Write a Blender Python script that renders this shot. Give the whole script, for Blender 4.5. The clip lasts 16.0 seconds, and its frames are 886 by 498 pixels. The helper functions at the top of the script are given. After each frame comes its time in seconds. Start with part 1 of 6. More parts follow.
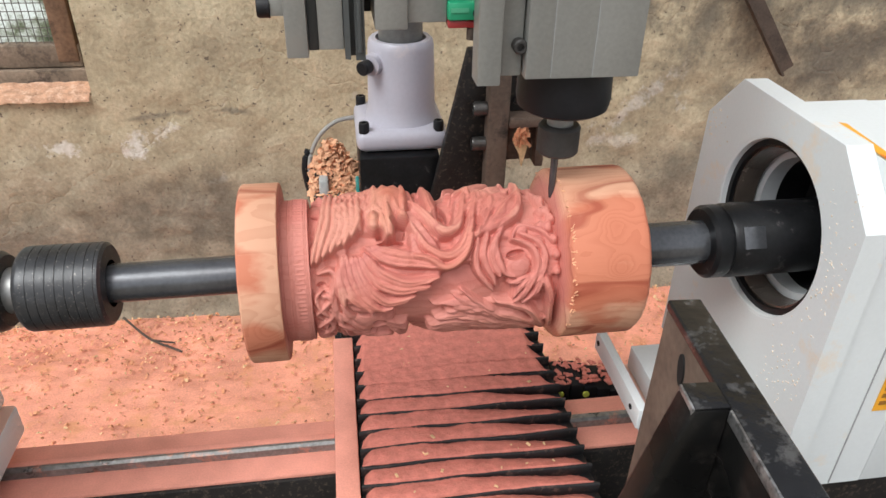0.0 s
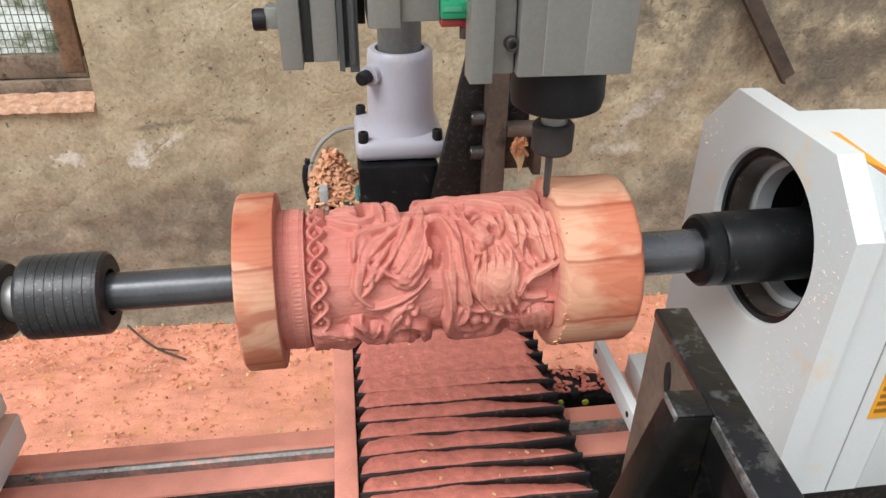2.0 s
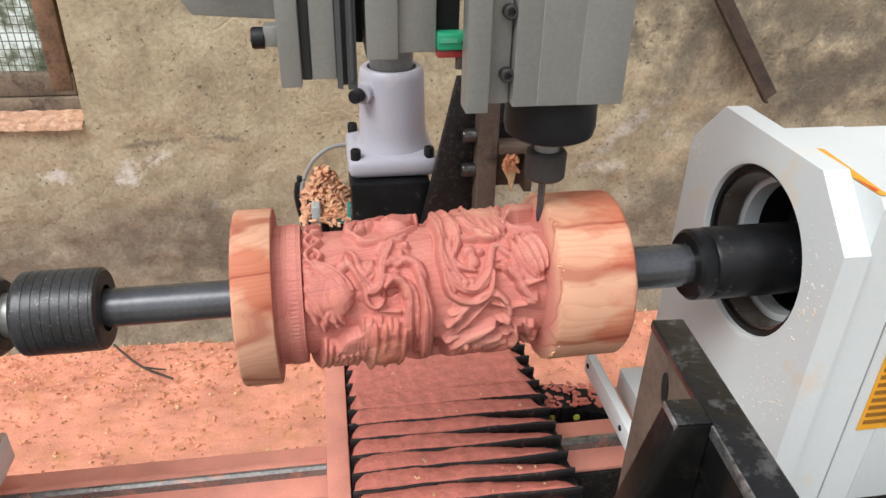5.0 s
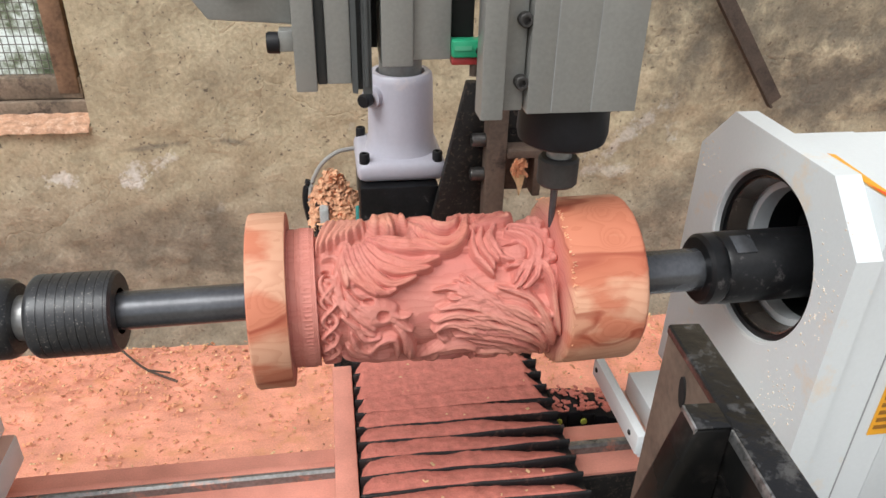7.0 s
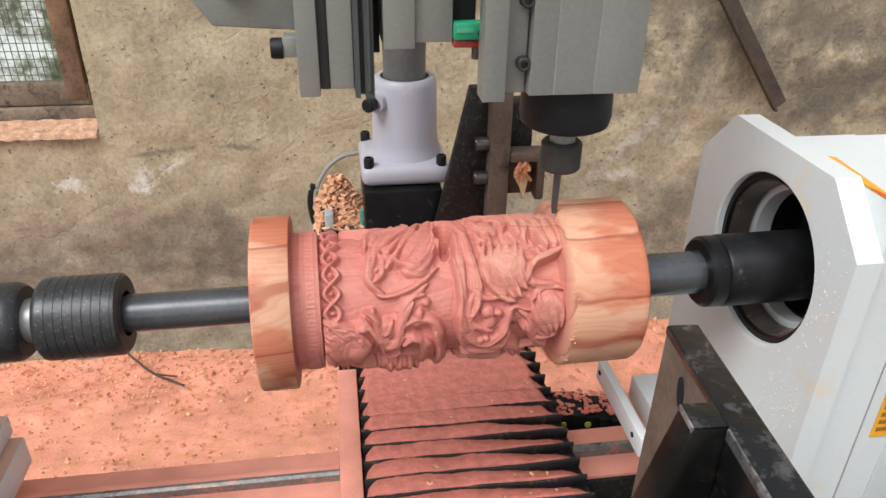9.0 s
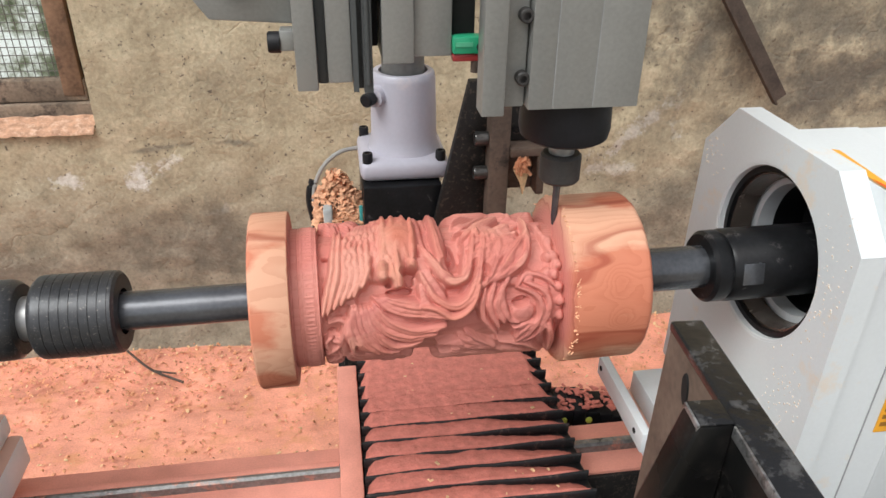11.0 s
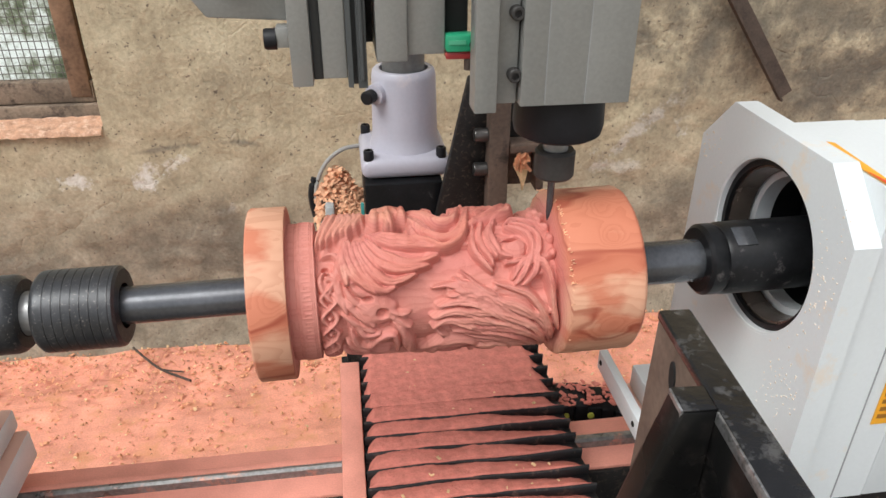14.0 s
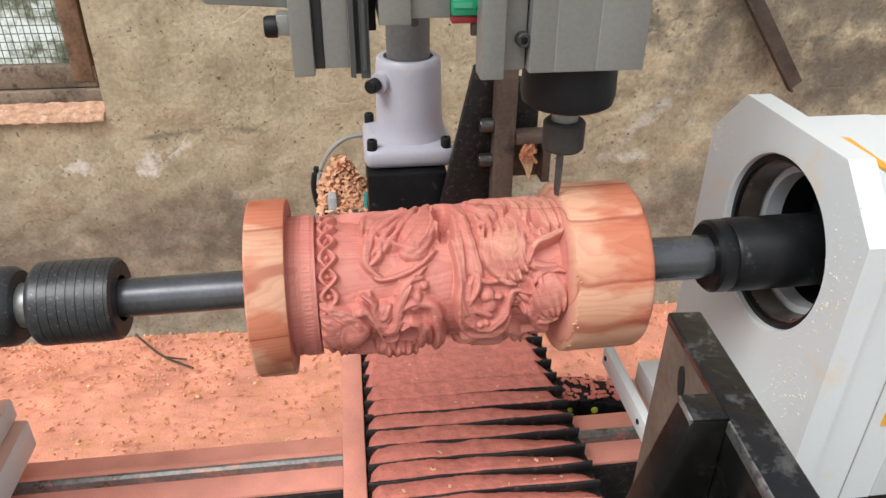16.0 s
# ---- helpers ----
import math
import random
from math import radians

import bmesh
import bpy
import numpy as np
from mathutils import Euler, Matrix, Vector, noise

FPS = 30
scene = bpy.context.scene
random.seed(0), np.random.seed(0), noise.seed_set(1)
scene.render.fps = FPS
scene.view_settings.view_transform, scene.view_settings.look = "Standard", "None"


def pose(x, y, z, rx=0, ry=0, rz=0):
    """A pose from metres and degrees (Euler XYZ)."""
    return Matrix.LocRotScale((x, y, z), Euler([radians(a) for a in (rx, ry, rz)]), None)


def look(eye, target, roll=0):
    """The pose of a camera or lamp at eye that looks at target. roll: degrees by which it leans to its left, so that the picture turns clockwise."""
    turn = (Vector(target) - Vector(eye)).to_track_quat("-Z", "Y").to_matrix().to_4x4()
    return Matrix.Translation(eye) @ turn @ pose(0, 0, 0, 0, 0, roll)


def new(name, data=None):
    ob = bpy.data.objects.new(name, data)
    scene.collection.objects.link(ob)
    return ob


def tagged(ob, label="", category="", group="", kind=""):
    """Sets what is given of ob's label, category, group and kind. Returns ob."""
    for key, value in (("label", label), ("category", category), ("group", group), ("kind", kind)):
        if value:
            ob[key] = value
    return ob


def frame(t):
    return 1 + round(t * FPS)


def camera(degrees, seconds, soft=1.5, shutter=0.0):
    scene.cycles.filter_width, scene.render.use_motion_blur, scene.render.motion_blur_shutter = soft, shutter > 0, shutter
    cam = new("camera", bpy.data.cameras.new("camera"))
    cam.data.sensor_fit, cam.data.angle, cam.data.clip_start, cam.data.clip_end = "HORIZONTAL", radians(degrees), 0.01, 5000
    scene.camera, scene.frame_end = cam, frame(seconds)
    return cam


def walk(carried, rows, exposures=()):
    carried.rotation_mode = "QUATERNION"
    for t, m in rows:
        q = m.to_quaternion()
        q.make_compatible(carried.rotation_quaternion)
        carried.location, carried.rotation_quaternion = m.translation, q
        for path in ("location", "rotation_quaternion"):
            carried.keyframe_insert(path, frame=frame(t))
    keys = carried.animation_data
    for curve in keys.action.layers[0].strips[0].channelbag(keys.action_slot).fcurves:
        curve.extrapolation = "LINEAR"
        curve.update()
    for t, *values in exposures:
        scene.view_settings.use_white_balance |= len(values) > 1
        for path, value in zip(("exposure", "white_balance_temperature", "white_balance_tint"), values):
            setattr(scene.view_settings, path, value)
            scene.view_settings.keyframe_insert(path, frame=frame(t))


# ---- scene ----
EXPOSURE = 0.23
cam = camera(63.0, 16.0)
ROWS = [
    (0, 0.0000, 0.0000, 1.1830, 58.32, -1.01, -8.01),
    (0.5, 0.0004, -0.0079, 1.1857, 58.96, -1.05, -8.15),
    (1, 0.0065, 0.0010, 1.1850, 58.73, -0.86, -7.90),
    (1.5, 0.0078, -0.0099, 1.1859, 58.73, -0.66, -7.70),
    (2, 0.0080, -0.0053, 1.1867, 58.93, -0.70, -7.65),
    (2.5, 0.0027, -0.0223, 1.1879, 59.51, -0.89, -7.91),
    (3, -0.0023, -0.0214, 1.1883, 59.95, -1.13, -8.37),
    (3.5, -0.0081, -0.0285, 1.1882, 60.39, -1.34, -8.66),
    (4, -0.0017, -0.0178, 1.1866, 60.38, -1.21, -8.78),
    (4.5, 0.0002, -0.0178, 1.1869, 60.38, -1.11, -8.80),
    (5, -0.0008, -0.0106, 1.1873, 60.40, -1.14, -8.72),
    (7.5, -0.0110, -0.0112, 1.1885, 60.73, -1.24, -8.59),
    (8, -0.0053, -0.0126, 1.1881, 60.74, -0.99, -8.43),
    (8.5, -0.0048, -0.0140, 1.1884, 60.82, -0.76, -8.18),
    (9, -0.0076, -0.0165, 1.1896, 61.05, -0.90, -8.17),
    (11.5, -0.0077, -0.0105, 1.1868, 60.62, -0.64, -8.36),
    (12, -0.0047, -0.0146, 1.1873, 60.65, -0.56, -8.29),
    (12.5, -0.0014, -0.0166, 1.1882, 60.79, -0.48, -8.25),
    (13, -0.0064, -0.0097, 1.1868, 60.58, -0.55, -8.40),
    (13.5, -0.0016, -0.0091, 1.1871, 60.49, -0.39, -8.41),
    (14, 0.0018, -0.0199, 1.1853, 60.70, -0.12, -7.85),
    (14.5, -0.0001, -0.0190, 1.1854, 60.51, -0.20, -7.68),
    (15, 0.0016, -0.0124, 1.1849, 60.18, -0.28, -7.72),
    (15.5, 0.0046, -0.0136, 1.1853, 60.12, -0.32, -7.57),
    (16, 0.0044, -0.0065, 1.1842, 59.69, -0.42, -7.28),
]
walk(cam, [(t, pose(x, y, z, rx, ry, rz)) for t, x, y, z, rx, ry, rz in ROWS], exposures=[(0.0, EXPOSURE), (16.0, EXPOSURE)])

# ---- light ----
world = bpy.data.worlds.new("overcast_sky")
scene.world = world
world.use_nodes = True
wn, wl = world.node_tree.nodes, world.node_tree.links
wn.clear()
sky = wn.new("ShaderNodeTexSky")
sky.sky_type, sky.sun_disc = "NISHITA", False
sky.sun_elevation, sky.sun_rotation = radians(58), radians(200)
sky.air_density, sky.dust_density = 1.0, 3.0
grey = wn.new("ShaderNodeHueSaturation")
grey.inputs["Saturation"].default_value = 0.25
bg = wn.new("ShaderNodeBackground")
bg.inputs["Strength"].default_value = 0.14
wout = wn.new("ShaderNodeOutputWorld")
wl.new(sky.outputs[0], grey.inputs["Color"])
wl.new(grey.outputs[0], bg.inputs["Color"])
wl.new(bg.outputs[0], wout.inputs["Surface"])
sun = new("sun", bpy.data.lights.new("sun", "SUN"))
sun.data.energy, sun.data.angle, sun.data.color = 2.0, radians(30), (0.97, 1.0, 0.99)
sun.matrix_basis = look((-2.6, -1.1, 4.4), (0, 0.6, 0.6))

# ---- fitted plan ----
AY, AZ, AXIS_YAW = 0.4915, 0.8650, 1.0   # turning axis at x = 0, and its turn from x
WALL_Y = 1.655


# ---- materials ----
def mat(name, base, rough=0.6, metal=0.0, vary=0.15, scale=20.0, fine=200.0, bump=0.2, tint=None, tint_amount=0.0, tint_scale=8.0, spec=0.5, up=None, coat=0.0):
    """A worn surface: base colour varied at two scales, a stain or dust colour in patches, fine relief.
    up: a dust colour that has settled on what faces upwards."""
    m = bpy.data.materials.new(name)
    m.use_nodes = True
    n, l = m.node_tree.nodes, m.node_tree.links
    p = n["Principled BSDF"]
    p.inputs["Roughness"].default_value, p.inputs["Metallic"].default_value = rough, metal
    p.inputs["Specular IOR Level"].default_value = spec
    p.inputs["Coat Weight"].default_value = coat
    tc = n.new("ShaderNodeTexCoord")
    big = n.new("ShaderNodeTexNoise")
    big.inputs["Scale"].default_value, big.inputs["Detail"].default_value = scale, 6
    small = n.new("ShaderNodeTexNoise")
    small.inputs["Scale"].default_value, small.inputs["Detail"].default_value = fine, 4
    l.new(tc.outputs["Object"], big.inputs["Vector"])
    l.new(tc.outputs["Object"], small.inputs["Vector"])
    add = n.new("ShaderNodeMath")
    add.operation = "MULTIPLY_ADD"
    l.new(small.outputs["Fac"], add.inputs[0])
    add.inputs[1].default_value = 0.5
    l.new(big.outputs["Fac"], add.inputs[2])
    ramp = n.new("ShaderNodeValToRGB")
    ramp.color_ramp.elements[0].position, ramp.color_ramp.elements[1].position = 0.5, 1.0
    ramp.color_ramp.elements[0].color = (*[c * (1 - vary) for c in base], 1)
    ramp.color_ramp.elements[1].color = (*[min(1, c * (1 + vary)) for c in base], 1)
    l.new(add.outputs[0], ramp.inputs[0])
    col = ramp.outputs[0]
    if tint:
        patch = n.new("ShaderNodeTexNoise")
        patch.inputs["Scale"].default_value, patch.inputs["Detail"].default_value, patch.inputs["Roughness"].default_value = tint_scale, 8, 0.7
        l.new(tc.outputs["Object"], patch.inputs["Vector"])
        pr = n.new("ShaderNodeValToRGB")
        pr.color_ramp.elements[0].position, pr.color_ramp.elements[1].position = 0.62 - 0.3 * tint_amount, 0.75 - 0.3 * tint_amount
        l.new(patch.outputs["Fac"], pr.inputs[0])
        mx = n.new("ShaderNodeMixRGB")
        mx.inputs[2].default_value = (*tint, 1)
        l.new(pr.outputs[0], mx.inputs[0])
        l.new(col, mx.inputs[1])
        col = mx.outputs[0]
    if up:
        geo = n.new("ShaderNodeNewGeometry")
        sep = n.new("ShaderNodeSeparateXYZ")
        l.new(geo.outputs["Normal"], sep.inputs[0])
        mm = n.new("ShaderNodeMath")
        mm.operation = "MULTIPLY_ADD"
        l.new(big.outputs["Fac"], mm.inputs[0])
        mm.inputs[1].default_value = 0.5
        l.new(sep.outputs["Z"], mm.inputs[2])
        ur = n.new("ShaderNodeValToRGB")
        ur.color_ramp.elements[0].position, ur.color_ramp.elements[1].position = 0.8, 1.0
        l.new(mm.outputs[0], ur.inputs[0])
        mx = n.new("ShaderNodeMixRGB")
        mx.inputs[2].default_value = (*up, 1)
        l.new(ur.outputs[0], mx.inputs[0])
        l.new(col, mx.inputs[1])
        col = mx.outputs[0]
    l.new(col, p.inputs["Base Color"])
    rr = n.new("ShaderNodeMapRange")
    rr.inputs["To Min"].default_value, rr.inputs["To Max"].default_value = max(0.05, rough - 0.12), min(1, rough + 0.12)
    l.new(big.outputs["Fac"], rr.inputs["Value"])
    l.new(rr.outputs[0], p.inputs["Roughness"])
    if bump:
        b = n.new("ShaderNodeBump")
        b.inputs["Strength"].default_value, b.inputs["Distance"].default_value = bump, 0.002
        l.new(add.outputs[0], b.inputs["Height"])
        l.new(b.outputs[0], p.inputs["Normal"])
    return m


def math_cos(a):
    return math.cos(radians(a))


def math_sin(a):
    return math.sin(radians(a))


DUST = (0.60, 0.205, 0.16)


def wood_material():
    """Fir with growth rings about an off-centre pith; the grain runs along x."""
    m = bpy.data.materials.new("fir_wood")
    m.use_nodes = True
    n, l = m.node_tree.nodes, m.node_tree.links
    p = n["Principled BSDF"]
    p.inputs["Roughness"].default_value = 0.62
    p.inputs["Specular IOR Level"].default_value = 0.3
    tc = n.new("ShaderNodeTexCoord")
    mp = n.new("ShaderNodeMapping")
    mp.inputs["Scale"].default_value = (4.0, 14.0, 14.0)
    warp = n.new("ShaderNodeTexNoise")
    warp.inputs["Scale"].default_value, warp.inputs["Detail"].default_value = 1.0, 3
    l.new(tc.outputs["Object"], mp.inputs[0])
    l.new(mp.outputs[0], warp.inputs["Vector"])
    sep = n.new("ShaderNodeSeparateXYZ")
    l.new(tc.outputs["Object"], sep.inputs[0])

    def calc(op, a, b, c=None):
        k = n.new("ShaderNodeMath")
        k.operation = op
        for i, v in enumerate((a, b, c)):
            if v is None:
                continue
            if isinstance(v, (int, float)):
                k.inputs[i].default_value = v
            else:
                l.new(v, k.inputs[i])
        return k.outputs[0]

    y, z = calc("ADD", sep.outputs["Y"], -0.022), calc("ADD", sep.outputs["Z"], 0.012)
    r = calc("SQRT", calc("ADD", calc("MULTIPLY", y, y), calc("MULTIPLY", z, z)), 0.5)
    r = calc("MULTIPLY_ADD", warp.outputs["Fac"], 0.045, r)
    r = calc("MULTIPLY_ADD", sep.outputs["X"], 0.03, r)
    warp2 = n.new("ShaderNodeTexNoise")
    warp2.inputs["Scale"].default_value, warp2.inputs["Detail"].default_value = 60.0, 4
    l.new(tc.outputs["Object"], warp2.inputs["Vector"])
    for kx, ka, size in ((0.197, 46, 0.017), (0.200, 20, 0.013), (0.196, 318, 0.026), (-0.062, 357, 0.016)):
        dist = n.new("ShaderNodeVectorMath")
        dist.operation = "DISTANCE"
        l.new(tc.outputs["Object"], dist.inputs[0])
        dist.inputs[1].default_value = (kx, -0.0702 * math_cos(ka), 0.0702 * math_sin(ka))
        knot = n.new("ShaderNodeMapRange")
        knot.interpolation_type = "SMOOTHSTEP"
        knot.inputs["From Min"].default_value, knot.inputs["From Max"].default_value = size + 0.007, 0.007
        knot.inputs["To Max"].default_value = 0.0065
        l.new(calc("MULTIPLY_ADD", warp2.outputs["Fac"], 0.014, dist.outputs["Value"]), knot.inputs["Value"])
        r = calc("ADD", r, knot.outputs[0])
    ring = calc("FRACT", calc("MULTIPLY", r, 64.0), 0.0)
    ramp = n.new("ShaderNodeValToRGB")
    e = ramp.color_ramp.elements
    e[0].position, e[0].color = 0.0, (0.70, 0.385, 0.252, 1)
    e[1].position, e[1].color = 1.0, (0.70, 0.385, 0.252, 1)
    for pos, c in ((0.50, (0.68, 0.365, 0.235)), (0.72, (0.61, 0.295, 0.185)), (0.79, (0.44, 0.165, 0.10)), (0.83, (0.46, 0.18, 0.11)), (0.88, (0.67, 0.375, 0.245))):
        k = e.new(pos)
        k.color = (*c, 1)
    l.new(ring, ramp.inputs[0])
    # heartwood patches, redder
    patch = n.new("ShaderNodeTexNoise")
    patch.inputs["Scale"].default_value, patch.inputs["Detail"].default_value = 17.0, 7
    mp2 = n.new("ShaderNodeMapping")
    mp2.inputs["Scale"].default_value = (0.5, 1.0, 1.0)
    l.new(tc.outputs["Object"], mp2.inputs[0])
    l.new(mp2.outputs[0], patch.inputs["Vector"])
    pr = n.new("ShaderNodeValToRGB")
    pr.color_ramp.elements[0].position, pr.color_ramp.elements[1].position = 0.47, 0.53
    l.new(patch.outputs["Fac"], pr.inputs[0])
    mx = n.new("ShaderNodeMixRGB")
    mx.blend_type = "MULTIPLY"
    mx.inputs[2].default_value = (0.84, 0.54, 0.475, 1)
    l.new(pr.outputs[0], mx.inputs[0])
    l.new(ramp.outputs[0], mx.inputs[1])
    # pink dust on the freshly cut relief, which lies deeper than the turned blank; mixed by depth, it also paints red
    # shade into the recesses
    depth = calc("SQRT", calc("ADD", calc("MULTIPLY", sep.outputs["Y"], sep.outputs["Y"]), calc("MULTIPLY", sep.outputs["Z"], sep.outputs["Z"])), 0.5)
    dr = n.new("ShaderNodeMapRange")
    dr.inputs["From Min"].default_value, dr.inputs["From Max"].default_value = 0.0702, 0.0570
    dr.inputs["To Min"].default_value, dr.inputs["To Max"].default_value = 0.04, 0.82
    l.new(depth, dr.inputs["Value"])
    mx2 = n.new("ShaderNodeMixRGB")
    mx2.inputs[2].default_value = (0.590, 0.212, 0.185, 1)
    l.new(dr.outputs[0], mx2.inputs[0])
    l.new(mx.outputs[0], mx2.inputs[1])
    line = calc("FRACT", calc("MULTIPLY", calc("MULTIPLY_ADD", warp2.outputs["Fac"], 0.0012, r), 420.0), 0.0)
    lr = n.new("ShaderNodeValToRGB")
    lr.color_ramp.elements[0].position, lr.color_ramp.elements[1].position = 0.45, 0.95
    lr.color_ramp.elements[0].color, lr.color_ramp.elements[1].color = (1, 1, 1, 1), (0.86, 0.76, 0.72, 1)
    l.new(line, lr.inputs[0])
    mx3 = n.new("ShaderNodeMixRGB")
    mx3.blend_type = "MULTIPLY"
    mx3.inputs[0].default_value = 0.55
    l.new(mx2.outputs[0], mx3.inputs[1])
    l.new(lr.outputs[0], mx3.inputs[2])
    l.new(mx3.outputs[0], p.inputs["Base Color"])
    fine = n.new("ShaderNodeTexNoise")
    fine.inputs["Scale"].default_value, fine.inputs["Detail"].default_value = 500.0, 4
    mp3 = n.new("ShaderNodeMapping")
    mp3.inputs["Scale"].default_value = (0.25, 1.0, 1.0)
    l.new(tc.outputs["Object"], mp3.inputs[0])
    l.new(mp3.outputs[0], fine.inputs["Vector"])
    b = n.new("ShaderNodeBump")
    b.inputs["Strength"].default_value, b.inputs["Distance"].default_value = 0.25, 0.001
    l.new(fine.outputs["Fac"], b.inputs["Height"])
    l.new(b.outputs[0], p.inputs["Normal"])
    return m


def plaster_material():
    """Old mud and cement render: tan above, grey damp band below, pale salts, grit and cracks; light falloff painted at
    right.
    """
    m = bpy.data.materials.new("mud_plaster")
    m.use_nodes = True
    n, l = m.node_tree.nodes, m.node_tree.links
    p = n["Principled BSDF"]
    p.inputs["Roughness"].default_value = 0.95
    p.inputs["Specular IOR Level"].default_value = 0.15
    tc = n.new("ShaderNodeTexCoord")

    def noise_tex(scale, detail=6, rough=0.6):
        k = n.new("ShaderNodeTexNoise")
        k.inputs["Scale"].default_value, k.inputs["Detail"].default_value, k.inputs["Roughness"].default_value = scale, detail, rough
        l.new(tc.outputs["Object"], k.inputs["Vector"])
        return k.outputs["Fac"]

    def ramp(src, stops):
        k = n.new("ShaderNodeValToRGB")
        e = k.color_ramp.elements
        e[0].position, e[0].color = stops[0][0], (*stops[0][1], 1)
        e[1].position, e[1].color = stops[-1][0], (*stops[-1][1], 1)
        for pos, c in stops[1:-1]:
            e.new(pos).color = (*c, 1)
        l.new(src, k.inputs[0])
        return k.outputs[0]

    def mix(fac, a, b, kind="MIX"):
        k = n.new("ShaderNodeMixRGB")
        k.blend_type = kind
        for i, v in enumerate((fac, a, b)):
            if isinstance(v, tuple):
                k.inputs[i].default_value = (*v, 1)
            elif isinstance(v, float):
                k.inputs[i].default_value = v
            else:
                l.new(v, k.inputs[i])
        return k.outputs[0]

    sep = n.new("ShaderNodeSeparateXYZ")
    l.new(tc.outputs["Object"], sep.inputs[0])
    big, mid, grit = noise_tex(2.2), noise_tex(11.0, 8, 0.65), noise_tex(120.0, 5)
    base = ramp(mid, [(0.3, (0.345, 0.290, 0.197)), (0.5, (0.450, 0.384, 0.262)), (0.7, (0.535, 0.462, 0.325))])
    damp = ramp(mid, [(0.3, (0.19, 0.166, 0.124)), (0.5, (0.285, 0.25, 0.188)), (0.72, (0.40, 0.352, 0.272))])
    wave = n.new("ShaderNodeMath")
    wave.operation = "MULTIPLY_ADD"
    l.new(big, wave.inputs[0])
    wave.inputs[1].default_value = 0.45
    l.new(sep.outputs["Z"], wave.inputs[2])
    band = n.new("ShaderNodeMapRange")
    band.inputs["From Min"].default_value, band.inputs["From Max"].default_value = 0.80, 0.52
    l.new(wave.outputs[0], band.inputs["Value"])
    col = mix(band.outputs[0], base, damp)
    salts = ramp(noise_tex(7.0, 8, 0.7), [(0.60, (0, 0, 0)), (0.70, (1, 1, 1))])
    zone = n.new("ShaderNodeMapRange")
    zone.inputs["From Min"].default_value, zone.inputs["From Max"].default_value = 0.16, 0.02
    off = n.new("ShaderNodeMath")
    off.operation = "ABSOLUTE"
    sub = n.new("ShaderNodeMath")
    sub.operation = "SUBTRACT"
    l.new(sep.outputs["Z"], sub.inputs[0])
    sub.inputs[1].default_value = 0.50
    l.new(sub.outputs[0], off.inputs[0])
    l.new(off.outputs[0], zone.inputs["Value"])
    sm = mix(1.0, salts, zone.outputs[0], "MULTIPLY")
    col = mix(sm, col, (0.62, 0.60, 0.56))
    soot = ramp(noise_tex(3.3, 7, 0.65), [(0.60, (0, 0, 0)), (0.72, (0.22, 0.22, 0.22))])
    col = mix(soot, col, (0.13, 0.12, 0.10))
    ragged = noise_tex(24.0, 9, 0.75)

    def blot(x, z, rx, rz, lean, amount, crisp=False):
        """A patch of its own ragged outline about (x, z), for stains and for the painted light falloff."""
        mp = n.new("ShaderNodeMapping")
        mp.vector_type = "TEXTURE"
        mp.inputs["Location"].default_value = (x, WALL_Y, z)
        mp.inputs["Rotation"].default_value = (0, radians(lean), 0)
        mp.inputs["Scale"].default_value = (rx, 1.0, rz)
        l.new(tc.outputs["Object"], mp.inputs[0])
        ln = n.new("ShaderNodeVectorMath")
        ln.operation = "LENGTH"
        l.new(mp.outputs[0], ln.inputs[0])
        k = n.new("ShaderNodeMath")
        k.operation = "MULTIPLY_ADD"
        l.new(ragged if crisp else mid, k.inputs[0])
        k.inputs[1].default_value = 3.4 if crisp else 2.6
        l.new(ln.outputs["Value"], k.inputs[2])
        return shade(k.outputs[0], amount, 0.45 if crisp else 0.0)

    def shade(src, amount, tight):
        k = n.new("ShaderNodeMapRange")
        k.inputs["From Min"].default_value, k.inputs["From Max"].default_value = 2.3 + 0.1 * tight, 1.5 + tight
        k.inputs["To Max"].default_value = amount
        l.new(src, k.inputs["Value"])
        return k.outputs[0]

    for x, z, rx, rz, lean, amount in ((-0.65, 0.483, 0.075, 0.035, 0, 0.75), (-0.48, 0.49, 0.055, 0.045, 20, 0.8), (-0.41, 0.52, 0.045, 0.030, -30, 0.6), (0.75, 0.56, 0.17, 0.040, -38, 0.6), (0.70, 0.45, 0.12, 0.03, 0, 0.4)):
        col = mix(blot(x, z, rx, rz, lean, amount, True), col, (0.66, 0.63, 0.58))
    # dark stains, and broad patches that paint the light's falloff towards the right
    for x, z, rx, rz, lean, amount in ((-0.36, 0.32, 0.20, 0.11, 0, 0.55), (-0.80, 0.24, 0.30, 0.07, 0, 0.5), (1.26, 0.68, 0.24, 0.14, -20, 0.85), (1.02, 0.36, 0.30, 0.10, 0, 0.5), (0.2, 0.25, 0.5, 0.1, 0, 0.5), (0.95, 0.80, 0.18, 0.10, 0, 0.45), (1.15, 0.55, 0.55, 0.40, 0, 0.35), (0.6, 0.72, 0.25, 0.12, 0, 0.3), (1.20, 0.95, 0.75, 0.45, 0, 0.55), (0.8, 1.0, 0.45, 0.3, 0, 0.4), (-0.25, 0.565, 0.05, 0.012, 8, 0.7), (-0.44, 0.555, 0.09, 0.008, -6, 0.6)):
        col = mix(blot(x, z, rx, rz, lean, amount), col, (0.15, 0.135, 0.11))
    specks = ramp(noise_tex(85.0, 3), [(0.64, (0, 0, 0)), (0.70, (1, 1, 1))])
    col = mix(specks, col, (0.16, 0.13, 0.10))
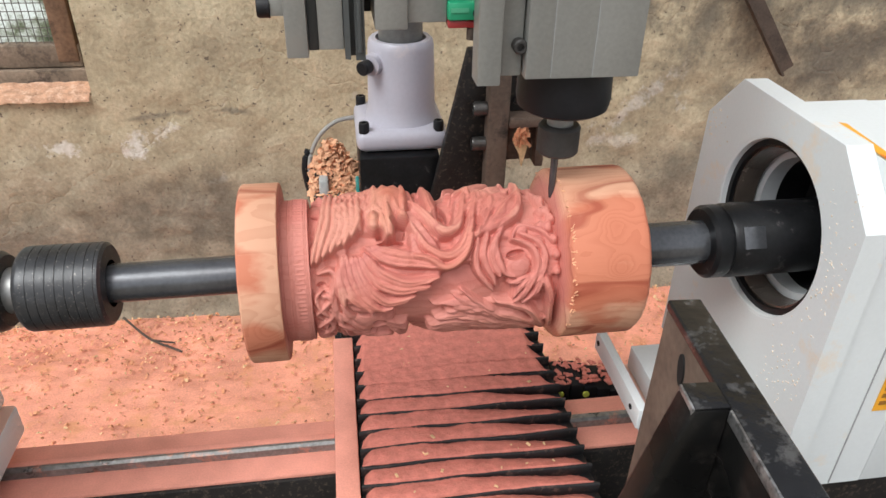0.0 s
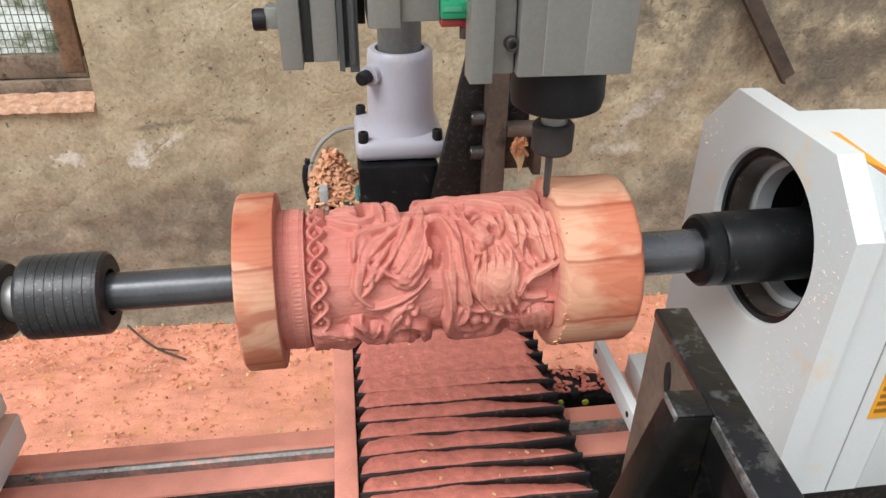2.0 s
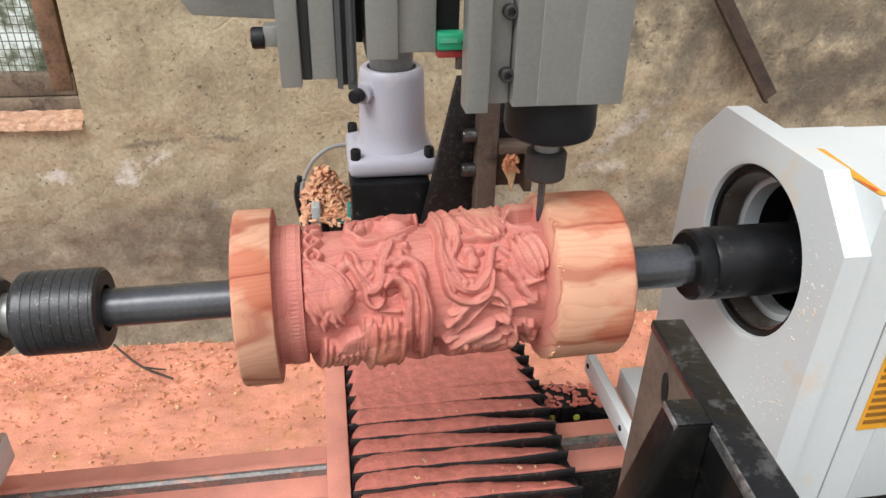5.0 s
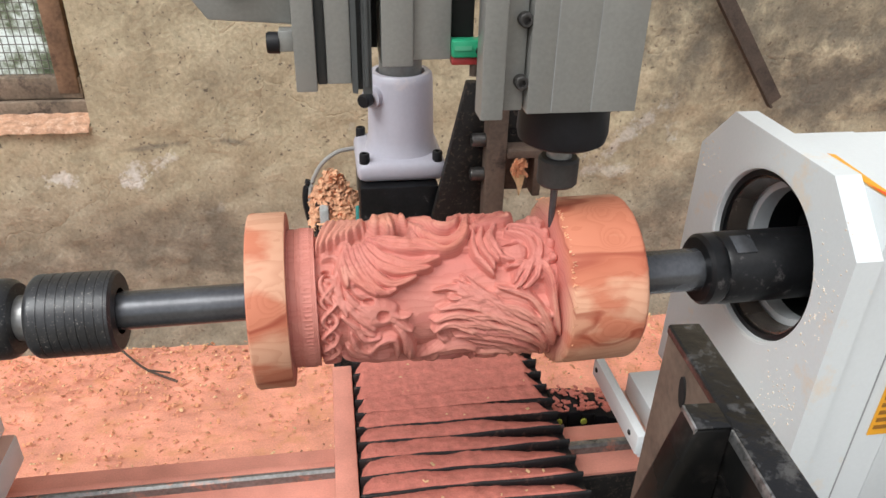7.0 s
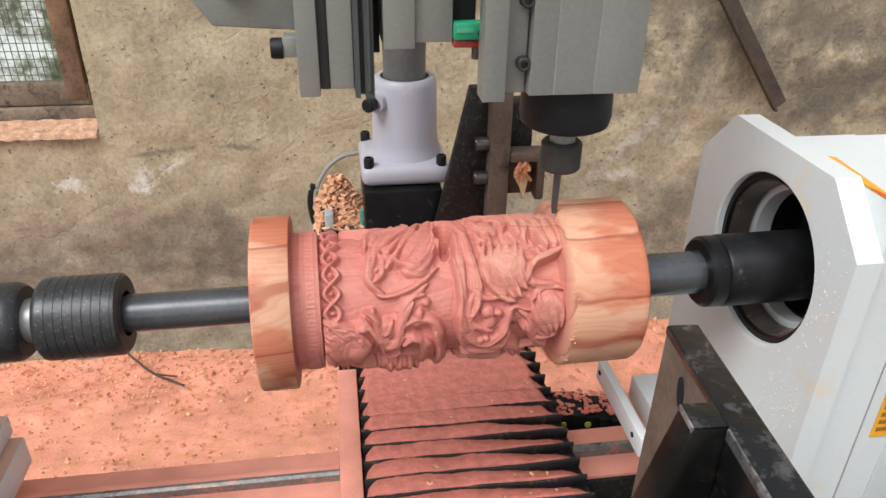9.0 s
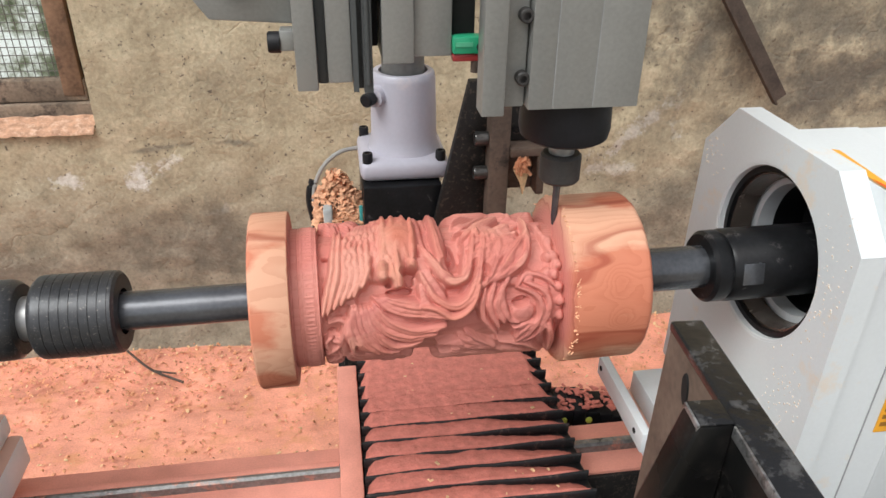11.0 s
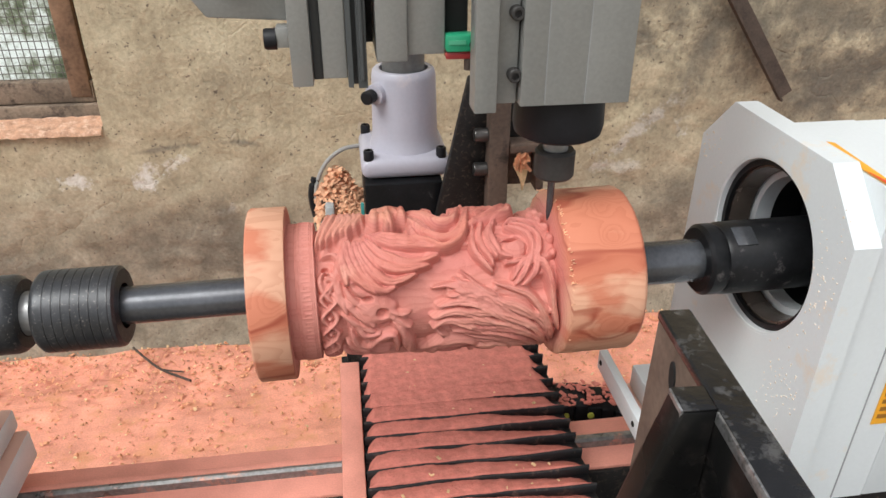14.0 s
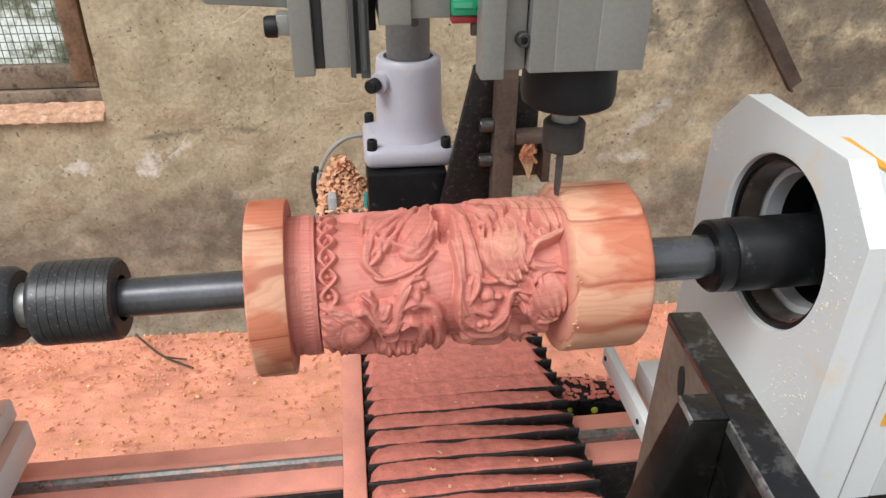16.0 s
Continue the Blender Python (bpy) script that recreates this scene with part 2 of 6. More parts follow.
    col = mix(0.35, col, ramp(grit, [(0.3, (0.25, 0.25, 0.25)), (0.7, (0.75, 0.75, 0.75))]), "OVERLAY")
    l.new(col, p.inputs["Base Color"])
    vor = n.new("ShaderNodeTexVoronoi")
    vor.feature = "DISTANCE_TO_EDGE"
    vor.inputs["Scale"].default_value = 1.25
    wv = n.new("ShaderNodeVectorMath")
    wv.operation = "MULTIPLY_ADD"
    wnz = n.new("ShaderNodeTexNoise")
    wnz.inputs["Scale"].default_value, wnz.inputs["Detail"].default_value = 9.0, 6
    l.new(tc.outputs["Object"], wnz.inputs["Vector"])
    l.new(wnz.outputs["Color"], wv.inputs[0])
    wv.inputs[1].default_value = (0.3, 0.3, 0.3)
    l.new(tc.outputs["Object"], wv.inputs[2])
    l.new(wv.outputs[0], vor.inputs["Vector"])
    crack = ramp(vor.outputs["Distance"], [(0.0, (0.5, 0.5, 0.5)), (0.006, (0.85, 0.85, 0.85)), (0.03, (1, 1, 1))])
    hsum = n.new("ShaderNodeMath")
    hsum.operation = "MULTIPLY_ADD"
    l.new(mid, hsum.inputs[0])
    hsum.inputs[1].default_value = 3.6
    l.new(crack, hsum.inputs[2])
    h2 = n.new("ShaderNodeMath")
    h2.operation = "MULTIPLY_ADD"
    l.new(grit, h2.inputs[0])
    h2.inputs[1].default_value = 0.5
    l.new(hsum.outputs[0], h2.inputs[2])
    b = n.new("ShaderNodeBump")
    b.inputs["Strength"].default_value, b.inputs["Distance"].default_value = 0.45, 0.008
    l.new(h2.outputs[0], b.inputs["Height"])
    l.new(b.outputs[0], p.inputs["Normal"])
    return m


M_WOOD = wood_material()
M_WALL = plaster_material()
M_DUST = mat("red_sawdust", DUST, 0.95, vary=0.20, scale=80, fine=420, bump=0.7, spec=0.1)
M_FLOOR = mat("sawdust_ground", (0.74, 0.32, 0.22), 0.95, vary=0.28, scale=9, fine=260, bump=1.0, spec=0.1, tint=(0.66, 0.30, 0.165), tint_amount=0.3, tint_scale=14)
M_CHIP = mat("wood_shaving", (0.66, 0.31, 0.17), 0.85, vary=0.35, scale=40, fine=300, bump=0.2, spec=0.2)
M_CHIP2 = mat("pale_wood_shaving", (0.74, 0.50, 0.28), 0.85, vary=0.3, scale=40, fine=300, bump=0.2, spec=0.2)
M_BLACKSTEEL = mat("blackened_steel", (0.012, 0.0125, 0.014), 0.36, 0.3, vary=0.4, scale=30, fine=250, bump=0.08, spec=0.3, tint=(0.12, 0.11, 0.11), tint_amount=0.05, tint_scale=60)
M_SHAFT = mat("oiled_black_shaft", (0.105, 0.110, 0.120), 0.23, 0.6, vary=0.3, scale=20, fine=300, bump=0.05)
M_BLACKPAINT = mat("chipped_black_paint", (0.008, 0.008, 0.009), 0.24, 0.0, vary=0.4, scale=40, fine=160, bump=0.5, tint=(0.075, 0.073, 0.072), tint_amount=0.30, tint_scale=75, spec=0.55, coat=0.0)
M_DUSTYBLACK = mat("dusty_black_steel", (0.018, 0.016, 0.015), 0.55, 0.2, vary=0.4, scale=40, fine=300, bump=0.2, tint=(0.12, 0.085, 0.066), tint_amount=0.26, tint_scale=160)
M_BROWNSTEEL = mat("dust_browned_steel", (0.15, 0.105, 0.08), 0.7, 0.2, vary=0.35, scale=25, fine=200, bump=0.2, tint=(0.05, 0.04, 0.035), tint_amount=0.2, tint_scale=30)
M_RUST = mat("rusty_iron", (0.075, 0.054, 0.042), 0.85, 0.1, vary=0.4, scale=30, fine=200, bump=0.4)
M_WHITE = mat("white_powder_coat", (0.69, 0.725, 0.735), 0.35, vary=0.04, scale=6, fine=300, bump=0.03, tint=(0.76, 0.66, 0.55), tint_amount=0.12, tint_scale=14)
M_WHITEDUST = mat("white_enamel_with_sawdust", (0.78, 0.78, 0.80), 0.4, vary=0.05, scale=6, fine=300, bump=0.05, up=(0.66, 0.40, 0.32))
M_LILAC = mat("white_cast_enamel", (0.49, 0.475, 0.54), 0.36, vary=0.06, scale=12, fine=200, bump=0.08, tint=(0.62, 0.56, 0.58), tint_amount=0.1, tint_scale=20)
M_ALU = mat("grey_cast_aluminium", (0.295, 0.298, 0.283), 0.36, 0.30, vary=0.14, scale=10, fine=350, bump=0.04, tint=(0.31, 0.30, 0.28), tint_amount=0.25, tint_scale=16)
M_ALUDARK = mat("dark_grey_aluminium", (0.060, 0.064, 0.064), 0.5, 0.15, vary=0.15, scale=10, fine=300, bump=0.04)
M_STEEL = mat("bright_steel", (0.36, 0.36, 0.355), 0.38, 0.55, vary=0.2, scale=30, fine=300, bump=0.03)
M_RUBBER = mat("matt_black_rubber", (0.010, 0.010, 0.012), 0.5, vary=0.3, scale=30, fine=300, bump=0.1, spec=0.3)
M_BELLOWS = mat("black_bellows_cloth", (0.008, 0.0085, 0.0095), 0.55, vary=0.4, scale=30, fine=400, bump=0.2, tint=(0.10, 0.06, 0.05), tint_amount=0.25, tint_scale=80)
M_RAILDUST = mat("dust_covered_rail", (0.80, 0.34, 0.26), 0.9, vary=0.15, scale=18, fine=500, bump=0.5, spec=0.1)
M_GREEN = mat("green_plastic", (0.02, 0.30, 0.15), 0.4, vary=0.1)
M_RED = mat("red_plastic", (0.28, 0.03, 0.03), 0.4, vary=0.2)
M_GREENPRINT = mat("faded_green_print", (0.08, 0.38, 0.22), 0.5, vary=0.1)
M_TEAL = mat("teal_plastic", (0.06, 0.36, 0.34), 0.5, vary=0.1)
M_YELLOW = mat("yellow_plastic", (0.62, 0.66, 0.10), 0.5, vary=0.1)
M_ORANGE = mat("orange_sticker", (0.85, 0.40, 0.03), 0.45, vary=0.06, bump=0.0)
M_STICKRED = mat("red_print", (0.75, 0.06, 0.03), 0.45, vary=0.06, bump=0.0)
M_PRINT = mat("brown_print", (0.30, 0.13, 0.02), 0.5, vary=0.1, bump=0.0)
M_OLDWOOD = mat("weathered_frame_wood", (0.21, 0.125, 0.075), 0.8, vary=0.45, scale=14, fine=120, bump=0.8, tint=(0.085, 0.052, 0.033), tint_amount=0.22, tint_scale=16)
M_GREYWOOD = mat("dusty_grey_frame_wood", (0.22, 0.165, 0.12), 0.9, vary=0.45, scale=18, fine=150, bump=0.9, tint=(0.07, 0.05, 0.038), tint_amount=0.35, tint_scale=22)
M_WIRE = mat("grey_wire", (0.20, 0.19, 0.17), 0.5, 0.6, vary=0.2)
M_CABLE = mat("grey_cable", (0.32, 0.31, 0.29), 0.5, vary=0.1)
# near-black: paints shade in holes, gaps and under parts; also the black sensor eye
M_DARK = mat("shade_and_black", (0.005, 0.005, 0.005), 0.8, vary=0.3)
M_LIGHTGREY = mat("lit_sleeve_grey", (0.55, 0.58, 0.60), 0.5, vary=0.08, scale=20)
M_GRAIN = mat("pale_sawdust_grain", (0.76, 0.66, 0.55), 0.9, vary=0.15)
M_DARKCHIP = mat("dark_bark_flake", (0.30, 0.13, 0.075), 0.9, vary=0.4, scale=40)
M_SILLDUST = mat("sill_sawdust", (0.50, 0.29, 0.19), 0.95, vary=0.35, scale=60, fine=300, bump=1.0, spec=0.1, tint=(0.66, 0.44, 0.32), tint_amount=0.4, tint_scale=70)
M_SLEEVE = mat("dusty_black_sleeve", (0.042, 0.043, 0.046), 0.34, 0.4, vary=0.3, scale=30, fine=300, bump=0.08, tint=(0.42, 0.38, 0.34), tint_amount=0.10, tint_scale=520)
M_NUT = mat("dusty_nut_steel", (0.045, 0.042, 0.04), 0.55, 0.3, vary=0.3, scale=60, fine=300, bump=0.1)
M_RAILSTEEL = mat("dull_rail_steel", (0.22, 0.22, 0.215), 0.30, 0.5, vary=0.5, scale=25, fine=200, bump=0.05, tint=(0.60, 0.30, 0.22), tint_amount=0.25, tint_scale=40)
M_HEAP = mat("fresh_shaving", (0.80, 0.42, 0.255), 0.85, vary=0.35, scale=60, fine=300, bump=0.2, spec=0.2)
M_BLACKPLAIN = mat("plain_black_paint", (0.006, 0.006, 0.006), 0.3, vary=0.4, scale=20, fine=150, bump=0.1, spec=0.25, tint=(0.03, 0.026, 0.024), tint_amount=0.3, tint_scale=25)
M_SEAM = mat("grey_panel_gap", (0.30, 0.31, 0.31), 0.7, vary=0.1)
M_BEARING = mat("brown_oiled_steel", (0.17, 0.14, 0.12), 0.25, 0.7, vary=0.2, scale=30, fine=200, bump=0.03)
# grey taken darker than the steel, to paint in the shadow on the rod
M_ROD = mat("shade_grey_rod", (0.17, 0.17, 0.165), 0.42, 0.3, vary=0.2, scale=25, fine=200, bump=0.05)
M_EARTH = mat("trodden_earth", (0.27, 0.225, 0.175), 0.95, vary=0.3, scale=3, fine=60, bump=0.6, spec=0.1)
M_SCREW = mat("dark_screw_steel", (0.12, 0.115, 0.11), 0.3, 0.7, vary=0.3, scale=60, fine=300, bump=0.05)
M_WORN = mat("bare_worn_edge", (0.30, 0.30, 0.30), 0.35, 0.6, vary=0.5, scale=120, fine=400, bump=0.1, tint=(0.02, 0.02, 0.02), tint_amount=0.35, tint_scale=160)
M_CLEAR = mat("clear_grey_plastic", (0.42, 0.44, 0.44), 0.3, vary=0.2)


# ---- mesh helpers ----
def finish(bm, name, material, parent=None, label="", smooth=False, angle=35):
    me = bpy.data.meshes.new(name)
    bmesh.ops.recalc_face_normals(bm, faces=bm.faces)
    bm.to_mesh(me)
    bm.free()
    me.materials.append(material)
    if smooth:
        me.polygons.foreach_set("use_smooth", [True] * len(me.polygons))
        me.set_sharp_from_angle(angle=radians(angle))
    ob = new(name, me)
    if parent:
        ob.parent = parent
    if label:
        ob["label"] = label
    return ob


def part(name, bm, material, parent, label="", smooth=True):
    return finish(bm, name, material, parent, label, smooth)


def thing(name, label, category, group="", at=(0, 0, 0), kind=""):
    ob = new(name)
    ob.location = at
    ob.empty_display_size = 0.02
    return tagged(ob, label, category, group, kind)


def box(x0, x1, y0, y1, z0, z1, bevel=0.0, bm=None, segments=2):
    out = bm or bmesh.new()
    tmp = bmesh.new()
    vs = [tmp.verts.new((x, y, z)) for x in (x0, x1) for y in (y0, y1) for z in (z0, z1)]
    for f in ((0, 1, 3, 2), (4, 6, 7, 5), (0, 4, 5, 1), (2, 3, 7, 6), (0, 2, 6, 4), (1, 5, 7, 3)):
        tmp.faces.new([vs[i] for i in f])
    if bevel:
        bmesh.ops.bevel(tmp, geom=tmp.edges[:], offset=bevel, segments=segments, profile=0.5, affect="EDGES")
    merge(out, tmp)
    return out


def merge(bm, other):
    lut = {}
    for v in other.verts:
        lut[v] = bm.verts.new(v.co)
    for f in other.faces:
        try:
            bm.faces.new([lut[v] for v in f.verts])
        except ValueError:
            pass
    other.free()
    return bm


def prism(poly, axis, a, b, bevel=0.0, bm=None):
    """poly: corners in the two other axes (in xyz order), drawn out along axis from a to b."""
    out = bm or bmesh.new()
    tmp = bmesh.new()

    def place(p, v):
        return {"x": (v, p[0], p[1]), "y": (p[0], v, p[1]), "z": (p[0], p[1], v)}[axis]

    lo = [tmp.verts.new(place(p, a)) for p in poly]
    hi = [tmp.verts.new(place(p, b)) for p in poly]
    tmp.faces.new(lo[::-1])
    tmp.faces.new(hi)
    k = len(poly)
    for i in range(k):
        tmp.faces.new((lo[i], lo[(i + 1) % k], hi[(i + 1) % k], hi[i]))
    if bevel:
        bmesh.ops.bevel(tmp, geom=tmp.edges[:], offset=bevel, segments=2, profile=0.5, affect="EDGES")
    merge(out, tmp)
    return out


def lathe(profile, axis="x", centre=(0, 0, 0), seg=64, bm=None, closed=False):
    """profile: (along, radius) rows turned about axis through centre; radius 0 closes an end."""
    out = bm or bmesh.new()
    rings = []
    for s, r in profile:
        ring = []
        for i in range(1 if r == 0 else seg):
            t = 2 * math.pi * i / seg
            u, v = r * math.cos(t), r * math.sin(t)
            co = {"x": (s, u, v), "y": (u, s, v), "z": (u, v, s)}[axis]
            ring.append(out.verts.new([c + d for c, d in zip(co, centre)]))
        rings.append(ring)
    pairs = list(zip(rings, rings[1:]))
    if closed:
        pairs.append((rings[-1], rings[0]))
    for a, b in pairs:
        for i in range(seg):
            j = (i + 1) % seg
            if len(a) == 1 and len(b) == 1:
                continue
            if len(a) == 1:
                out.faces.new((a[0], b[j], b[i]))
            elif len(b) == 1:
                out.faces.new((a[i], a[j], b[0]))
            else:
                out.faces.new((a[i], a[j], b[j], b[i]))
    return out


def tube(points, radius, seg=8, bm=None):
    """A round bar or cable through points."""
    out = bm or bmesh.new()
    pts = [Vector(p) for p in points]
    rings = []
    for i, p in enumerate(pts):
        d = (pts[min(i + 1, len(pts) - 1)] - pts[max(i - 1, 0)]).normalized()
        side = d.cross(Vector((0.31, 0.17, 0.93))).normalized()
        up = side.cross(d)
        rings.append([out.verts.new(p + radius * (math.cos(2 * math.pi * k / seg) * side + math.sin(2 * math.pi * k / seg) * up)) for k in range(seg)])
    for a, b in zip(rings, rings[1:]):
        for k in range(seg):
            out.faces.new((a[k], a[(k + 1) % seg], b[(k + 1) % seg], b[k]))
    out.faces.new(rings[0][::-1])
    out.faces.new(rings[-1])
    return out


def bolt(parent, at, axis, r, length, name="bolt"):
    """A hexagon-socket cap screw whose head ends at `at` and grows along +-axis by length."""
    i = "xyz".index(axis)
    s = at[i]
    hex_r = 0.5 * r
    e = math.copysign(1, length)
    c = list(at)
    c[i] = 0
    bm = lathe([(s, 0), (s, r), (s + 0.85 * length, r), (s + length, 0.86 * r), (s + length, hex_r), (s + 0.5 * length, hex_r), (s + 0.5 * length, 0)], axis, c, 20)
    return part(name, bm, M_RUBBER, parent, "black socket-head screw")


def bent(points, n):
    """Points on a smooth curve through the given ones."""
    p = np.array(points, float)
    out = []
    for i in range(len(p) - 1):
        p0, p1, p2, p3 = p[max(i - 1, 0)], p[i], p[i + 1], p[min(i + 2, len(p) - 1)]
        for k in range(n):
            t = k / n
            out.append(0.5 * (2 * p1 + (p2 - p0) * t + (2 * p0 - 5 * p1 + 4 * p2 - p3) * t * t + (3 * p1 - p0 - 3 * p2 + p3) * t ** 3))
    out.append(p[-1])
    return out


def grid_mesh(name, co, nu, nv, material, wrap=False):
    """A sheet from an array of nu * nv places."""
    i = np.arange(nu if wrap else nu - 1)[:, None] * nv + np.arange(nv - 1)[None, :]
    j = ((np.arange(nu if wrap else nu - 1) + 1) % nu)[:, None] * nv + np.arange(nv - 1)[None, :]
    q = np.stack([i, i + 1, j + 1, j], -1).reshape(-1, 4)
    me = bpy.data.meshes.new(name)
    me.vertices.add(nu * nv)
    me.vertices.foreach_set("co", co.reshape(-1).astype(np.float32))
    me.loops.add(q.size)
    me.loops.foreach_set("vertex_index", q.reshape(-1).astype(np.int32))
    me.polygons.add(len(q))
    me.polygons.foreach_set("loop_start", np.arange(0, q.size, 4, dtype=np.int32))
    me.update(calc_edges=True)
    me.polygons.foreach_set("use_smooth", np.ones(len(q), bool))
    me.materials.append(material)
    return new(name, me)


def lattice_noise(seed, shape, cells, wrap0=False):
    """Smooth value noise on a grid; cells along each side."""
    rng = np.random.default_rng(seed)
    a, b = cells
    g = rng.random((a + 3, b + 3))
    if wrap0:
        g[a:a + 3] = g[:3]
    u = np.linspace(0, a, shape[0], endpoint=not wrap0)[:, None]
    v = np.linspace(0, b, shape[1])[None, :]
    iu, iv = np.minimum(u.astype(int), a - (0 if wrap0 else 0)), v.astype(int)
    fu, fv = u - iu, v - iv
    fu, fv = fu * fu * (3 - 2 * fu), fv * fv * (3 - 2 * fv)
    g00, g10, g01, g11 = g[iu, iv], g[iu + 1, iv], g[iu, iv + 1], g[iu + 1, iv + 1]
    return (g00 * (1 - fu) + g10 * fu) * (1 - fv) + (g01 * (1 - fu) + g11 * fu) * fv


def fractal(seed, shape, cells, octaves=4, wrap0=False):
    out, amp, tot = 0, 1.0, 0
    for o in range(octaves):
        out = out + amp * lattice_noise(seed + o, shape, (cells[0] * 2 ** o, cells[1] * 2 ** o), wrap0)
        tot += amp
        amp *= 0.5
    return out / tot - 0.5


# ---- setting ----
def build_ground():
    n = 260
    x = np.linspace(-1.6, 2.0, n)
    y = np.linspace(0.45, WALL_Y + 0.02, n)
    X, Y = np.meshgrid(x, y, indexing="ij")
    z = 0.022 * fractal(5, (n, n), (10, 8), 5) + 0.010 * fractal(9, (n, n), (60, 40), 3)
    z = z + 0.006 * np.exp(-((Y - WALL_Y) / 0.10) ** 2) * (0.7 + fractal(12, (n, n), (14, 4), 3))
    ob = grid_mesh("floor", np.stack([X, Y, z + 0.004], -1), n, n, M_FLOOR)
    tagged(ob, "earth floor covered with reddish sawdust and shavings", "floor", kind="structure")
    bm = bmesh.new()
    vs = [bm.verts.new(c) for c in ((-60, -60, -0.02), (60, -60, -0.02), (60, 60, -0.02), (-60, 60, -0.02))]
    bm.faces.new(vs)
    g = finish(bm, "ground", M_EARTH)
    tagged(g, "dusty earth ground reaching out under the machine", "ground", kind="structure")


def scatter_chips(name, material, count, seed, size, area, label):
    """Curled flakes of wood lying about on the floor."""
    rng = np.random.default_rng(seed)
    verts, faces = [], []
    for k in range(count):
        x, y = rng.uniform(area[0], area[1]), rng.uniform(area[2], area[3])
        if rng.random() < 0.35:
            y = area[3] - abs(rng.normal(0, 0.12))
        z = 0.006 + 0.006 * math.exp(-((y - WALL_Y) / 0.10) ** 2) + rng.uniform(0, 0.007)
        s = size * rng.uniform(0.3, 1.0) ** 1.5
        w = s * rng.uniform(0.25, 0.7)
        m = pose(x, y, z, rng.uniform(-28, 28), rng.uniform(-28, 28), rng.uniform(0, 360))
        c = rng.uniform(0.1, 0.4) * s
        b = len(verts)
        for u, v, h in ((-1, -1, 0), (0, -1.1, 1), (1, -0.8, 0), (1, 0.9, 0), (0, 1, 1), (-1, 0.7, 0)):
            verts.append(tuple(m @ Vector((u * s / 2, v * w / 2, h * c))))
        faces += [(b, b + 1, b + 4, b + 5), (b + 1, b + 2, b + 3, b + 4)]
    me = bpy.data.meshes.new(name)
    me.from_pydata(verts, [], faces)
    me.materials.append(material)
    tagged(new(name, me), label, "wood shavings", kind="stuff")


WIN_X, WIN_Z = -0.553, 0.612


def build_wall():
    """The rear wall, with the window's opening through it."""
    nx, nz = 420, 220
    x0, x1, z0, z1 = -1.8, 2.6, -0.03, 2.6
    x = np.concatenate([np.linspace(x0, WIN_X, 110), np.linspace(WIN_X + 0.01, x1, nx - 110)])
    z = np.concatenate([np.linspace(z0, WIN_Z, 80), np.linspace(WIN_Z + 0.012, z1, nz - 80)])
    X, Z = np.meshgrid(x, z, indexing="ij")
    dy = 0.030 * fractal(21, (nx, nz), (9, 6), 5) + 0.010 * fractal(33, (nx, nz), (50, 30), 3)
    inside = (X <= WIN_X) & (Z >= WIN_Z)
    Y = WALL_Y + dy + 0.02 * np.clip(0.45 - Z, 0, 1) * -1 - 0.04 * np.clip((0.14 - Z) / 0.14, 0, 1)
    co = np.stack([X, Y, Z], -1)
    i = np.arange(nx - 1)[:, None] * nz + np.arange(nz - 1)[None, :]
    q = np.stack([i, i + nz, i + nz + 1, i + 1], -1)
    hole = inside[:-1, :-1] & inside[1:, 1:] & (X[1:, 1:] > -1.35) & (Z[1:, 1:] < 1.5)
    q = q[~hole].reshape(-1, 4)
    me = bpy.data.meshes.new("wall_north")
    me.from_pydata(co.reshape(-1, 3).tolist(), [], q.tolist())
    me.polygons.foreach_set("use_smooth", np.ones(len(me.polygons), bool))
    me.materials.append(M_WALL)
    w = tagged(new("wall_north", me), "rough tan mud-plastered wall with grey damp stains and painted falloff at right", "wall", kind="structure")
    # thickness: reveals of the opening and the back of the wall
    bm = box(WIN_X + 0.006, x1, WALL_Y + 0.05, WALL_Y + 0.25, z0, z1)
    box(x0, WIN_X + 0.006, WALL_Y + 0.05, WALL_Y + 0.25, z0, WIN_Z - 0.012, bm=bm)
    box(x0, WIN_X + 0.006, WALL_Y + 0.05, WALL_Y + 0.25, 1.5, z1, bm=bm)
    prism([(WALL_Y + 0.012, WIN_Z - 0.006), (WALL_Y + 0.052, WIN_Z - 0.006), (WALL_Y + 0.052, 1.5), (WALL_Y + 0.012, 1.5)], "x", WIN_X + 0.004, WIN_X + 0.04, bm=bm)
    prism([(WALL_Y + 0.012, WIN_Z - 0.03), (WALL_Y + 0.052, WIN_Z - 0.03), (WALL_Y + 0.052, WIN_Z - 0.006), (WALL_Y + 0.012, WIN_Z - 0.010)], "x", -1.36, WIN_X + 0.03, bm=bm)
    part("wall_core", bm, M_WALL, w, smooth=False)


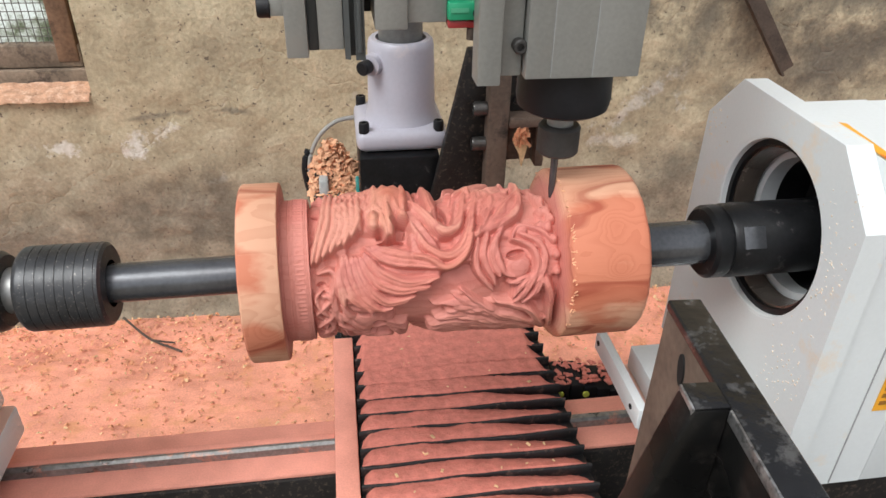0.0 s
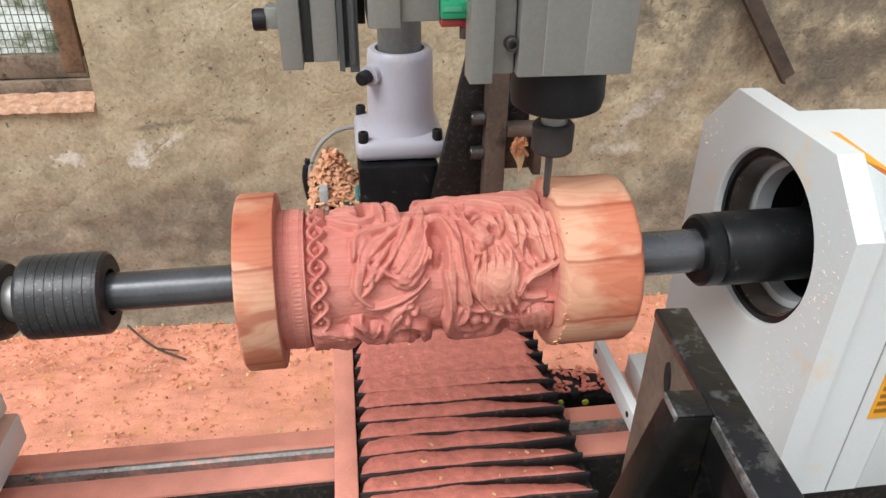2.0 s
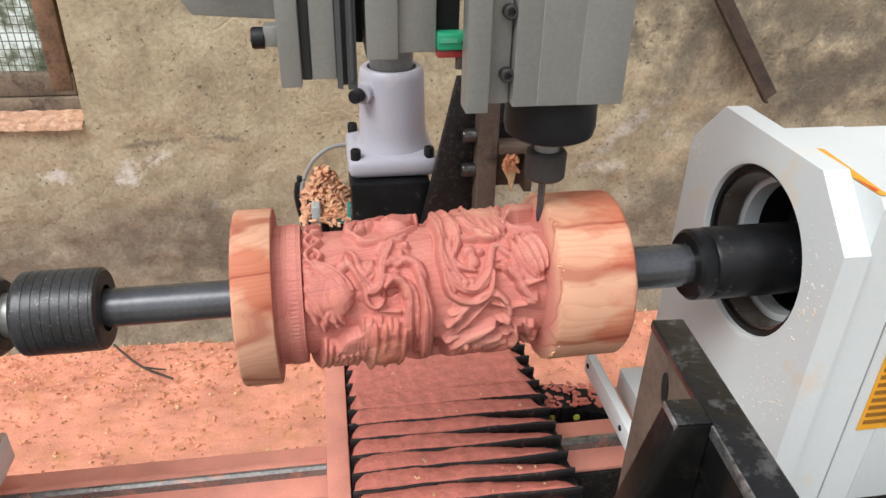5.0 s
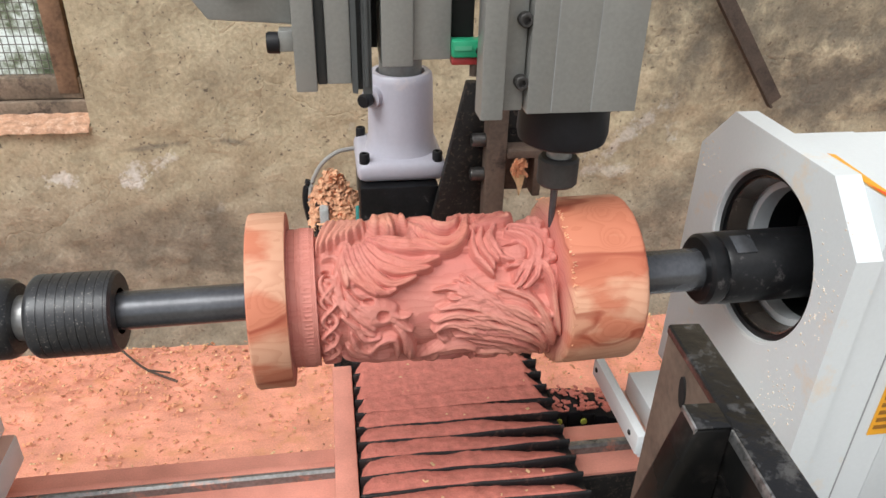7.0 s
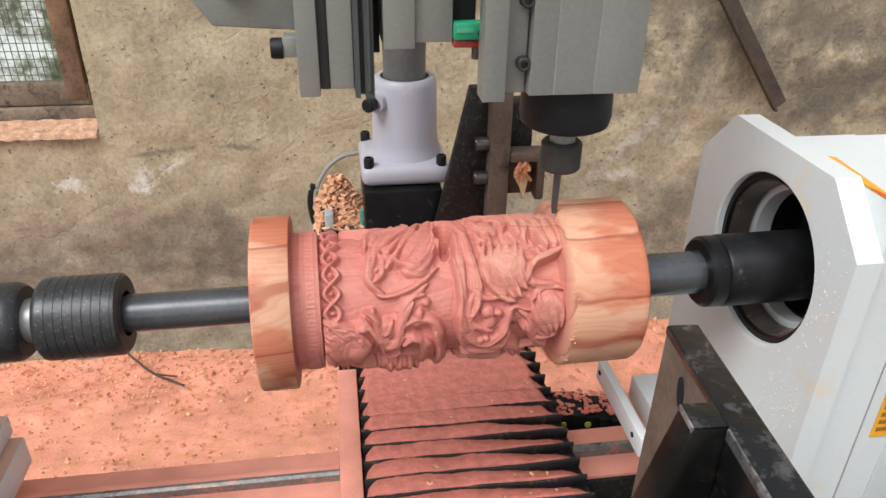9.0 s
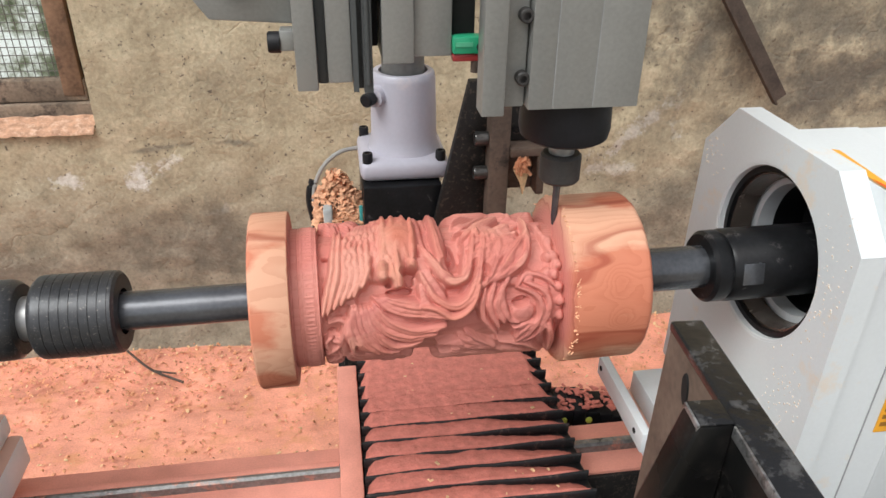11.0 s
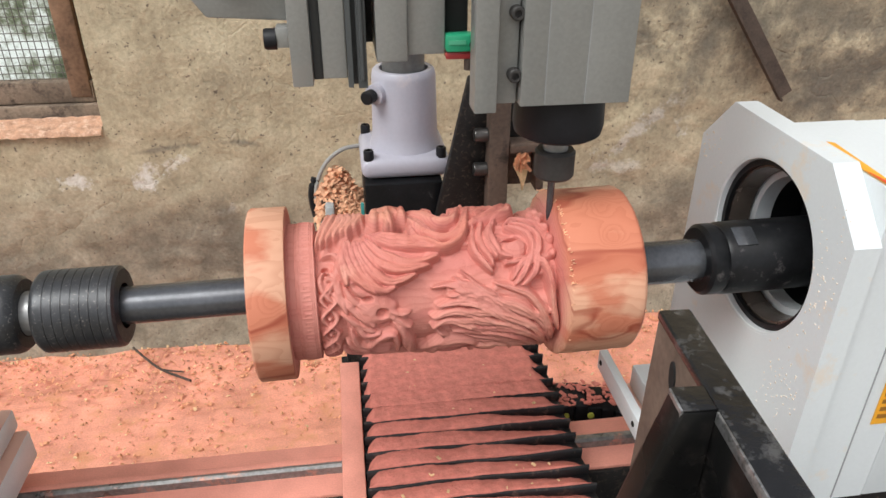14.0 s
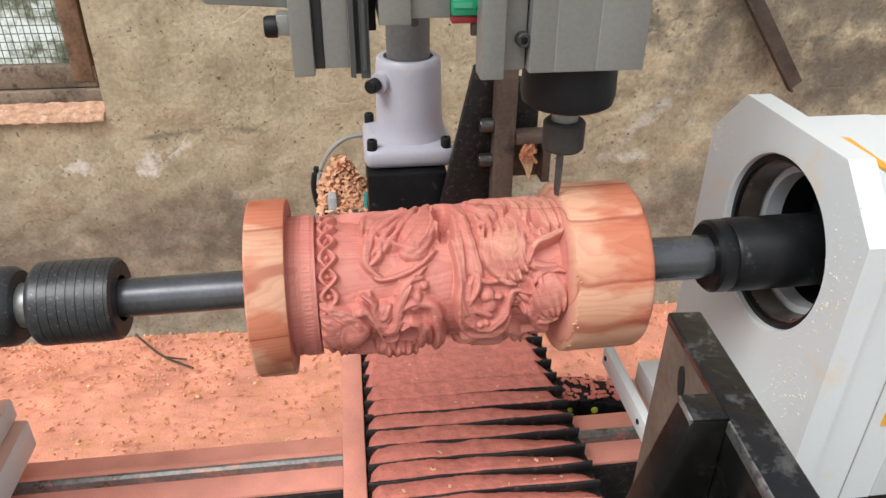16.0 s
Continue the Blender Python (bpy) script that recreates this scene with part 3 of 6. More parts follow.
def build_window():
    y = WALL_Y + 0.075
    win = thing("window_1", "weathered wooden window with rusty wire mesh", "window", kind="structure")
    xr, zb = -0.578, 0.668
    part("window_sill", box(-1.36, xr + 0.02, y - 0.03, y + 0.03, WIN_Z - 0.02, zb - 0.012, 0.004), M_GREYWOOD, win, "dusty grey wooden sill board")
    part("bottom_rail", box(-1.36, xr + 0.004, y - 0.018, y + 0.02, zb - 0.010, zb + 0.040, 0.004), M_GREYWOOD, win)
    part("jamb", box(xr - 0.046, xr, y - 0.022, y + 0.02, zb + 0.003, 1.45, 0.004), M_OLDWOOD, win, "brown wooden jamb")
    part("outer_jamb", box(xr + 0.003, xr + 0.026, y - 0.008, y + 0.02, zb + 0.003, 1.45, 0.003), M_OLDWOOD, win)
    bm = bmesh.new()
    for k in range(30):
        x = xr - 0.046 - 0.0145 * k
        tube([(x, y + 0.002, zb + 0.03), (x - 0.002, y + 0.003, 1.0), (x, y + 0.002, 1.45)], 0.0011, 5, bm)
    for k in range(20):
        z = zb + 0.055 + 0.018 * k
        tube([(xr - 0.03, y + 0.004, z), (xr - 0.5, y + 0.004, z + 0.003)], 0.0011, 5, bm)
    part("wire_mesh", bm, M_WIRE, win, "rusty square wire mesh")
    # sawdust on the sill
    n, k = 90, 16
    X, V = np.meshgrid(np.linspace(-1.34, WIN_X - 0.004, n), np.linspace(0, 1, k), indexing="ij")
    Z = WIN_Z - 0.004 + 0.022 * V + 0.006 * fractal(41, (n, k), (50, 8), 3)
    Z[:, 0] -= 0.007
    d = grid_mesh("sill_sawdust", np.stack([X, WALL_Y - 0.014 + 0.056 * V, Z], -1), n, k, M_SILLDUST)
    tagged(d, "orange sawdust heaped on the window sill", "sawdust", kind="stuff")


def build_backdrop():
    """Trees and bright sky beyond the window."""
    m = bpy.data.materials.new("garden_beyond")
    m.use_nodes = True
    n, l = m.node_tree.nodes, m.node_tree.links
    p = n["Principled BSDF"]
    tc = n.new("ShaderNodeTexCoord")
    t = n.new("ShaderNodeTexNoise")
    t.inputs["Scale"].default_value, t.inputs["Detail"].default_value, t.inputs["Roughness"].default_value = 6.0, 10, 0.75
    l.new(tc.outputs["Object"], t.inputs["Vector"])
    r = n.new("ShaderNodeValToRGB")
    e = r.color_ramp.elements
    e[0].position, e[0].color = 0.36, (0.020, 0.024, 0.014, 1)
    e[1].position, e[1].color = 0.56, (0.85, 0.90, 0.88, 1)
    e.new(0.44).color = (0.13, 0.14, 0.09, 1)
    e.new(0.49).color = (0.42, 0.44, 0.39, 1)
    l.new(t.outputs["Fac"], r.inputs[0])
    l.new(r.outputs[0], p.inputs["Emission Color"])
    p.inputs["Emission Strength"].default_value = 0.8
    p.inputs["Base Color"].default_value = (0.05, 0.07, 0.04, 1)
    bm = bmesh.new()
    vs = [bm.verts.new(c) for c in ((-3, 2.9, -0.6), (0.5, 2.9, -0.6), (0.5, 2.9, 2.6), (-3, 2.9, 2.6))]
    bm.faces.new(vs)
    tagged(finish(bm, "backdrop", m), "leafy garden in bright daylight beyond the window", "backdrop", kind="structure")


def build_leaning_bar():
    bar = thing("iron_bar", "rusty iron angle bar propped against the plaster wall", "iron bar")
    a, b = Vector((1.072, WALL_Y - 0.045, 0.628)), Vector((0.630, WALL_Y - 0.03, 1.225))
    d = (b - a).normalized()
    side = Vector((d.z, 0, -d.x))
    bm = bmesh.new()
    for w0, w1, y0, y1 in ((0, 0.039, -0.004, 0.0), (0, 0.005, -0.020, -0.0042)):
        tmp = bmesh.new()
        lo = [a + side * w + Vector((0, y, 0)) for w, y in ((w0, y0), (w1, y0), (w1, y1), (w0, y1))]
        hi = [p + (b - a) for p in lo]
        lo, hi = [tmp.verts.new(p) for p in lo], [tmp.verts.new(p) for p in hi]
        tmp.faces.new(lo)
        tmp.faces.new(hi[::-1])
        for i in range(4):
            tmp.faces.new((lo[i], hi[i], hi[(i + 1) % 4], lo[(i + 1) % 4]))
        merge(bm, tmp)
    part("angle_bar", bm, M_RUST, bar, smooth=False)


# ---- machine bed ----
RAIL_Z = 0.528


def build_bed():
    bed = thing("machine_bed", "dust-covered lathe bed with black steel side", "machine bed")
    part("beam", box(-0.9, 0.9, 0.585, 0.672, 0.36, RAIL_Z - 0.012, 0.003), M_DUSTYBLACK, bed, "black painted steel beam")
    part("dust_layer", box(-0.9, 0.9, 0.588, 0.670, RAIL_Z - 0.0118, RAIL_Z - 0.006, 0.002), M_RAILDUST, bed, "thick layer of pink sawdust")
    part("guide_rail", prism([(0.620, RAIL_Z - 0.006), (0.620, RAIL_Z + 0.004), (0.623, RAIL_Z + 0.007), (0.630, RAIL_Z + 0.007), (0.633, RAIL_Z + 0.004), (0.633, RAIL_Z - 0.006)], "x", -0.9, 0.9), M_RAILSTEEL, bed, "polished steel guide rail")
    part("rail_dust", box(-0.9, -0.031, 0.6262, 0.6345, RAIL_Z + 0.0066, RAIL_Z + 0.0082, 0.0006), M_RAILDUST, bed)
    part("front_beam", box(-0.9, 0.9, 0.06, 0.30, 0.36, 0.50, 0.004), M_DUSTYBLACK, bed)
    for x in (-0.8, 0.75):
        part("leg", box(x - 0.05, x + 0.05, 0.07, 0.67, -0.01, 0.36, 0.004), M_DUSTYBLACK, bed)
    # no real tray: a near-black sheet added for the shade below the rail
    part("bed_shade_sheet", box(-0.02, 0.9, 0.30, 0.585, 0.38, 0.39), M_DARK, bed, "near-black sheet added for the shade beneath the bed")


def build_tailstock():
    t = thing("tailstock", "white tailstock base powdered with pink sawdust", "tailstock")
    part("base", box(-0.62, -0.384, 0.535, 0.665, 0.555, 0.595, 0.004), M_WHITEDUST, t)
    part("step", box(-0.62, -0.397, 0.535, 0.672, 0.5952, 0.622, 0.004), M_WHITEDUST, t)
    part("foot", box(-0.62, -0.40, 0.50, 0.66, 0.5352, 0.555, 0.002), M_WHITEDUST, t)
    part("body", box(-0.60, -0.39, AY - 0.06, AY + 0.10, 0.622, AZ + 0.07, 0.008), M_WHITE, t)
    part("spindle_nose", lathe([(-0.39, 0), (-0.39, 0.032), (-0.345, 0.032), (-0.34, 0.02), (-0.34, 0)], "x", (0, AY, AZ), 48), M_BLACKSTEEL, t)


def build_live_centre():
    """Turns with the work: bearing housing, neck, ribbed sleeve and shaft."""
    c = thing("live_centre", "black ribbed live centre gripping the shaft", "live centre", at=(0, AY, AZ))
    part("housing", lathe([(-0.340, 0), (-0.340, 0.031), (-0.262, 0.031), (-0.258, 0.030), (-0.2545, 0.027), (-0.2545, 0.018)], "x", (0, 0, 0), 64), M_SLEEVE, c, "dusty black bearing housing")
    part("neck", lathe([(-0.2545, 0.0175), (-0.240, 0.0175)], "x", (0, 0, 0), 48), M_STEEL, c, "bright steel neck")
    prof = [(-0.2425, 0.0176), (-0.2425, 0.0295), (-0.240, 0.0320)]
    x = -0.238
    while x < -0.188:
        prof += [(x, 0.0325), (x + 0.0056, 0.0325), (x + 0.0059, 0.03215), (x + 0.0063, 0.03215)]
        x += 0.0066
    prof += [(-0.1835, 0.0320), (-0.1815, 0.0295), (-0.1815, 0.0182)]
    part("sleeve", lathe(prof, "x", (0, 0, 0), 72), M_SLEEVE, c, "black knurled sleeve with fine rings")
    part("shaft", lathe([(-0.2, 0), (-0.2, 0.0152), (-0.074, 0.0152), (-0.074, 0)], "x", (0, 0, 0), 48), M_SHAFT, c, "smooth dark steel shaft")
    return c


def build_coupler():
    c = thing("drive_coupler", "matt black steel drive coupler with a wrench flat", "coupler", at=(0, AY, AZ))
    part("shaft", lathe([(0.225, 0), (0.225, 0.0190), (0.306, 0.0190), (0.306, 0)], "x", (0, 0, 0), 48), M_SHAFT, c, "dark steel shaft")
    bm = lathe([(0.299, 0.0191), (0.299, 0.0285), (0.302, 0.0315), (0.312, 0.0318), (0.3145, 0.0310), (0.3155, 0.0305), (0.3185, 0.0322), (0.46, 0.0322), (0.46, 0)], "x", (0, 0, 0), 72)
    part("barrel", bm, M_BLACKSTEEL, c, "matt black barrel")
    f = box(0.322, 0.341, -0.0095, 0.0095, 0.0298, 0.0325, 0.0006)
    bmesh.ops.transform(f, matrix=Matrix.Rotation(radians(57), 4, "X"), verts=f.verts)
    part("wrench_flat", f, M_SHAFT, c, "ground wrench flat")
    return c


# ---- the carved work ----
X0, X1 = -0.031, 0.170        # carved length


def relief(nu, nv):
    """Height of the carving over angle (rows) and length (columns); 0 is the smooth ground, 1 the boldest forms."""
    A = np.linspace(0, 360, nu, endpoint=False)[:, None] + np.zeros((1, nv))
    U = np.linspace(0, 1, nv)[None, :] + np.zeros((nu, 1))
    LX, LA = 0.201, 0.358                     # metres along and round
    w1, w2 = fractal(101, (nu, nv), (22, 12), 3, True), fractal(202, (nu, nv), (22, 12), 3, True)
    rough = fractal(505, (nu, nv), (40, 24), 3, True)
    X = U * LX + 0.0016 * w1
    S = A / 360 * LA + 0.0016 * w2
    H = 0.02 + 0.10 * fractal(303, (nu, nv), (12, 7), 3, True)

    def window(u0, u1, a0, a1):
        """The rows and columns about a stretch of the work."""
        col = np.arange(max(0, int(u0 * nv)), min(nv, int(u1 * nv) + 2))
        row = np.arange(int(math.floor(a0 / 360 * nu)), int(a1 / 360 * nu) + 2)[:nu] % nu
        return np.ix_(row, col)

    def local(win, u, a, turn):
        ds = (S[win] - a / 360 * LA + LA / 2) % LA - LA / 2
        dx = X[win] - u * LX
        c, s = math.cos(radians(turn)), math.sin(radians(turn))
        return dx * c + ds * s, -dx * s + ds * c

    def ribbon(points, half_width, lift, lift_end, strands, groove, tip):
        """A lock, feather, fold or band along a smooth curve of (u, angle) points, cut steeply in at its sides.
        half_width in millimetres; strands: furrows along it; tip: how much of the width is left at the ends."""
        width = half_width / 1000
        us, an = [p[0] for p in points], [p[1] for p in points]
        mu, ma = (width * 2.2 + 0.010) / LX, (width * 2.2 + 0.010) / LA * 360
        win = window(min(us) - mu, max(us) + mu, min(an) - ma, max(an) + ma)
        if win[0].size == 0 or win[1].size == 0:
            return
        h, x, sa = H[win], X[win], S[win]
        pts = np.array(bent([(u * LX, a / 360 * LA) for u, a in points], 6))
        best, along, side = np.full(h.shape, 9.0), np.zeros(h.shape), np.zeros(h.shape)
        for i, (p0, p1) in enumerate(zip(pts, pts[1:])):
            ds = (sa - p0[1] + LA / 2) % LA - LA / 2
            dx = x - p0[0]
            e = p1 - p0
            t = np.clip((dx * e[0] + ds * e[1]) / (e @ e + 1e-12), 0, 1)
            ox, os = dx - t * e[0], ds - t * e[1]
            dd = np.hypot(ox, os)
            near = dd < best
            best = np.where(near, dd, best)
            along = np.where(near, (i + t) / (len(pts) - 1), along)
            side = np.where(near, np.sign(ox * e[1] - os * e[0]), side)
        body = np.sin(np.pi * np.clip(along, 0, 1)) ** 0.6
        wid = 1.2 * width * (tip + (1.05 - tip) * body) * (1 + 0.3 * rough[win])
        d = best / wid
        q = np.clip(side * d, -1, 1)
        prof = np.clip(1 - d ** 2.4, 0, 1) ** 0.6
        furrow = np.abs(np.sin(np.pi * strands * (q + 1) / 2 + 0.35 * np.sin(7 * along + 40 * us[0]))) ** 0.55 if strands > 1 else 1 - 0.5 * d ** 2
        top = (lift + (lift_end - lift) * along) * (0.90 + 0.12 * body) + 0.07 * rough[win]
        top = top * prof * (1 - groove * 0.62 * (1 - furrow))
        cut = np.where((d >= 0.95) & (d < 1.75), 0.13 * (1.75 - d) / 0.8, 0)
        H[win] = np.where(d < 1, np.maximum(h - 0.04, top), h - cut)

    def dome(u, a, rx, ra, turn, lift, rings):
        """A domed oval, half axes in millimetres; rings: steps round it, as the layers of the wood show on a cloud."""
        big = 1.7 * max(rx, ra) / 1000
        win = window(u - big / LX, u + big / LX, a - big / LA * 360, a + big / LA * 360)
        if win[0].size == 0 or win[1].size == 0:
            return
        p, q = local(win, u, a, turn)
        d = np.hypot(p / (rx / 1000), q / (ra / 1000)) * (1 + 0.35 * rough[win])
        t = lift * np.clip(1 - d ** 2.4, 0, 1) ** 0.5
        if rings:
            t = t * (1 - 0.04 * (0.5 - 0.5 * np.cos(2 * np.pi * rings * d)))
        h = H[win]
        H[win] = np.where(d < 1, np.maximum(h - 0.03, t), np.where(d < 1.3, h - 0.12 * (1.3 - d) / 0.3, h))

    pits = []

    def pit(*hollow):
        """A hollow, bored once the forms stand."""
        pits.append(hollow)

    def bore(u, a, rx, ra, turn, depth):
        big = 2.4 * max(rx, ra) / 1000
        win = window(u - big / LX, u + big / LX, a - big / LA * 360, a + big / LA * 360)
        if win[0].size == 0 or win[1].size == 0:
            return
        p, q = local(win, u, a, turn)
        d = np.hypot(p / (rx / 1000), q / (ra / 1000)) * (1 + 0.3 * rough[win])
        H[win] = H[win] - depth * np.clip(1.25 - d ** 2, 0, 1) ** 0.7

    # --- lion face, mane and plume roots
    ribbon([(0.121, 8), (0.159, -3), (0.219, -12)], 2.5, 0.45, 0.5, 2, 0.45, 0.25)
    ribbon([(0.108, 360), (0.15, 347), (0.224, 337)], 2.5, 0.45, 0.5, 2, 0.45, 0.25)
    ribbon([(0.103, 353), (0.147, 338), (0.215, 325)], 2.5, 0.45, 0.5, 2, 0.45, 0.25)
    ribbon([(0.133, 2), (0.193, -6), (0.246, -19)], 2.5, 0.45, 0.5, 2, 0.45, 0.25)
    ribbon([(0.092, 339), (0.145, 328), (0.222, 317)], 2.5, 0.45, 0.5, 2, 0.45, 0.25)
    ribbon([(0.253, 343), (0.294, 336), (0.351, 335)], 2.5, 0.45, 0.5, 2, 0.45, 0.25)
    ribbon([(0.266, 336), (0.308, 327), (0.358, 320)], 2.5, 0.45, 0.5, 2, 0.45, 0.25)
    dome(0.224, 339, 15.4, 15.6, 0, 0.42, 0)
    pit(0.245, 337, 4.5, 4.4, 0, 0.35)
    pit(0.192, 350, 3.9, 2.5, 0, 0.3)
    ribbon([(0.1, 29), (0.081, 11), (0.09, -6), (0.113, -21)], 2.5, 0.4, 0.45, 2, 0.3, 0.25)
    ribbon([(0.482, 357), (0.625, 349), (0.775, 332), (0.884, 325)], 3.1, 0.62, 0.85, 2, 0.5, 0.2)
    ribbon([(0.495, 348), (0.625, 343), (0.763, 325), (0.863, 312)], 3.1, 0.62, 0.85, 2, 0.5, 0.2)
    ribbon([(0.451, 340), (0.581, 341), (0.718, 324), (0.839, 304)], 3.1, 0.62, 0.85, 2, 0.5, 0.2)
    ribbon([(0.43, 329), (0.538, 334), (0.691, 319), (0.831, 296)], 3.1, 0.62, 0.85, 2, 0.5, 0.2)
    ribbon([(0.432, 318), (0.51, 326), (0.666, 309), (0.787, 293)], 3.1, 0.62, 0.85, 2, 0.5, 0.2)
    ribbon([(0.524, 352), (0.684, 341), (0.84, 322)], 3.1, 0.62, 0.85, 2, 0.5, 0.2)
    ribbon([(0.568, 331), (0.695, 311), (0.766, 299)], 3.1, 0.62, 0.85, 2, 0.5, 0.2)
    ribbon([(0.455, 313), (0.522, 298), (0.612, 279)], 3.4, 0.5, 0.5, 1, 0.3, 0.25)
    ribbon([(0.49, 299), (0.581, 299), (0.691, 279)], 3.4, 0.5, 0.5, 1, 0.3, 0.25)
    ribbon([(0.832, 340), (0.897, 328), (0.923, 338)], 2.5, 0.6, 0.5, 2, 0.4, 0.25)
    ribbon([(0.859, 317), (0.917, 304), (0.951, 309)], 2.5, 0.6, 0.5, 2, 0.4, 0.25)
    # --- open-mouthed beast, arches and the swept mane
    ribbon([(0.513, 327), (0.655, 322), (0.819, 307), (0.908, 284)], 3.1, 0.62, 0.9, 2, 0.55, 0.2)
    ribbon([(0.511, 314), (0.673, 309), (0.81, 295), (0.892, 275)], 3.1, 0.62, 0.9, 2, 0.55, 0.2)
    ribbon([(0.558, 308), (0.696, 299), (0.806, 286), (0.877, 270)], 3.1, 0.62, 0.9, 2, 0.55, 0.2)
    ribbon([(0.592, 316), (0.735, 313), (0.857, 300), (0.914, 278)], 3.1, 0.62, 0.9, 2, 0.55, 0.2)
    ribbon([(0.612, 341), (0.758, 337), (0.872, 317), (0.919, 292)], 3.1, 0.62, 0.9, 2, 0.55, 0.2)
    ribbon([(0.686, 355), (0.825, 342), (0.899, 315), (0.934, 292)], 3.1, 0.62, 0.9, 2, 0.55, 0.2)
    ribbon([(0.547, 334), (0.691, 329), (0.838, 313), (0.91, 288)], 3.1, 0.62, 0.9, 2, 0.55, 0.2)
    ribbon([(0.609, 297), (0.722, 292), (0.819, 279)], 3.1, 0.62, 0.9, 2, 0.55, 0.2)
    ribbon([(0.733, 10), (0.876, 11), (0.917, -30), (0.945, -53)], 3.1, 0.62, 0.9, 2, 0.55, 0.2)
    ribbon([(0.803, 271), (0.845, 251), (0.898, 229)], 2.5, 0.8, 0.75, 2, 0.5, 0.25)
    ribbon([(0.84, 273), (0.89, 250), (0.934, 224)], 2.5, 0.8, 0.75, 2, 0.5, 0.25)
    ribbon([(0.877, 276), (0.928, 249), (0.962, 226)], 2.5, 0.8, 0.75, 2, 0.5, 0.25)
    ribbon([(0.908, 281), (0.954, 256), (0.983, 229)], 2.5, 0.8, 0.75, 2, 0.5, 0.25)
    ribbon([(0.789, 262), (0.811, 243), (0.878, 218)], 2.5, 0.8, 0.75, 2, 0.5, 0.25)
    ribbon([(0.598, 289), (0.663, 291), (0.734, 287), (0.786, 271)], 3.1, 0.85, 0.8, 2, 0.4, 0.25)
    pit(0.652, 277, 6.2, 5.0, 20, 0.55)
    ribbon([(0.619, 279), (0.607, 268), (0.644, 256), (0.689, 252)], 2.8, 0.75, 0.8, 1, 0.3, 0.25)
    dome(0.68, 257, 9.5, 11.8, 0, 0.8, 0)
    ribbon([(0.71, 278), (0.723, 266), (0.71, 253)], 2.2, 0.78, 0.72, 2, 0.5, 0.25)
    ribbon([(0.745, 272), (0.752, 262), (0.733, 251)], 2.2, 0.78, 0.72, 2, 0.5, 0.25)
    ribbon([(0.646, 247), (0.622, 234), (0.665, 214)], 2.2, 0.78, 0.72, 2, 0.5, 0.25)
    ribbon([(0.677, 244), (0.671, 227), (0.715, 201)], 2.2, 0.78, 0.72, 2, 0.5, 0.25)
    ribbon([(0.713, 245), (0.731, 228), (0.739, 201)], 2.2, 0.78, 0.72, 2, 0.5, 0.25)
    ribbon([(0.742, 247), (0.781, 232), (0.794, 201)], 2.2, 0.78, 0.72, 2, 0.5, 0.25)
    ribbon([(0.774, 271), (0.789, 263), (0.769, 254)], 2.5, 0.85, 0.85, 1, 0.3, 0.25)
    ribbon([(0.373, 270), (0.427, 286), (0.51, 300), (0.594, 297), (0.622, 288)], 5.0, 0.55, 0.75, 3, 0.3, 0.25)
    ribbon([(0.402, 274), (0.462, 287), (0.55, 293), (0.595, 280)], 3.4, 0.6, 0.65, 2, 0.3, 0.25)
    ribbon([(0.38, 236), (0.428, 257), (0.48, 273), (0.529, 273), (0.571, 261), (0.58, 230)], 4.2, 0.72, 0.7, 2, 0.35, 0.25)
    pit(0.493, 255, 6.2, 12.4, 0, 0.9)
    ribbon([(0.329, 242), (0.371, 252), (0.4, 262)], 5.0, 0.6, 0.6, 2, 0.3, 0.25)
    ribbon([(0.6, 294), (0.573, 280), (0.593, 268)], 2.5, 0.5, 0.6, 2, 0.3, 0.25)
    dome(0.231, 253, 10.6, 14.0, 30, 0.5, 0)
    ribbon([(0.18, 241), (0.202, 261), (0.276, 269), (0.374, 273)], 3.4, 0.6, 0.55, 1, 0.3, 0.25)
    ribbon([(0.222, 238), (0.259, 255), (0.33, 263), (0.401, 270)], 2.8, 0.5, 0.5, 2, 0.4, 0.25)
    ribbon([(0.189, 300), (0.235, 312), (0.284, 314), (0.298, 297), (0.308, 275)], 2.8, 0.65, 0.55, 2, 0.4, 0.25)
    pit(0.243, 299, 5.0, 9.3, 0, 0.35)
    ribbon([(0.31, 324), (0.343, 305), (0.356, 283), (0.36, 272)], 3.6, 0.6, 0.6, 3, 0.4, 0.25)
    ribbon([(0.283, 328), (0.326, 313), (0.331, 292)], 2.2, 0.5, 0.55, 1, 0.3, 0.25)
    ribbon([(0.084, 293), (0.128, 281), (0.214, 272)], 2.5, 0.42, 0.55, 2, 0.45, 0.25)
    ribbon([(0.106, 298), (0.164, 289), (0.237, 279)], 2.5, 0.42, 0.55, 2, 0.45, 0.25)
    ribbon([(0.143, 285), (0.21, 280), (0.273, 284)], 2.5, 0.42, 0.55, 2, 0.45, 0.25)
    ribbon([(0.12, 323), (0.149, 303), (0.204, 296)], 2.5, 0.42, 0.55, 2, 0.45, 0.25)
    ribbon([(0.142, 327), (0.18, 315), (0.237, 318)], 2.5, 0.42, 0.55, 2, 0.45, 0.25)
    ribbon([(0.102, 308), (0.139, 295), (0.186, 291)], 2.5, 0.42, 0.55, 2, 0.45, 0.25)
    # --- bearded mask, drop-shaped petals and looping bands
    ribbon([(0.202, 213), (0.196, 227), (0.245, 247), (0.336, 268)], 3.4, 0.45, 0.55, 1, 0.3, 0.25)
    ribbon([(0.217, 220), (0.255, 230), (0.281, 241)], 2.5, 0.5, 0.6, 1, 0.3, 0.25)
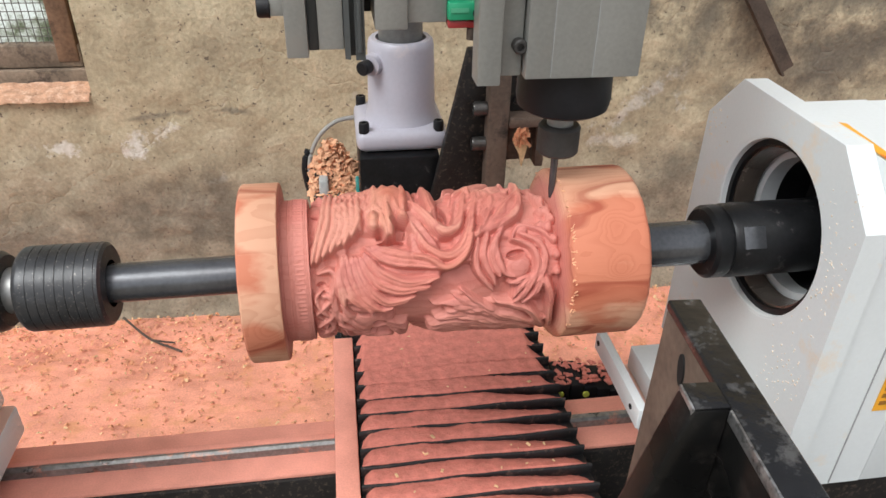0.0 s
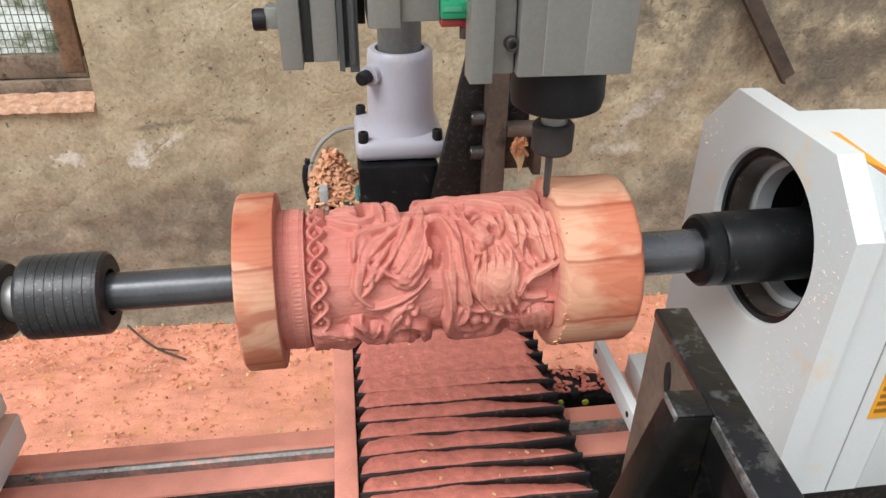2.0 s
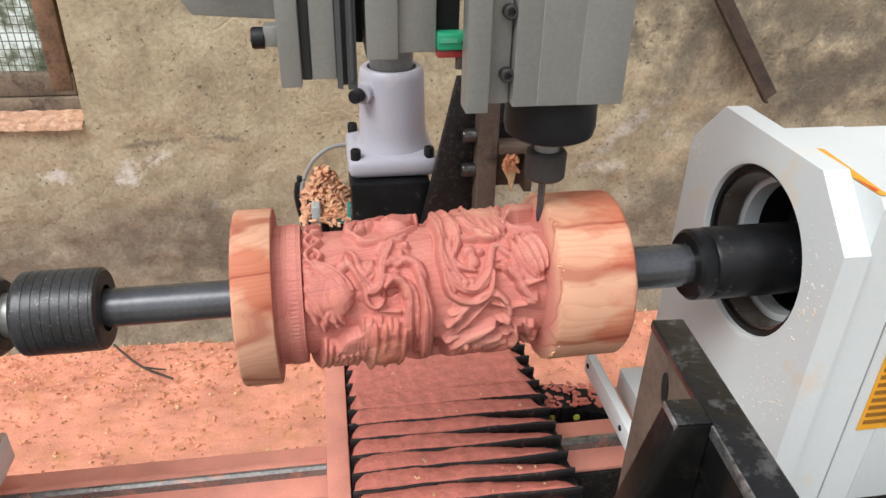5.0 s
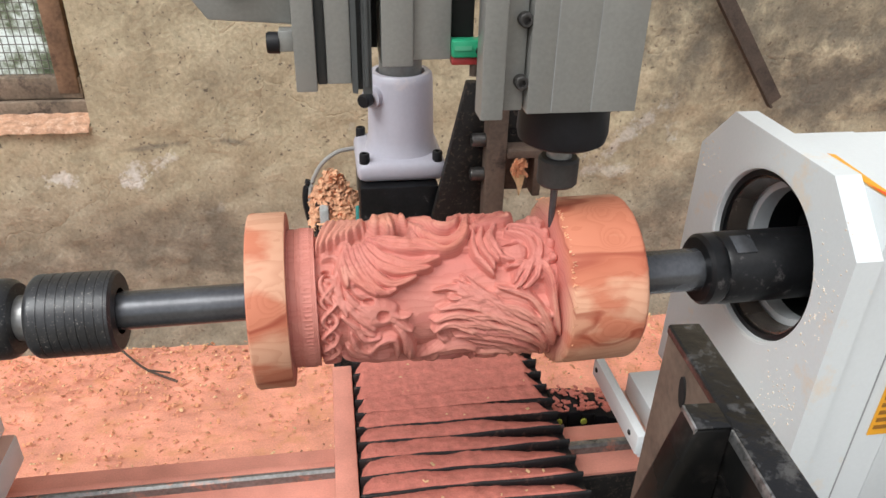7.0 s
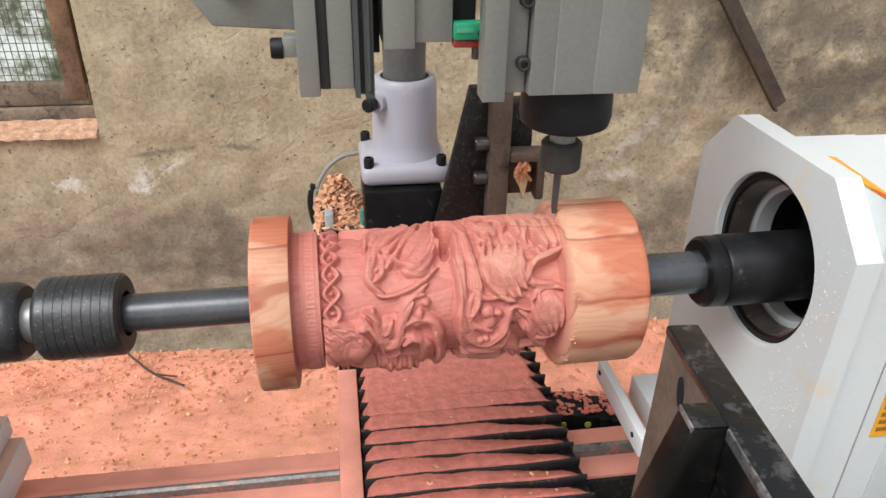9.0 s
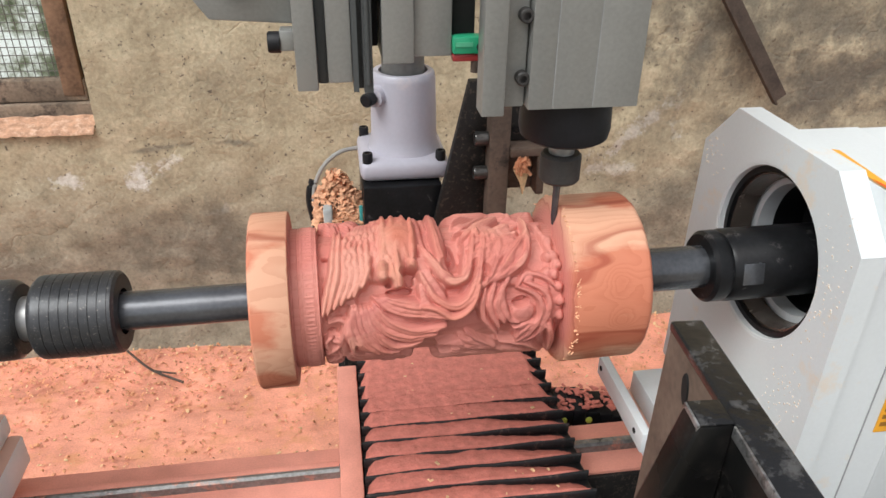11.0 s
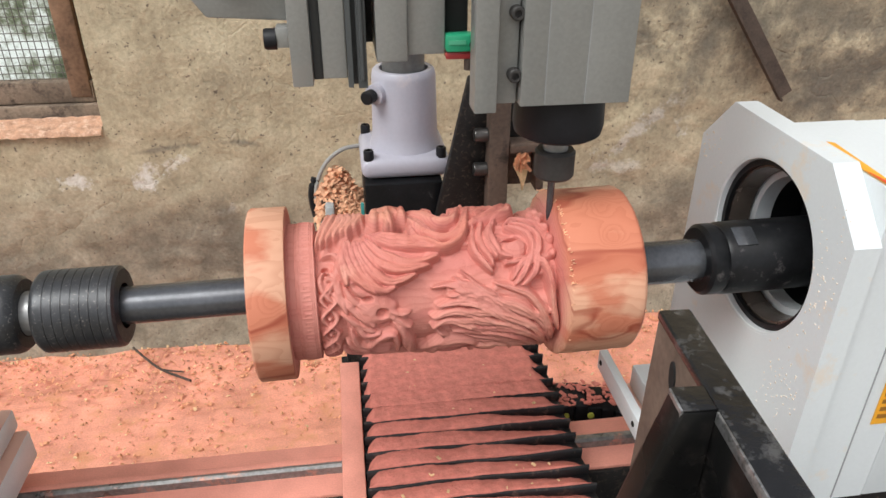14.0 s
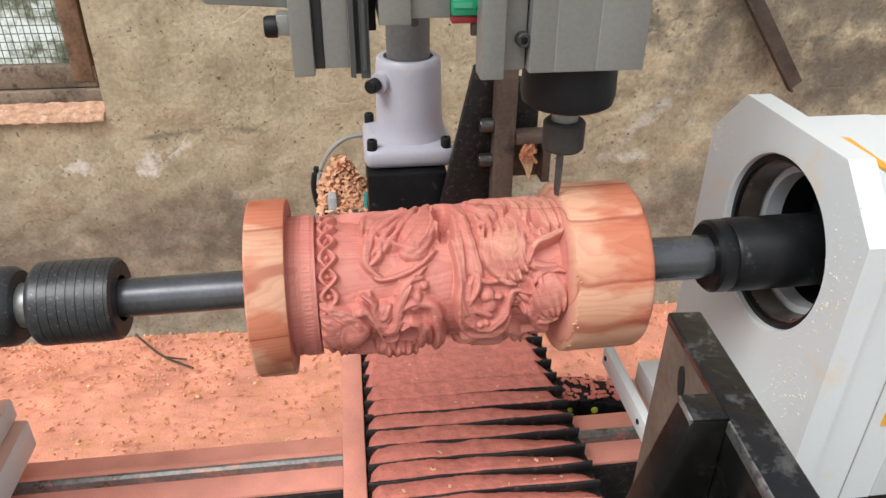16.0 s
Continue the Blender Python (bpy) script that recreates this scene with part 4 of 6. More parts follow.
    ribbon([(0.242, 231), (0.288, 243), (0.344, 257)], 2.5, 0.5, 0.6, 1, 0.3, 0.25)
    ribbon([(0.239, 242), (0.31, 259), (0.373, 270)], 2.5, 0.5, 0.6, 1, 0.3, 0.25)
    ribbon([(0.259, 222), (0.283, 230), (0.314, 238)], 2.5, 0.5, 0.6, 1, 0.3, 0.25)
    dome(0.371, 224, 11.8, 11.2, -30, 0.72, 3)
    ribbon([(0.325, 232), (0.408, 257), (0.46, 291)], 3.1, 0.7, 0.72, 2, 0.45, 0.25)
    ribbon([(0.343, 226), (0.431, 249), (0.467, 276)], 3.1, 0.7, 0.72, 2, 0.45, 0.25)
    ribbon([(0.376, 222), (0.447, 239), (0.472, 266)], 3.1, 0.7, 0.72, 2, 0.45, 0.25)
    ribbon([(0.306, 235), (0.365, 256), (0.407, 277)], 3.1, 0.7, 0.72, 2, 0.45, 0.25)
    dome(0.401, 244, 9.5, 27.4, -22, 0.7, 0)
    ribbon([(0.338, 229), (0.412, 252), (0.457, 282)], 3.4, 0.74, 0.74, 2, 0.25, 0.5)
    ribbon([(0.204, 207), (0.233, 199), (0.302, 201), (0.394, 210), (0.46, 222)], 2.0, 0.4, 0.35, 1, 0.3, 0.25)
    ribbon([(0.287, 185), (0.329, 193), (0.415, 208)], 2.2, 0.35, 0.3, 1, 0.3, 0.25)
    ribbon([(0.459, 269), (0.492, 254), (0.539, 250), (0.544, 226), (0.544, 197), (0.58, 171), (0.656, 163)], 3.6, 0.8, 0.65, 2, 0.4, 0.25)
    ribbon([(0.52, 272), (0.568, 250), (0.582, 226), (0.598, 205), (0.599, 189), (0.568, 174)], 3.6, 0.85, 0.75, 3, 0.4, 0.25)
    ribbon([(0.467, 236), (0.48, 248), (0.518, 251)], 2.2, 0.7, 0.6, 1, 0.3, 0.25)
    pit(0.493, 238, 3.9, 8.1, 0, 0.35)
    dome(0.721, 212, 17.4, 20.5, 0, 0.85, 0)
    ribbon([(0.645, 236), (0.626, 216), (0.678, 195), (0.745, 188)], 2.8, 0.9, 0.92, 2, 0.5, 0.25)
    ribbon([(0.673, 236), (0.657, 213), (0.707, 194)], 2.8, 0.9, 0.92, 2, 0.5, 0.25)
    ribbon([(0.704, 238), (0.693, 214), (0.737, 192)], 2.8, 0.9, 0.92, 2, 0.5, 0.25)
    ribbon([(0.732, 238), (0.726, 215), (0.766, 191)], 2.8, 0.9, 0.92, 2, 0.5, 0.25)
    ribbon([(0.771, 240), (0.762, 214), (0.79, 197)], 2.8, 0.9, 0.92, 2, 0.5, 0.25)
    ribbon([(0.646, 225), (0.641, 208), (0.701, 191)], 2.8, 0.9, 0.92, 2, 0.5, 0.25)
    ribbon([(0.794, 231), (0.779, 211), (0.808, 205)], 2.8, 0.9, 0.92, 2, 0.5, 0.25)
    dome(0.665, 244, 4.2, 4.0, 0, 0.95, 0)
    pit(0.709, 257, 3.9, 3.1, 0, 0.45)
    ribbon([(0.632, 265), (0.676, 272), (0.722, 264), (0.735, 251)], 3.1, 0.85, 0.8, 2, 0.4, 0.25)
    ribbon([(0.62, 252), (0.627, 242), (0.66, 238)], 2.5, 0.7, 0.8, 1, 0.3, 0.25)
    ribbon([(0.793, 204), (0.831, 218), (0.892, 223), (0.969, 229)], 3.4, 0.95, 0.9, 2, 0.4, 0.25)
    pit(0.842, 238, 4.5, 8.1, 0, 0.5)
    ribbon([(0.821, 269), (0.827, 246), (0.857, 227)], 3.1, 0.9, 0.95, 2, 0.5, 0.25)
    ribbon([(0.864, 273), (0.873, 248), (0.895, 230)], 3.1, 0.9, 0.95, 2, 0.5, 0.25)
    ribbon([(0.912, 274), (0.912, 250), (0.933, 231)], 3.1, 0.9, 0.95, 2, 0.5, 0.25)
    ribbon([(0.946, 271), (0.953, 249), (0.96, 233)], 3.1, 0.9, 0.95, 2, 0.5, 0.25)
    ribbon([(0.775, 275), (0.785, 257), (0.795, 243)], 3.1, 0.9, 0.95, 2, 0.5, 0.25)
    dome(0.896, 183, 13.4, 12.4, 0, 0.75, 2)
    ribbon([(0.846, 195), (0.838, 180), (0.89, 156)], 2.0, 0.7, 0.7, 1, 0.3, 0.25)
    ribbon([(0.197, 190), (0.238, 162), (0.287, 172), (0.358, 179), (0.462, 167)], 2.8, 0.45, 0.4, 1, 0.3, 0.25)
    # --- leaf-backed head, hooked bands, shell
    dome(0.099, 150, 17.4, 14.9, -25, 0.62, 0)
    ribbon([(0.01, 183), (0.097, 170), (0.182, 147)], 2.5, 0.68, 0.7, 2, 0.5, 0.25)
    ribbon([(0.007, 176), (0.082, 162), (0.168, 139)], 2.5, 0.68, 0.7, 2, 0.5, 0.25)
    ribbon([(0.013, 168), (0.079, 152), (0.153, 127)], 2.5, 0.68, 0.7, 2, 0.5, 0.25)
    ribbon([(0.026, 158), (0.077, 141), (0.132, 124)], 2.5, 0.68, 0.7, 2, 0.5, 0.25)
    ribbon([(0.047, 182), (0.125, 172), (0.19, 155)], 2.5, 0.68, 0.7, 2, 0.5, 0.25)
    dome(0.156, 175, 5.0, 5.0, 0, 0.7, 2)
    ribbon([(0.164, 189), (0.207, 181), (0.226, 164), (0.274, 157), (0.297, 174), (0.322, 190), (0.368, 201)], 3.1, 0.72, 0.6, 2, 0.4, 0.25)
    dome(0.248, 172, 6.2, 9.3, 0, 0.5, 0)
    ribbon([(0.231, 150), (0.295, 162), (0.358, 161), (0.394, 146), (0.394, 123)], 3.4, 0.7, 0.65, 2, 0.4, 0.25)
    pit(0.316, 150, 5.6, 3.7, 0, 0.5)
    ribbon([(0.205, 245), (0.186, 220), (0.205, 208), (0.246, 201)], 2.5, 0.5, 0.45, 1, 0.3, 0.25)
    ribbon([(0.237, 237), (0.244, 219), (0.206, 211)], 2.2, 0.45, 0.4, 1, 0.3, 0.25)
    ribbon([(0.278, 232), (0.324, 225), (0.392, 220), (0.45, 233)], 2.2, 0.5, 0.45, 1, 0.3, 0.25)
    dome(0.375, 181, 5.0, 6.8, 0, 0.55, 0)
    dome(0.399, 192, 3.9, 4.4, 0, 0.5, 0)
    ribbon([(0.308, 189), (0.338, 196), (0.395, 199)], 2.2, 0.5, 0.4, 1, 0.3, 0.25)
    ribbon([(0.543, 240), (0.539, 206), (0.543, 177), (0.601, 155), (0.668, 150), (0.707, 165), (0.737, 183), (0.802, 179)], 3.9, 0.7, 0.65, 3, 0.4, 0.25)
    ribbon([(0.58, 232), (0.58, 202), (0.605, 196)], 2.8, 0.6, 0.5, 2, 0.3, 0.25)
    dome(0.636, 180, 6.2, 6.8, 0, 0.68, 0)
    dome(0.679, 179, 3.4, 3.7, 0, 0.6, 0)
    dome(0.633, 155, 3.9, 3.7, 0, 0.7, 0)
    pit(0.751, 166, 5.6, 5.0, 0, 0.5)
    ribbon([(0.758, 180), (0.816, 170), (0.85, 156), (0.902, 155)], 2.8, 0.6, 0.6, 2, 0.3, 0.25)
    dome(0.889, 176, 14.0, 18.7, 0, 0.62, 0)
    ribbon([(0.834, 190), (0.875, 172), (0.901, 157)], 2.2, 0.7, 0.72, 1, 0.3, 0.25)
    ribbon([(0.864, 192), (0.904, 174), (0.916, 158)], 2.2, 0.7, 0.72, 1, 0.3, 0.25)
    ribbon([(0.894, 193), (0.934, 177), (0.934, 161)], 2.2, 0.7, 0.72, 1, 0.3, 0.25)
    ribbon([(0.817, 185), (0.846, 166), (0.887, 155)], 2.2, 0.7, 0.72, 1, 0.3, 0.25)
    ribbon([(0.811, 187), (0.843, 196), (0.911, 198), (0.953, 194)], 2.5, 0.55, 0.5, 2, 0.3, 0.25)
    # --- oval cloud, long S-shaped band and drapery
    ribbon([(0.009, 173), (0.072, 159), (0.119, 131)], 2.5, 0.7, 0.72, 2, 0.5, 0.25)
    ribbon([(0.039, 177), (0.114, 163), (0.156, 137)], 2.5, 0.7, 0.72, 2, 0.5, 0.25)
    ribbon([(0.004, 160), (0.052, 147), (0.088, 127)], 2.5, 0.7, 0.72, 2, 0.5, 0.25)
    ribbon([(0.02, 167), (0.083, 152), (0.121, 125)], 2.5, 0.7, 0.72, 2, 0.5, 0.25)
    ribbon([(0.059, 177), (0.141, 165), (0.173, 141)], 2.5, 0.7, 0.72, 2, 0.5, 0.25)
    ribbon([(0.003, 150), (0.032, 139), (0.054, 127)], 2.5, 0.7, 0.72, 2, 0.5, 0.25)
    dome(0.09, 152, 17.4, 21.8, 25, 0.6, 0)
    ribbon([(0.158, 184), (0.202, 168), (0.244, 154), (0.286, 158), (0.306, 176), (0.351, 193)], 3.1, 0.75, 0.6, 2, 0.4, 0.25)
    ribbon([(0.197, 181), (0.238, 167), (0.269, 179)], 2.2, 0.55, 0.55, 1, 0.3, 0.25)
    ribbon([(0.306, 155), (0.339, 162), (0.379, 159), (0.376, 146)], 2.8, 0.75, 0.7, 1, 0.3, 0.25)
    pit(0.339, 152, 5.0, 2.8, 0, 0.5)
    ribbon([(0.305, 173), (0.382, 178), (0.437, 171), (0.452, 149), (0.46, 104)], 3.9, 0.55, 0.6, 3, 0.35, 0.25)
    ribbon([(0.389, 161), (0.417, 146), (0.43, 105)], 2.5, 0.5, 0.55, 2, 0.3, 0.25)
    dome(0.279, 108, 19.6, 12.4, 10, 0.8, 0)
    dome(0.373, 183, 3.6, 5.6, 0, 0.6, 0)
    dome(0.329, 193, 2.8, 3.7, 0, 0.5, 0)
    ribbon([(0.34, 176), (0.359, 173), (0.38, 175)], 2.0, 0.4, 0.4, 1, 0.3, 0.25)
    ribbon([(0.516, 228), (0.534, 197), (0.531, 174), (0.567, 157), (0.636, 149), (0.689, 157), (0.728, 167), (0.78, 165), (0.839, 151), (0.925, 153)], 3.9, 0.75, 0.65, 3, 0.4, 0.25)
    ribbon([(0.595, 199), (0.565, 187), (0.578, 169)], 2.2, 0.5, 0.5, 1, 0.3, 0.25)
    dome(0.718, 217, 18.5, 18.0, 0, 0.92, 5)
    ribbon([(0.581, 199), (0.632, 192), (0.704, 193)], 2.2, 0.6, 0.6, 1, 0.3, 0.25)
    ribbon([(0.797, 215), (0.827, 202), (0.913, 201)], 3.6, 0.6, 0.6, 3, 0.3, 0.25)
    dome(0.648, 171, 5.6, 6.2, 0, 0.6, 0)
    dome(0.628, 181, 3.9, 5.0, 0, 0.55, 0)
    dome(0.609, 155, 3.6, 3.7, 0, 0.7, 0)
    dome(0.828, 157, 3.4, 3.7, 0, 0.5, 0)
    ribbon([(0.803, 192), (0.826, 173), (0.896, 153)], 2.2, 0.65, 0.6, 1, 0.3, 0.25)
    ribbon([(0.535, 116), (0.63, 136), (0.707, 145), (0.77, 135), (0.79, 115)], 3.1, 0.7, 0.65, 2, 0.4, 0.25)
    dome(0.773, 119, 3.9, 4.4, 0, 0.75, 0)
    dome(0.873, 137, 6.7, 6.2, 0, 0.6, 2)
    ribbon([(0.528, 98), (0.613, 104), (0.736, 98), (0.815, 111)], 2.8, 0.65, 0.55, 2, 0.3, 0.25)
    ribbon([(0.546, 127), (0.602, 133), (0.657, 144)], 2.2, 0.5, 0.5, 1, 0.3, 0.25)
    # --- smooth knob, hooks, cloth and twigs below the cloud
    dome(0.137, 150, 11.8, 15.6, 0, 0.72, 0)
    ribbon([(0.08, 119), (0.07, 128), (0.101, 142)], 2.2, 0.5, 0.5, 1, 0.3, 0.25)
    ribbon([(0.223, 160), (0.244, 143), (0.284, 141), (0.319, 156)], 2.5, 0.62, 0.55, 1, 0.3, 0.25)
    ribbon([(0.282, 136), (0.357, 135), (0.384, 133)], 2.0, 0.4, 0.4, 1, 0.3, 0.25)
    ribbon([(0.346, 166), (0.391, 151), (0.392, 120), (0.394, 74)], 3.4, 0.7, 0.65, 2, 0.35, 0.25)
    ribbon([(0.432, 167), (0.462, 143), (0.468, 111), (0.482, 76)], 3.4, 0.72, 0.65, 2, 0.35, 0.25)
    ribbon([(0.521, 170), (0.553, 146), (0.632, 138), (0.702, 145), (0.738, 170)], 2.8, 0.7, 0.65, 1, 0.3, 0.25)
    ribbon([(0.731, 146), (0.629, 120), (0.538, 100)], 1.7, 0.42, 0.4, 1, 0.3, 0.25)
    ribbon([(0.712, 135), (0.777, 131), (0.866, 131)], 1.7, 0.42, 0.4, 1, 0.3, 0.25)
    ribbon([(0.734, 119), (0.79, 115), (0.838, 110)], 2.0, 0.4, 0.4, 1, 0.3, 0.25)
    dome(0.567, 155, 6.2, 8.7, 0, 0.35, 0)
    ribbon([(0.799, 175), (0.834, 147), (0.896, 136)], 3.1, 0.6, 0.6, 2, 0.3, 0.25)
    # --- bird's nape, cloth folds and broad leaf
    ribbon([(0.218, 129), (0.213, 104), (0.238, 79), (0.267, 62)], 2.8, 0.8, 0.93, 1, 0.2, 0.5)
    ribbon([(0.249, 129), (0.252, 100), (0.27, 72), (0.284, 57)], 2.8, 0.8, 0.93, 1, 0.2, 0.5)
    ribbon([(0.285, 130), (0.288, 100), (0.291, 66)], 2.8, 0.8, 0.93, 1, 0.2, 0.5)
    ribbon([(0.318, 128), (0.32, 102), (0.311, 77)], 2.8, 0.8, 0.93, 1, 0.2, 0.5)
    ribbon([(0.347, 122), (0.354, 103), (0.334, 85)], 2.8, 0.8, 0.93, 1, 0.2, 0.5)
    ribbon([(0.374, 116), (0.367, 102), (0.345, 85)], 2.8, 0.8, 0.93, 1, 0.2, 0.5)
    ribbon([(0.261, 106), (0.26, 87), (0.277, 63)], 2.8, 0.8, 0.93, 1, 0.2, 0.5)
    dome(0.268, 89, 14.6, 34.2, 0, 0.95, 0)
    dome(0.321, 105, 12.9, 24.9, 0, 0.97, 0)
    dome(0.248, 108, 9.5, 21.8, 0, 0.93, 0)
    ribbon([(0.156, 115), (0.093, 86), (0.029, 37)], 2.5, 0.78, 0.62, 1, 0.3, 0.35)
    ribbon([(0.167, 116), (0.117, 88), (0.054, 43)], 2.5, 0.78, 0.62, 1, 0.3, 0.35)
    ribbon([(0.178, 117), (0.14, 90), (0.079, 49)], 2.5, 0.78, 0.62, 1, 0.3, 0.35)
    ribbon([(0.189, 118), (0.163, 92), (0.103, 54)], 2.5, 0.78, 0.62, 1, 0.3, 0.35)
    ribbon([(0.201, 119), (0.186, 94), (0.127, 58)], 2.5, 0.78, 0.62, 1, 0.3, 0.35)
    ribbon([(0.212, 121), (0.21, 95), (0.151, 63)], 2.5, 0.78, 0.62, 1, 0.3, 0.35)
    ribbon([(0.223, 122), (0.233, 97), (0.175, 67)], 2.5, 0.78, 0.62, 1, 0.3, 0.35)
    ribbon([(0.15, 77), (0.133, 66), (0.151, 56)], 2.2, 0.75, 0.7, 1, 0.3, 0.25)
    ribbon([(0.178, 80), (0.16, 65), (0.167, 54)], 2.2, 0.75, 0.7, 1, 0.3, 0.25)
    ribbon([(0.204, 79), (0.188, 68), (0.195, 59)], 2.2, 0.75, 0.7, 1, 0.3, 0.25)
    dome(0.24, 63, 4.5, 5.6, 0, 1.0, 0)
    dome(0.351, 73, 3.9, 5.6, 0, 0.95, 0)
    ribbon([(0.276, 72), (0.281, 60), (0.294, 51)], 2.5, 1.1, 0.9, 1, 0.3, 0.25)
    pit(0.336, 64, 6.2, 3.7, 0, 0.5)
    ribbon([(0.387, 145), (0.384, 113), (0.398, 82), (0.425, 54)], 3.4, 0.55, 0.6, 2, 0.35, 0.25)
    ribbon([(0.451, 150), (0.454, 115), (0.457, 86), (0.492, 57), (0.54, 56), (0.564, 83)], 3.6, 0.8, 0.8, 2, 0.35, 0.25)
    pit(0.511, 81, 2.2, 10.6, 10, 0.35)
    ribbon([(0.379, 76), (0.418, 58), (0.476, 41)], 3.4, 0.5, 0.6, 2, 0.3, 0.25)
    dome(0.679, 83, 26.6, 23.3, -35, 0.72, 0)
    ribbon([(0.565, 68), (0.65, 81), (0.782, 94)], 3.4, 0.78, 0.8, 2, 0.35, 0.25)
    ribbon([(0.586, 56), (0.677, 69), (0.793, 87)], 3.4, 0.78, 0.8, 2, 0.35, 0.25)
    ribbon([(0.603, 48), (0.692, 61), (0.762, 73)], 3.4, 0.78, 0.8, 2, 0.35, 0.25)
    ribbon([(0.552, 89), (0.617, 102), (0.725, 116)], 3.4, 0.78, 0.8, 2, 0.35, 0.25)
    ribbon([(0.566, 79), (0.653, 91), (0.759, 103)], 3.4, 0.78, 0.8, 2, 0.35, 0.25)
    dome(0.616, 95, 3.9, 5.6, 0, 0.95, 0)
    pit(0.71, 105, 3.9, 1.9, 20, 0.35)
    pit(0.775, 106, 3.9, 1.9, -20, 0.3)
    pit(0.635, 62, 2.8, 5.0, 0, 0.35)
    ribbon([(0.808, 112), (0.817, 93), (0.755, 76), (0.651, 52)], 2.8, 0.85, 0.8, 1, 0.3, 0.25)
    dome(0.875, 106, 4.8, 5.3, 0, 0.45, 0)
    dome(0.901, 89, 4.8, 5.3, 0, 0.45, 0)
    dome(0.891, 71, 4.8, 5.3, 0, 0.45, 0)
    dome(0.881, 56, 4.8, 5.3, 0, 0.45, 0)
    dome(0.922, 63, 4.8, 5.3, 0, 0.45, 0)
    dome(0.86, 42, 4.8, 5.3, 0, 0.45, 0)
    dome(0.796, 52, 4.8, 5.3, 0, 0.45, 0)
    ribbon([(0.852, 113), (0.882, 94), (0.906, 71)], 2.5, 0.4, 0.4, 2, 0.3, 0.25)
    ribbon([(0.754, 47), (0.793, 57), (0.868, 52), (0.911, 43)], 2.2, 0.5, 0.5, 2, 0.3, 0.25)
    # --- bird with spread wing, sweeping tail and folded cloth
    ribbon([(0.076, 108), (0.058, 73), (0.01, 36)], 2.7, 0.8, 0.85, 1, 0.3, 0.35)
    ribbon([(0.095, 105), (0.077, 67), (0.029, 37)], 2.7, 0.8, 0.85, 1, 0.3, 0.35)
    ribbon([(0.114, 100), (0.101, 63), (0.053, 40)], 2.7, 0.8, 0.85, 1, 0.3, 0.35)
    ribbon([(0.133, 95), (0.122, 62), (0.081, 43)], 2.7, 0.8, 0.85, 1, 0.3, 0.35)
    ribbon([(0.151, 92), (0.143, 61), (0.108, 47)], 2.7, 0.8, 0.85, 1, 0.3, 0.35)
    ribbon([(0.172, 93), (0.166, 66), (0.131, 48)], 2.7, 0.8, 0.85, 1, 0.3, 0.35)
    ribbon([(0.193, 95), (0.187, 68), (0.162, 54)], 2.7, 0.8, 0.85, 1, 0.3, 0.35)
    dome(0.113, 94, 2.5, 4.4, 0, 0.8, 0)
    dome(0.139, 96, 2.5, 4.4, 0, 0.8, 0)
    dome(0.166, 97, 2.5, 4.4, 0, 0.8, 0)
    dome(0.193, 99, 2.5, 4.4, 0, 0.8, 0)
    dome(0.116, 83, 2.5, 4.4, 0, 0.8, 0)
    dome(0.142, 84, 2.5, 4.4, 0, 0.8, 0)
    dome(0.168, 85, 2.5, 4.4, 0, 0.8, 0)
    dome(0.194, 86, 2.5, 4.4, 0, 0.8, 0)
    dome(0.119, 73, 2.5, 4.4, 0, 0.8, 0)
    dome(0.145, 74, 2.5, 4.4, 0, 0.8, 0)
    dome(0.17, 75, 2.5, 4.4, 0, 0.8, 0)
    dome(0.196, 76, 2.5, 4.4, 0, 0.8, 0)
    ribbon([(0.199, 48), (0.269, 37), (0.388, 31), (0.497, 27)], 3.6, 0.62, 0.85, 2, 0.5, 0.15)
    ribbon([(0.194, 43), (0.253, 27), (0.359, 17), (0.475, 20)], 3.6, 0.62, 0.85, 2, 0.5, 0.15)
    ribbon([(0.184, 40), (0.225, 23), (0.317, 12), (0.441, 13)], 3.6, 0.62, 0.85, 2, 0.5, 0.15)
    ribbon([(0.17, 40), (0.191, 21), (0.276, 3), (0.386, 7)], 3.6, 0.62, 0.85, 2, 0.5, 0.15)
    ribbon([(0.157, 41), (0.164, 21), (0.234, -2), (0.303, -2)], 3.6, 0.62, 0.85, 2, 0.5, 0.15)
    ribbon([(0.138, 42), (0.139, 24), (0.181, 8), (0.276, -6)], 3.6, 0.62, 0.85, 2, 0.5, 0.15)
    ribbon([(0.122, 41), (0.117, 25), (0.142, 11), (0.227, -6)], 3.6, 0.62, 0.85, 2, 0.5, 0.15)
    ribbon([(0.226, 47), (0.31, 41), (0.443, 34)], 3.6, 0.62, 0.85, 2, 0.5, 0.15)
    ribbon([(0.109, 33), (0.104, 19), (0.12, 2)], 3.6, 0.62, 0.85, 2, 0.5, 0.15)
    dome(0.244, 69, 4.8, 6.2, 0, 1.1, 0)
    dome(0.358, 70, 4.2, 5.0, 0, 1.0, 0)
    ribbon([(0.3, 80), (0.303, 64), (0.309, 53)], 3.6, 1.15, 0.95, 1, 0.3, 0.3)
    ribbon([(0.262, 126), (0.256, 89), (0.241, 76)], 3.4, 0.96, 1.0, 1, 0.2, 0.5)
    ribbon([(0.299, 126), (0.292, 93), (0.285, 77)], 3.4, 0.96, 1.0, 1, 0.2, 0.5)
    ribbon([(0.343, 126), (0.33, 90), (0.339, 76)], 3.4, 0.96, 1.0, 1, 0.2, 0.5)
    ribbon([(0.373, 119), (0.366, 87), (0.362, 75)], 3.4, 0.96, 1.0, 1, 0.2, 0.5)
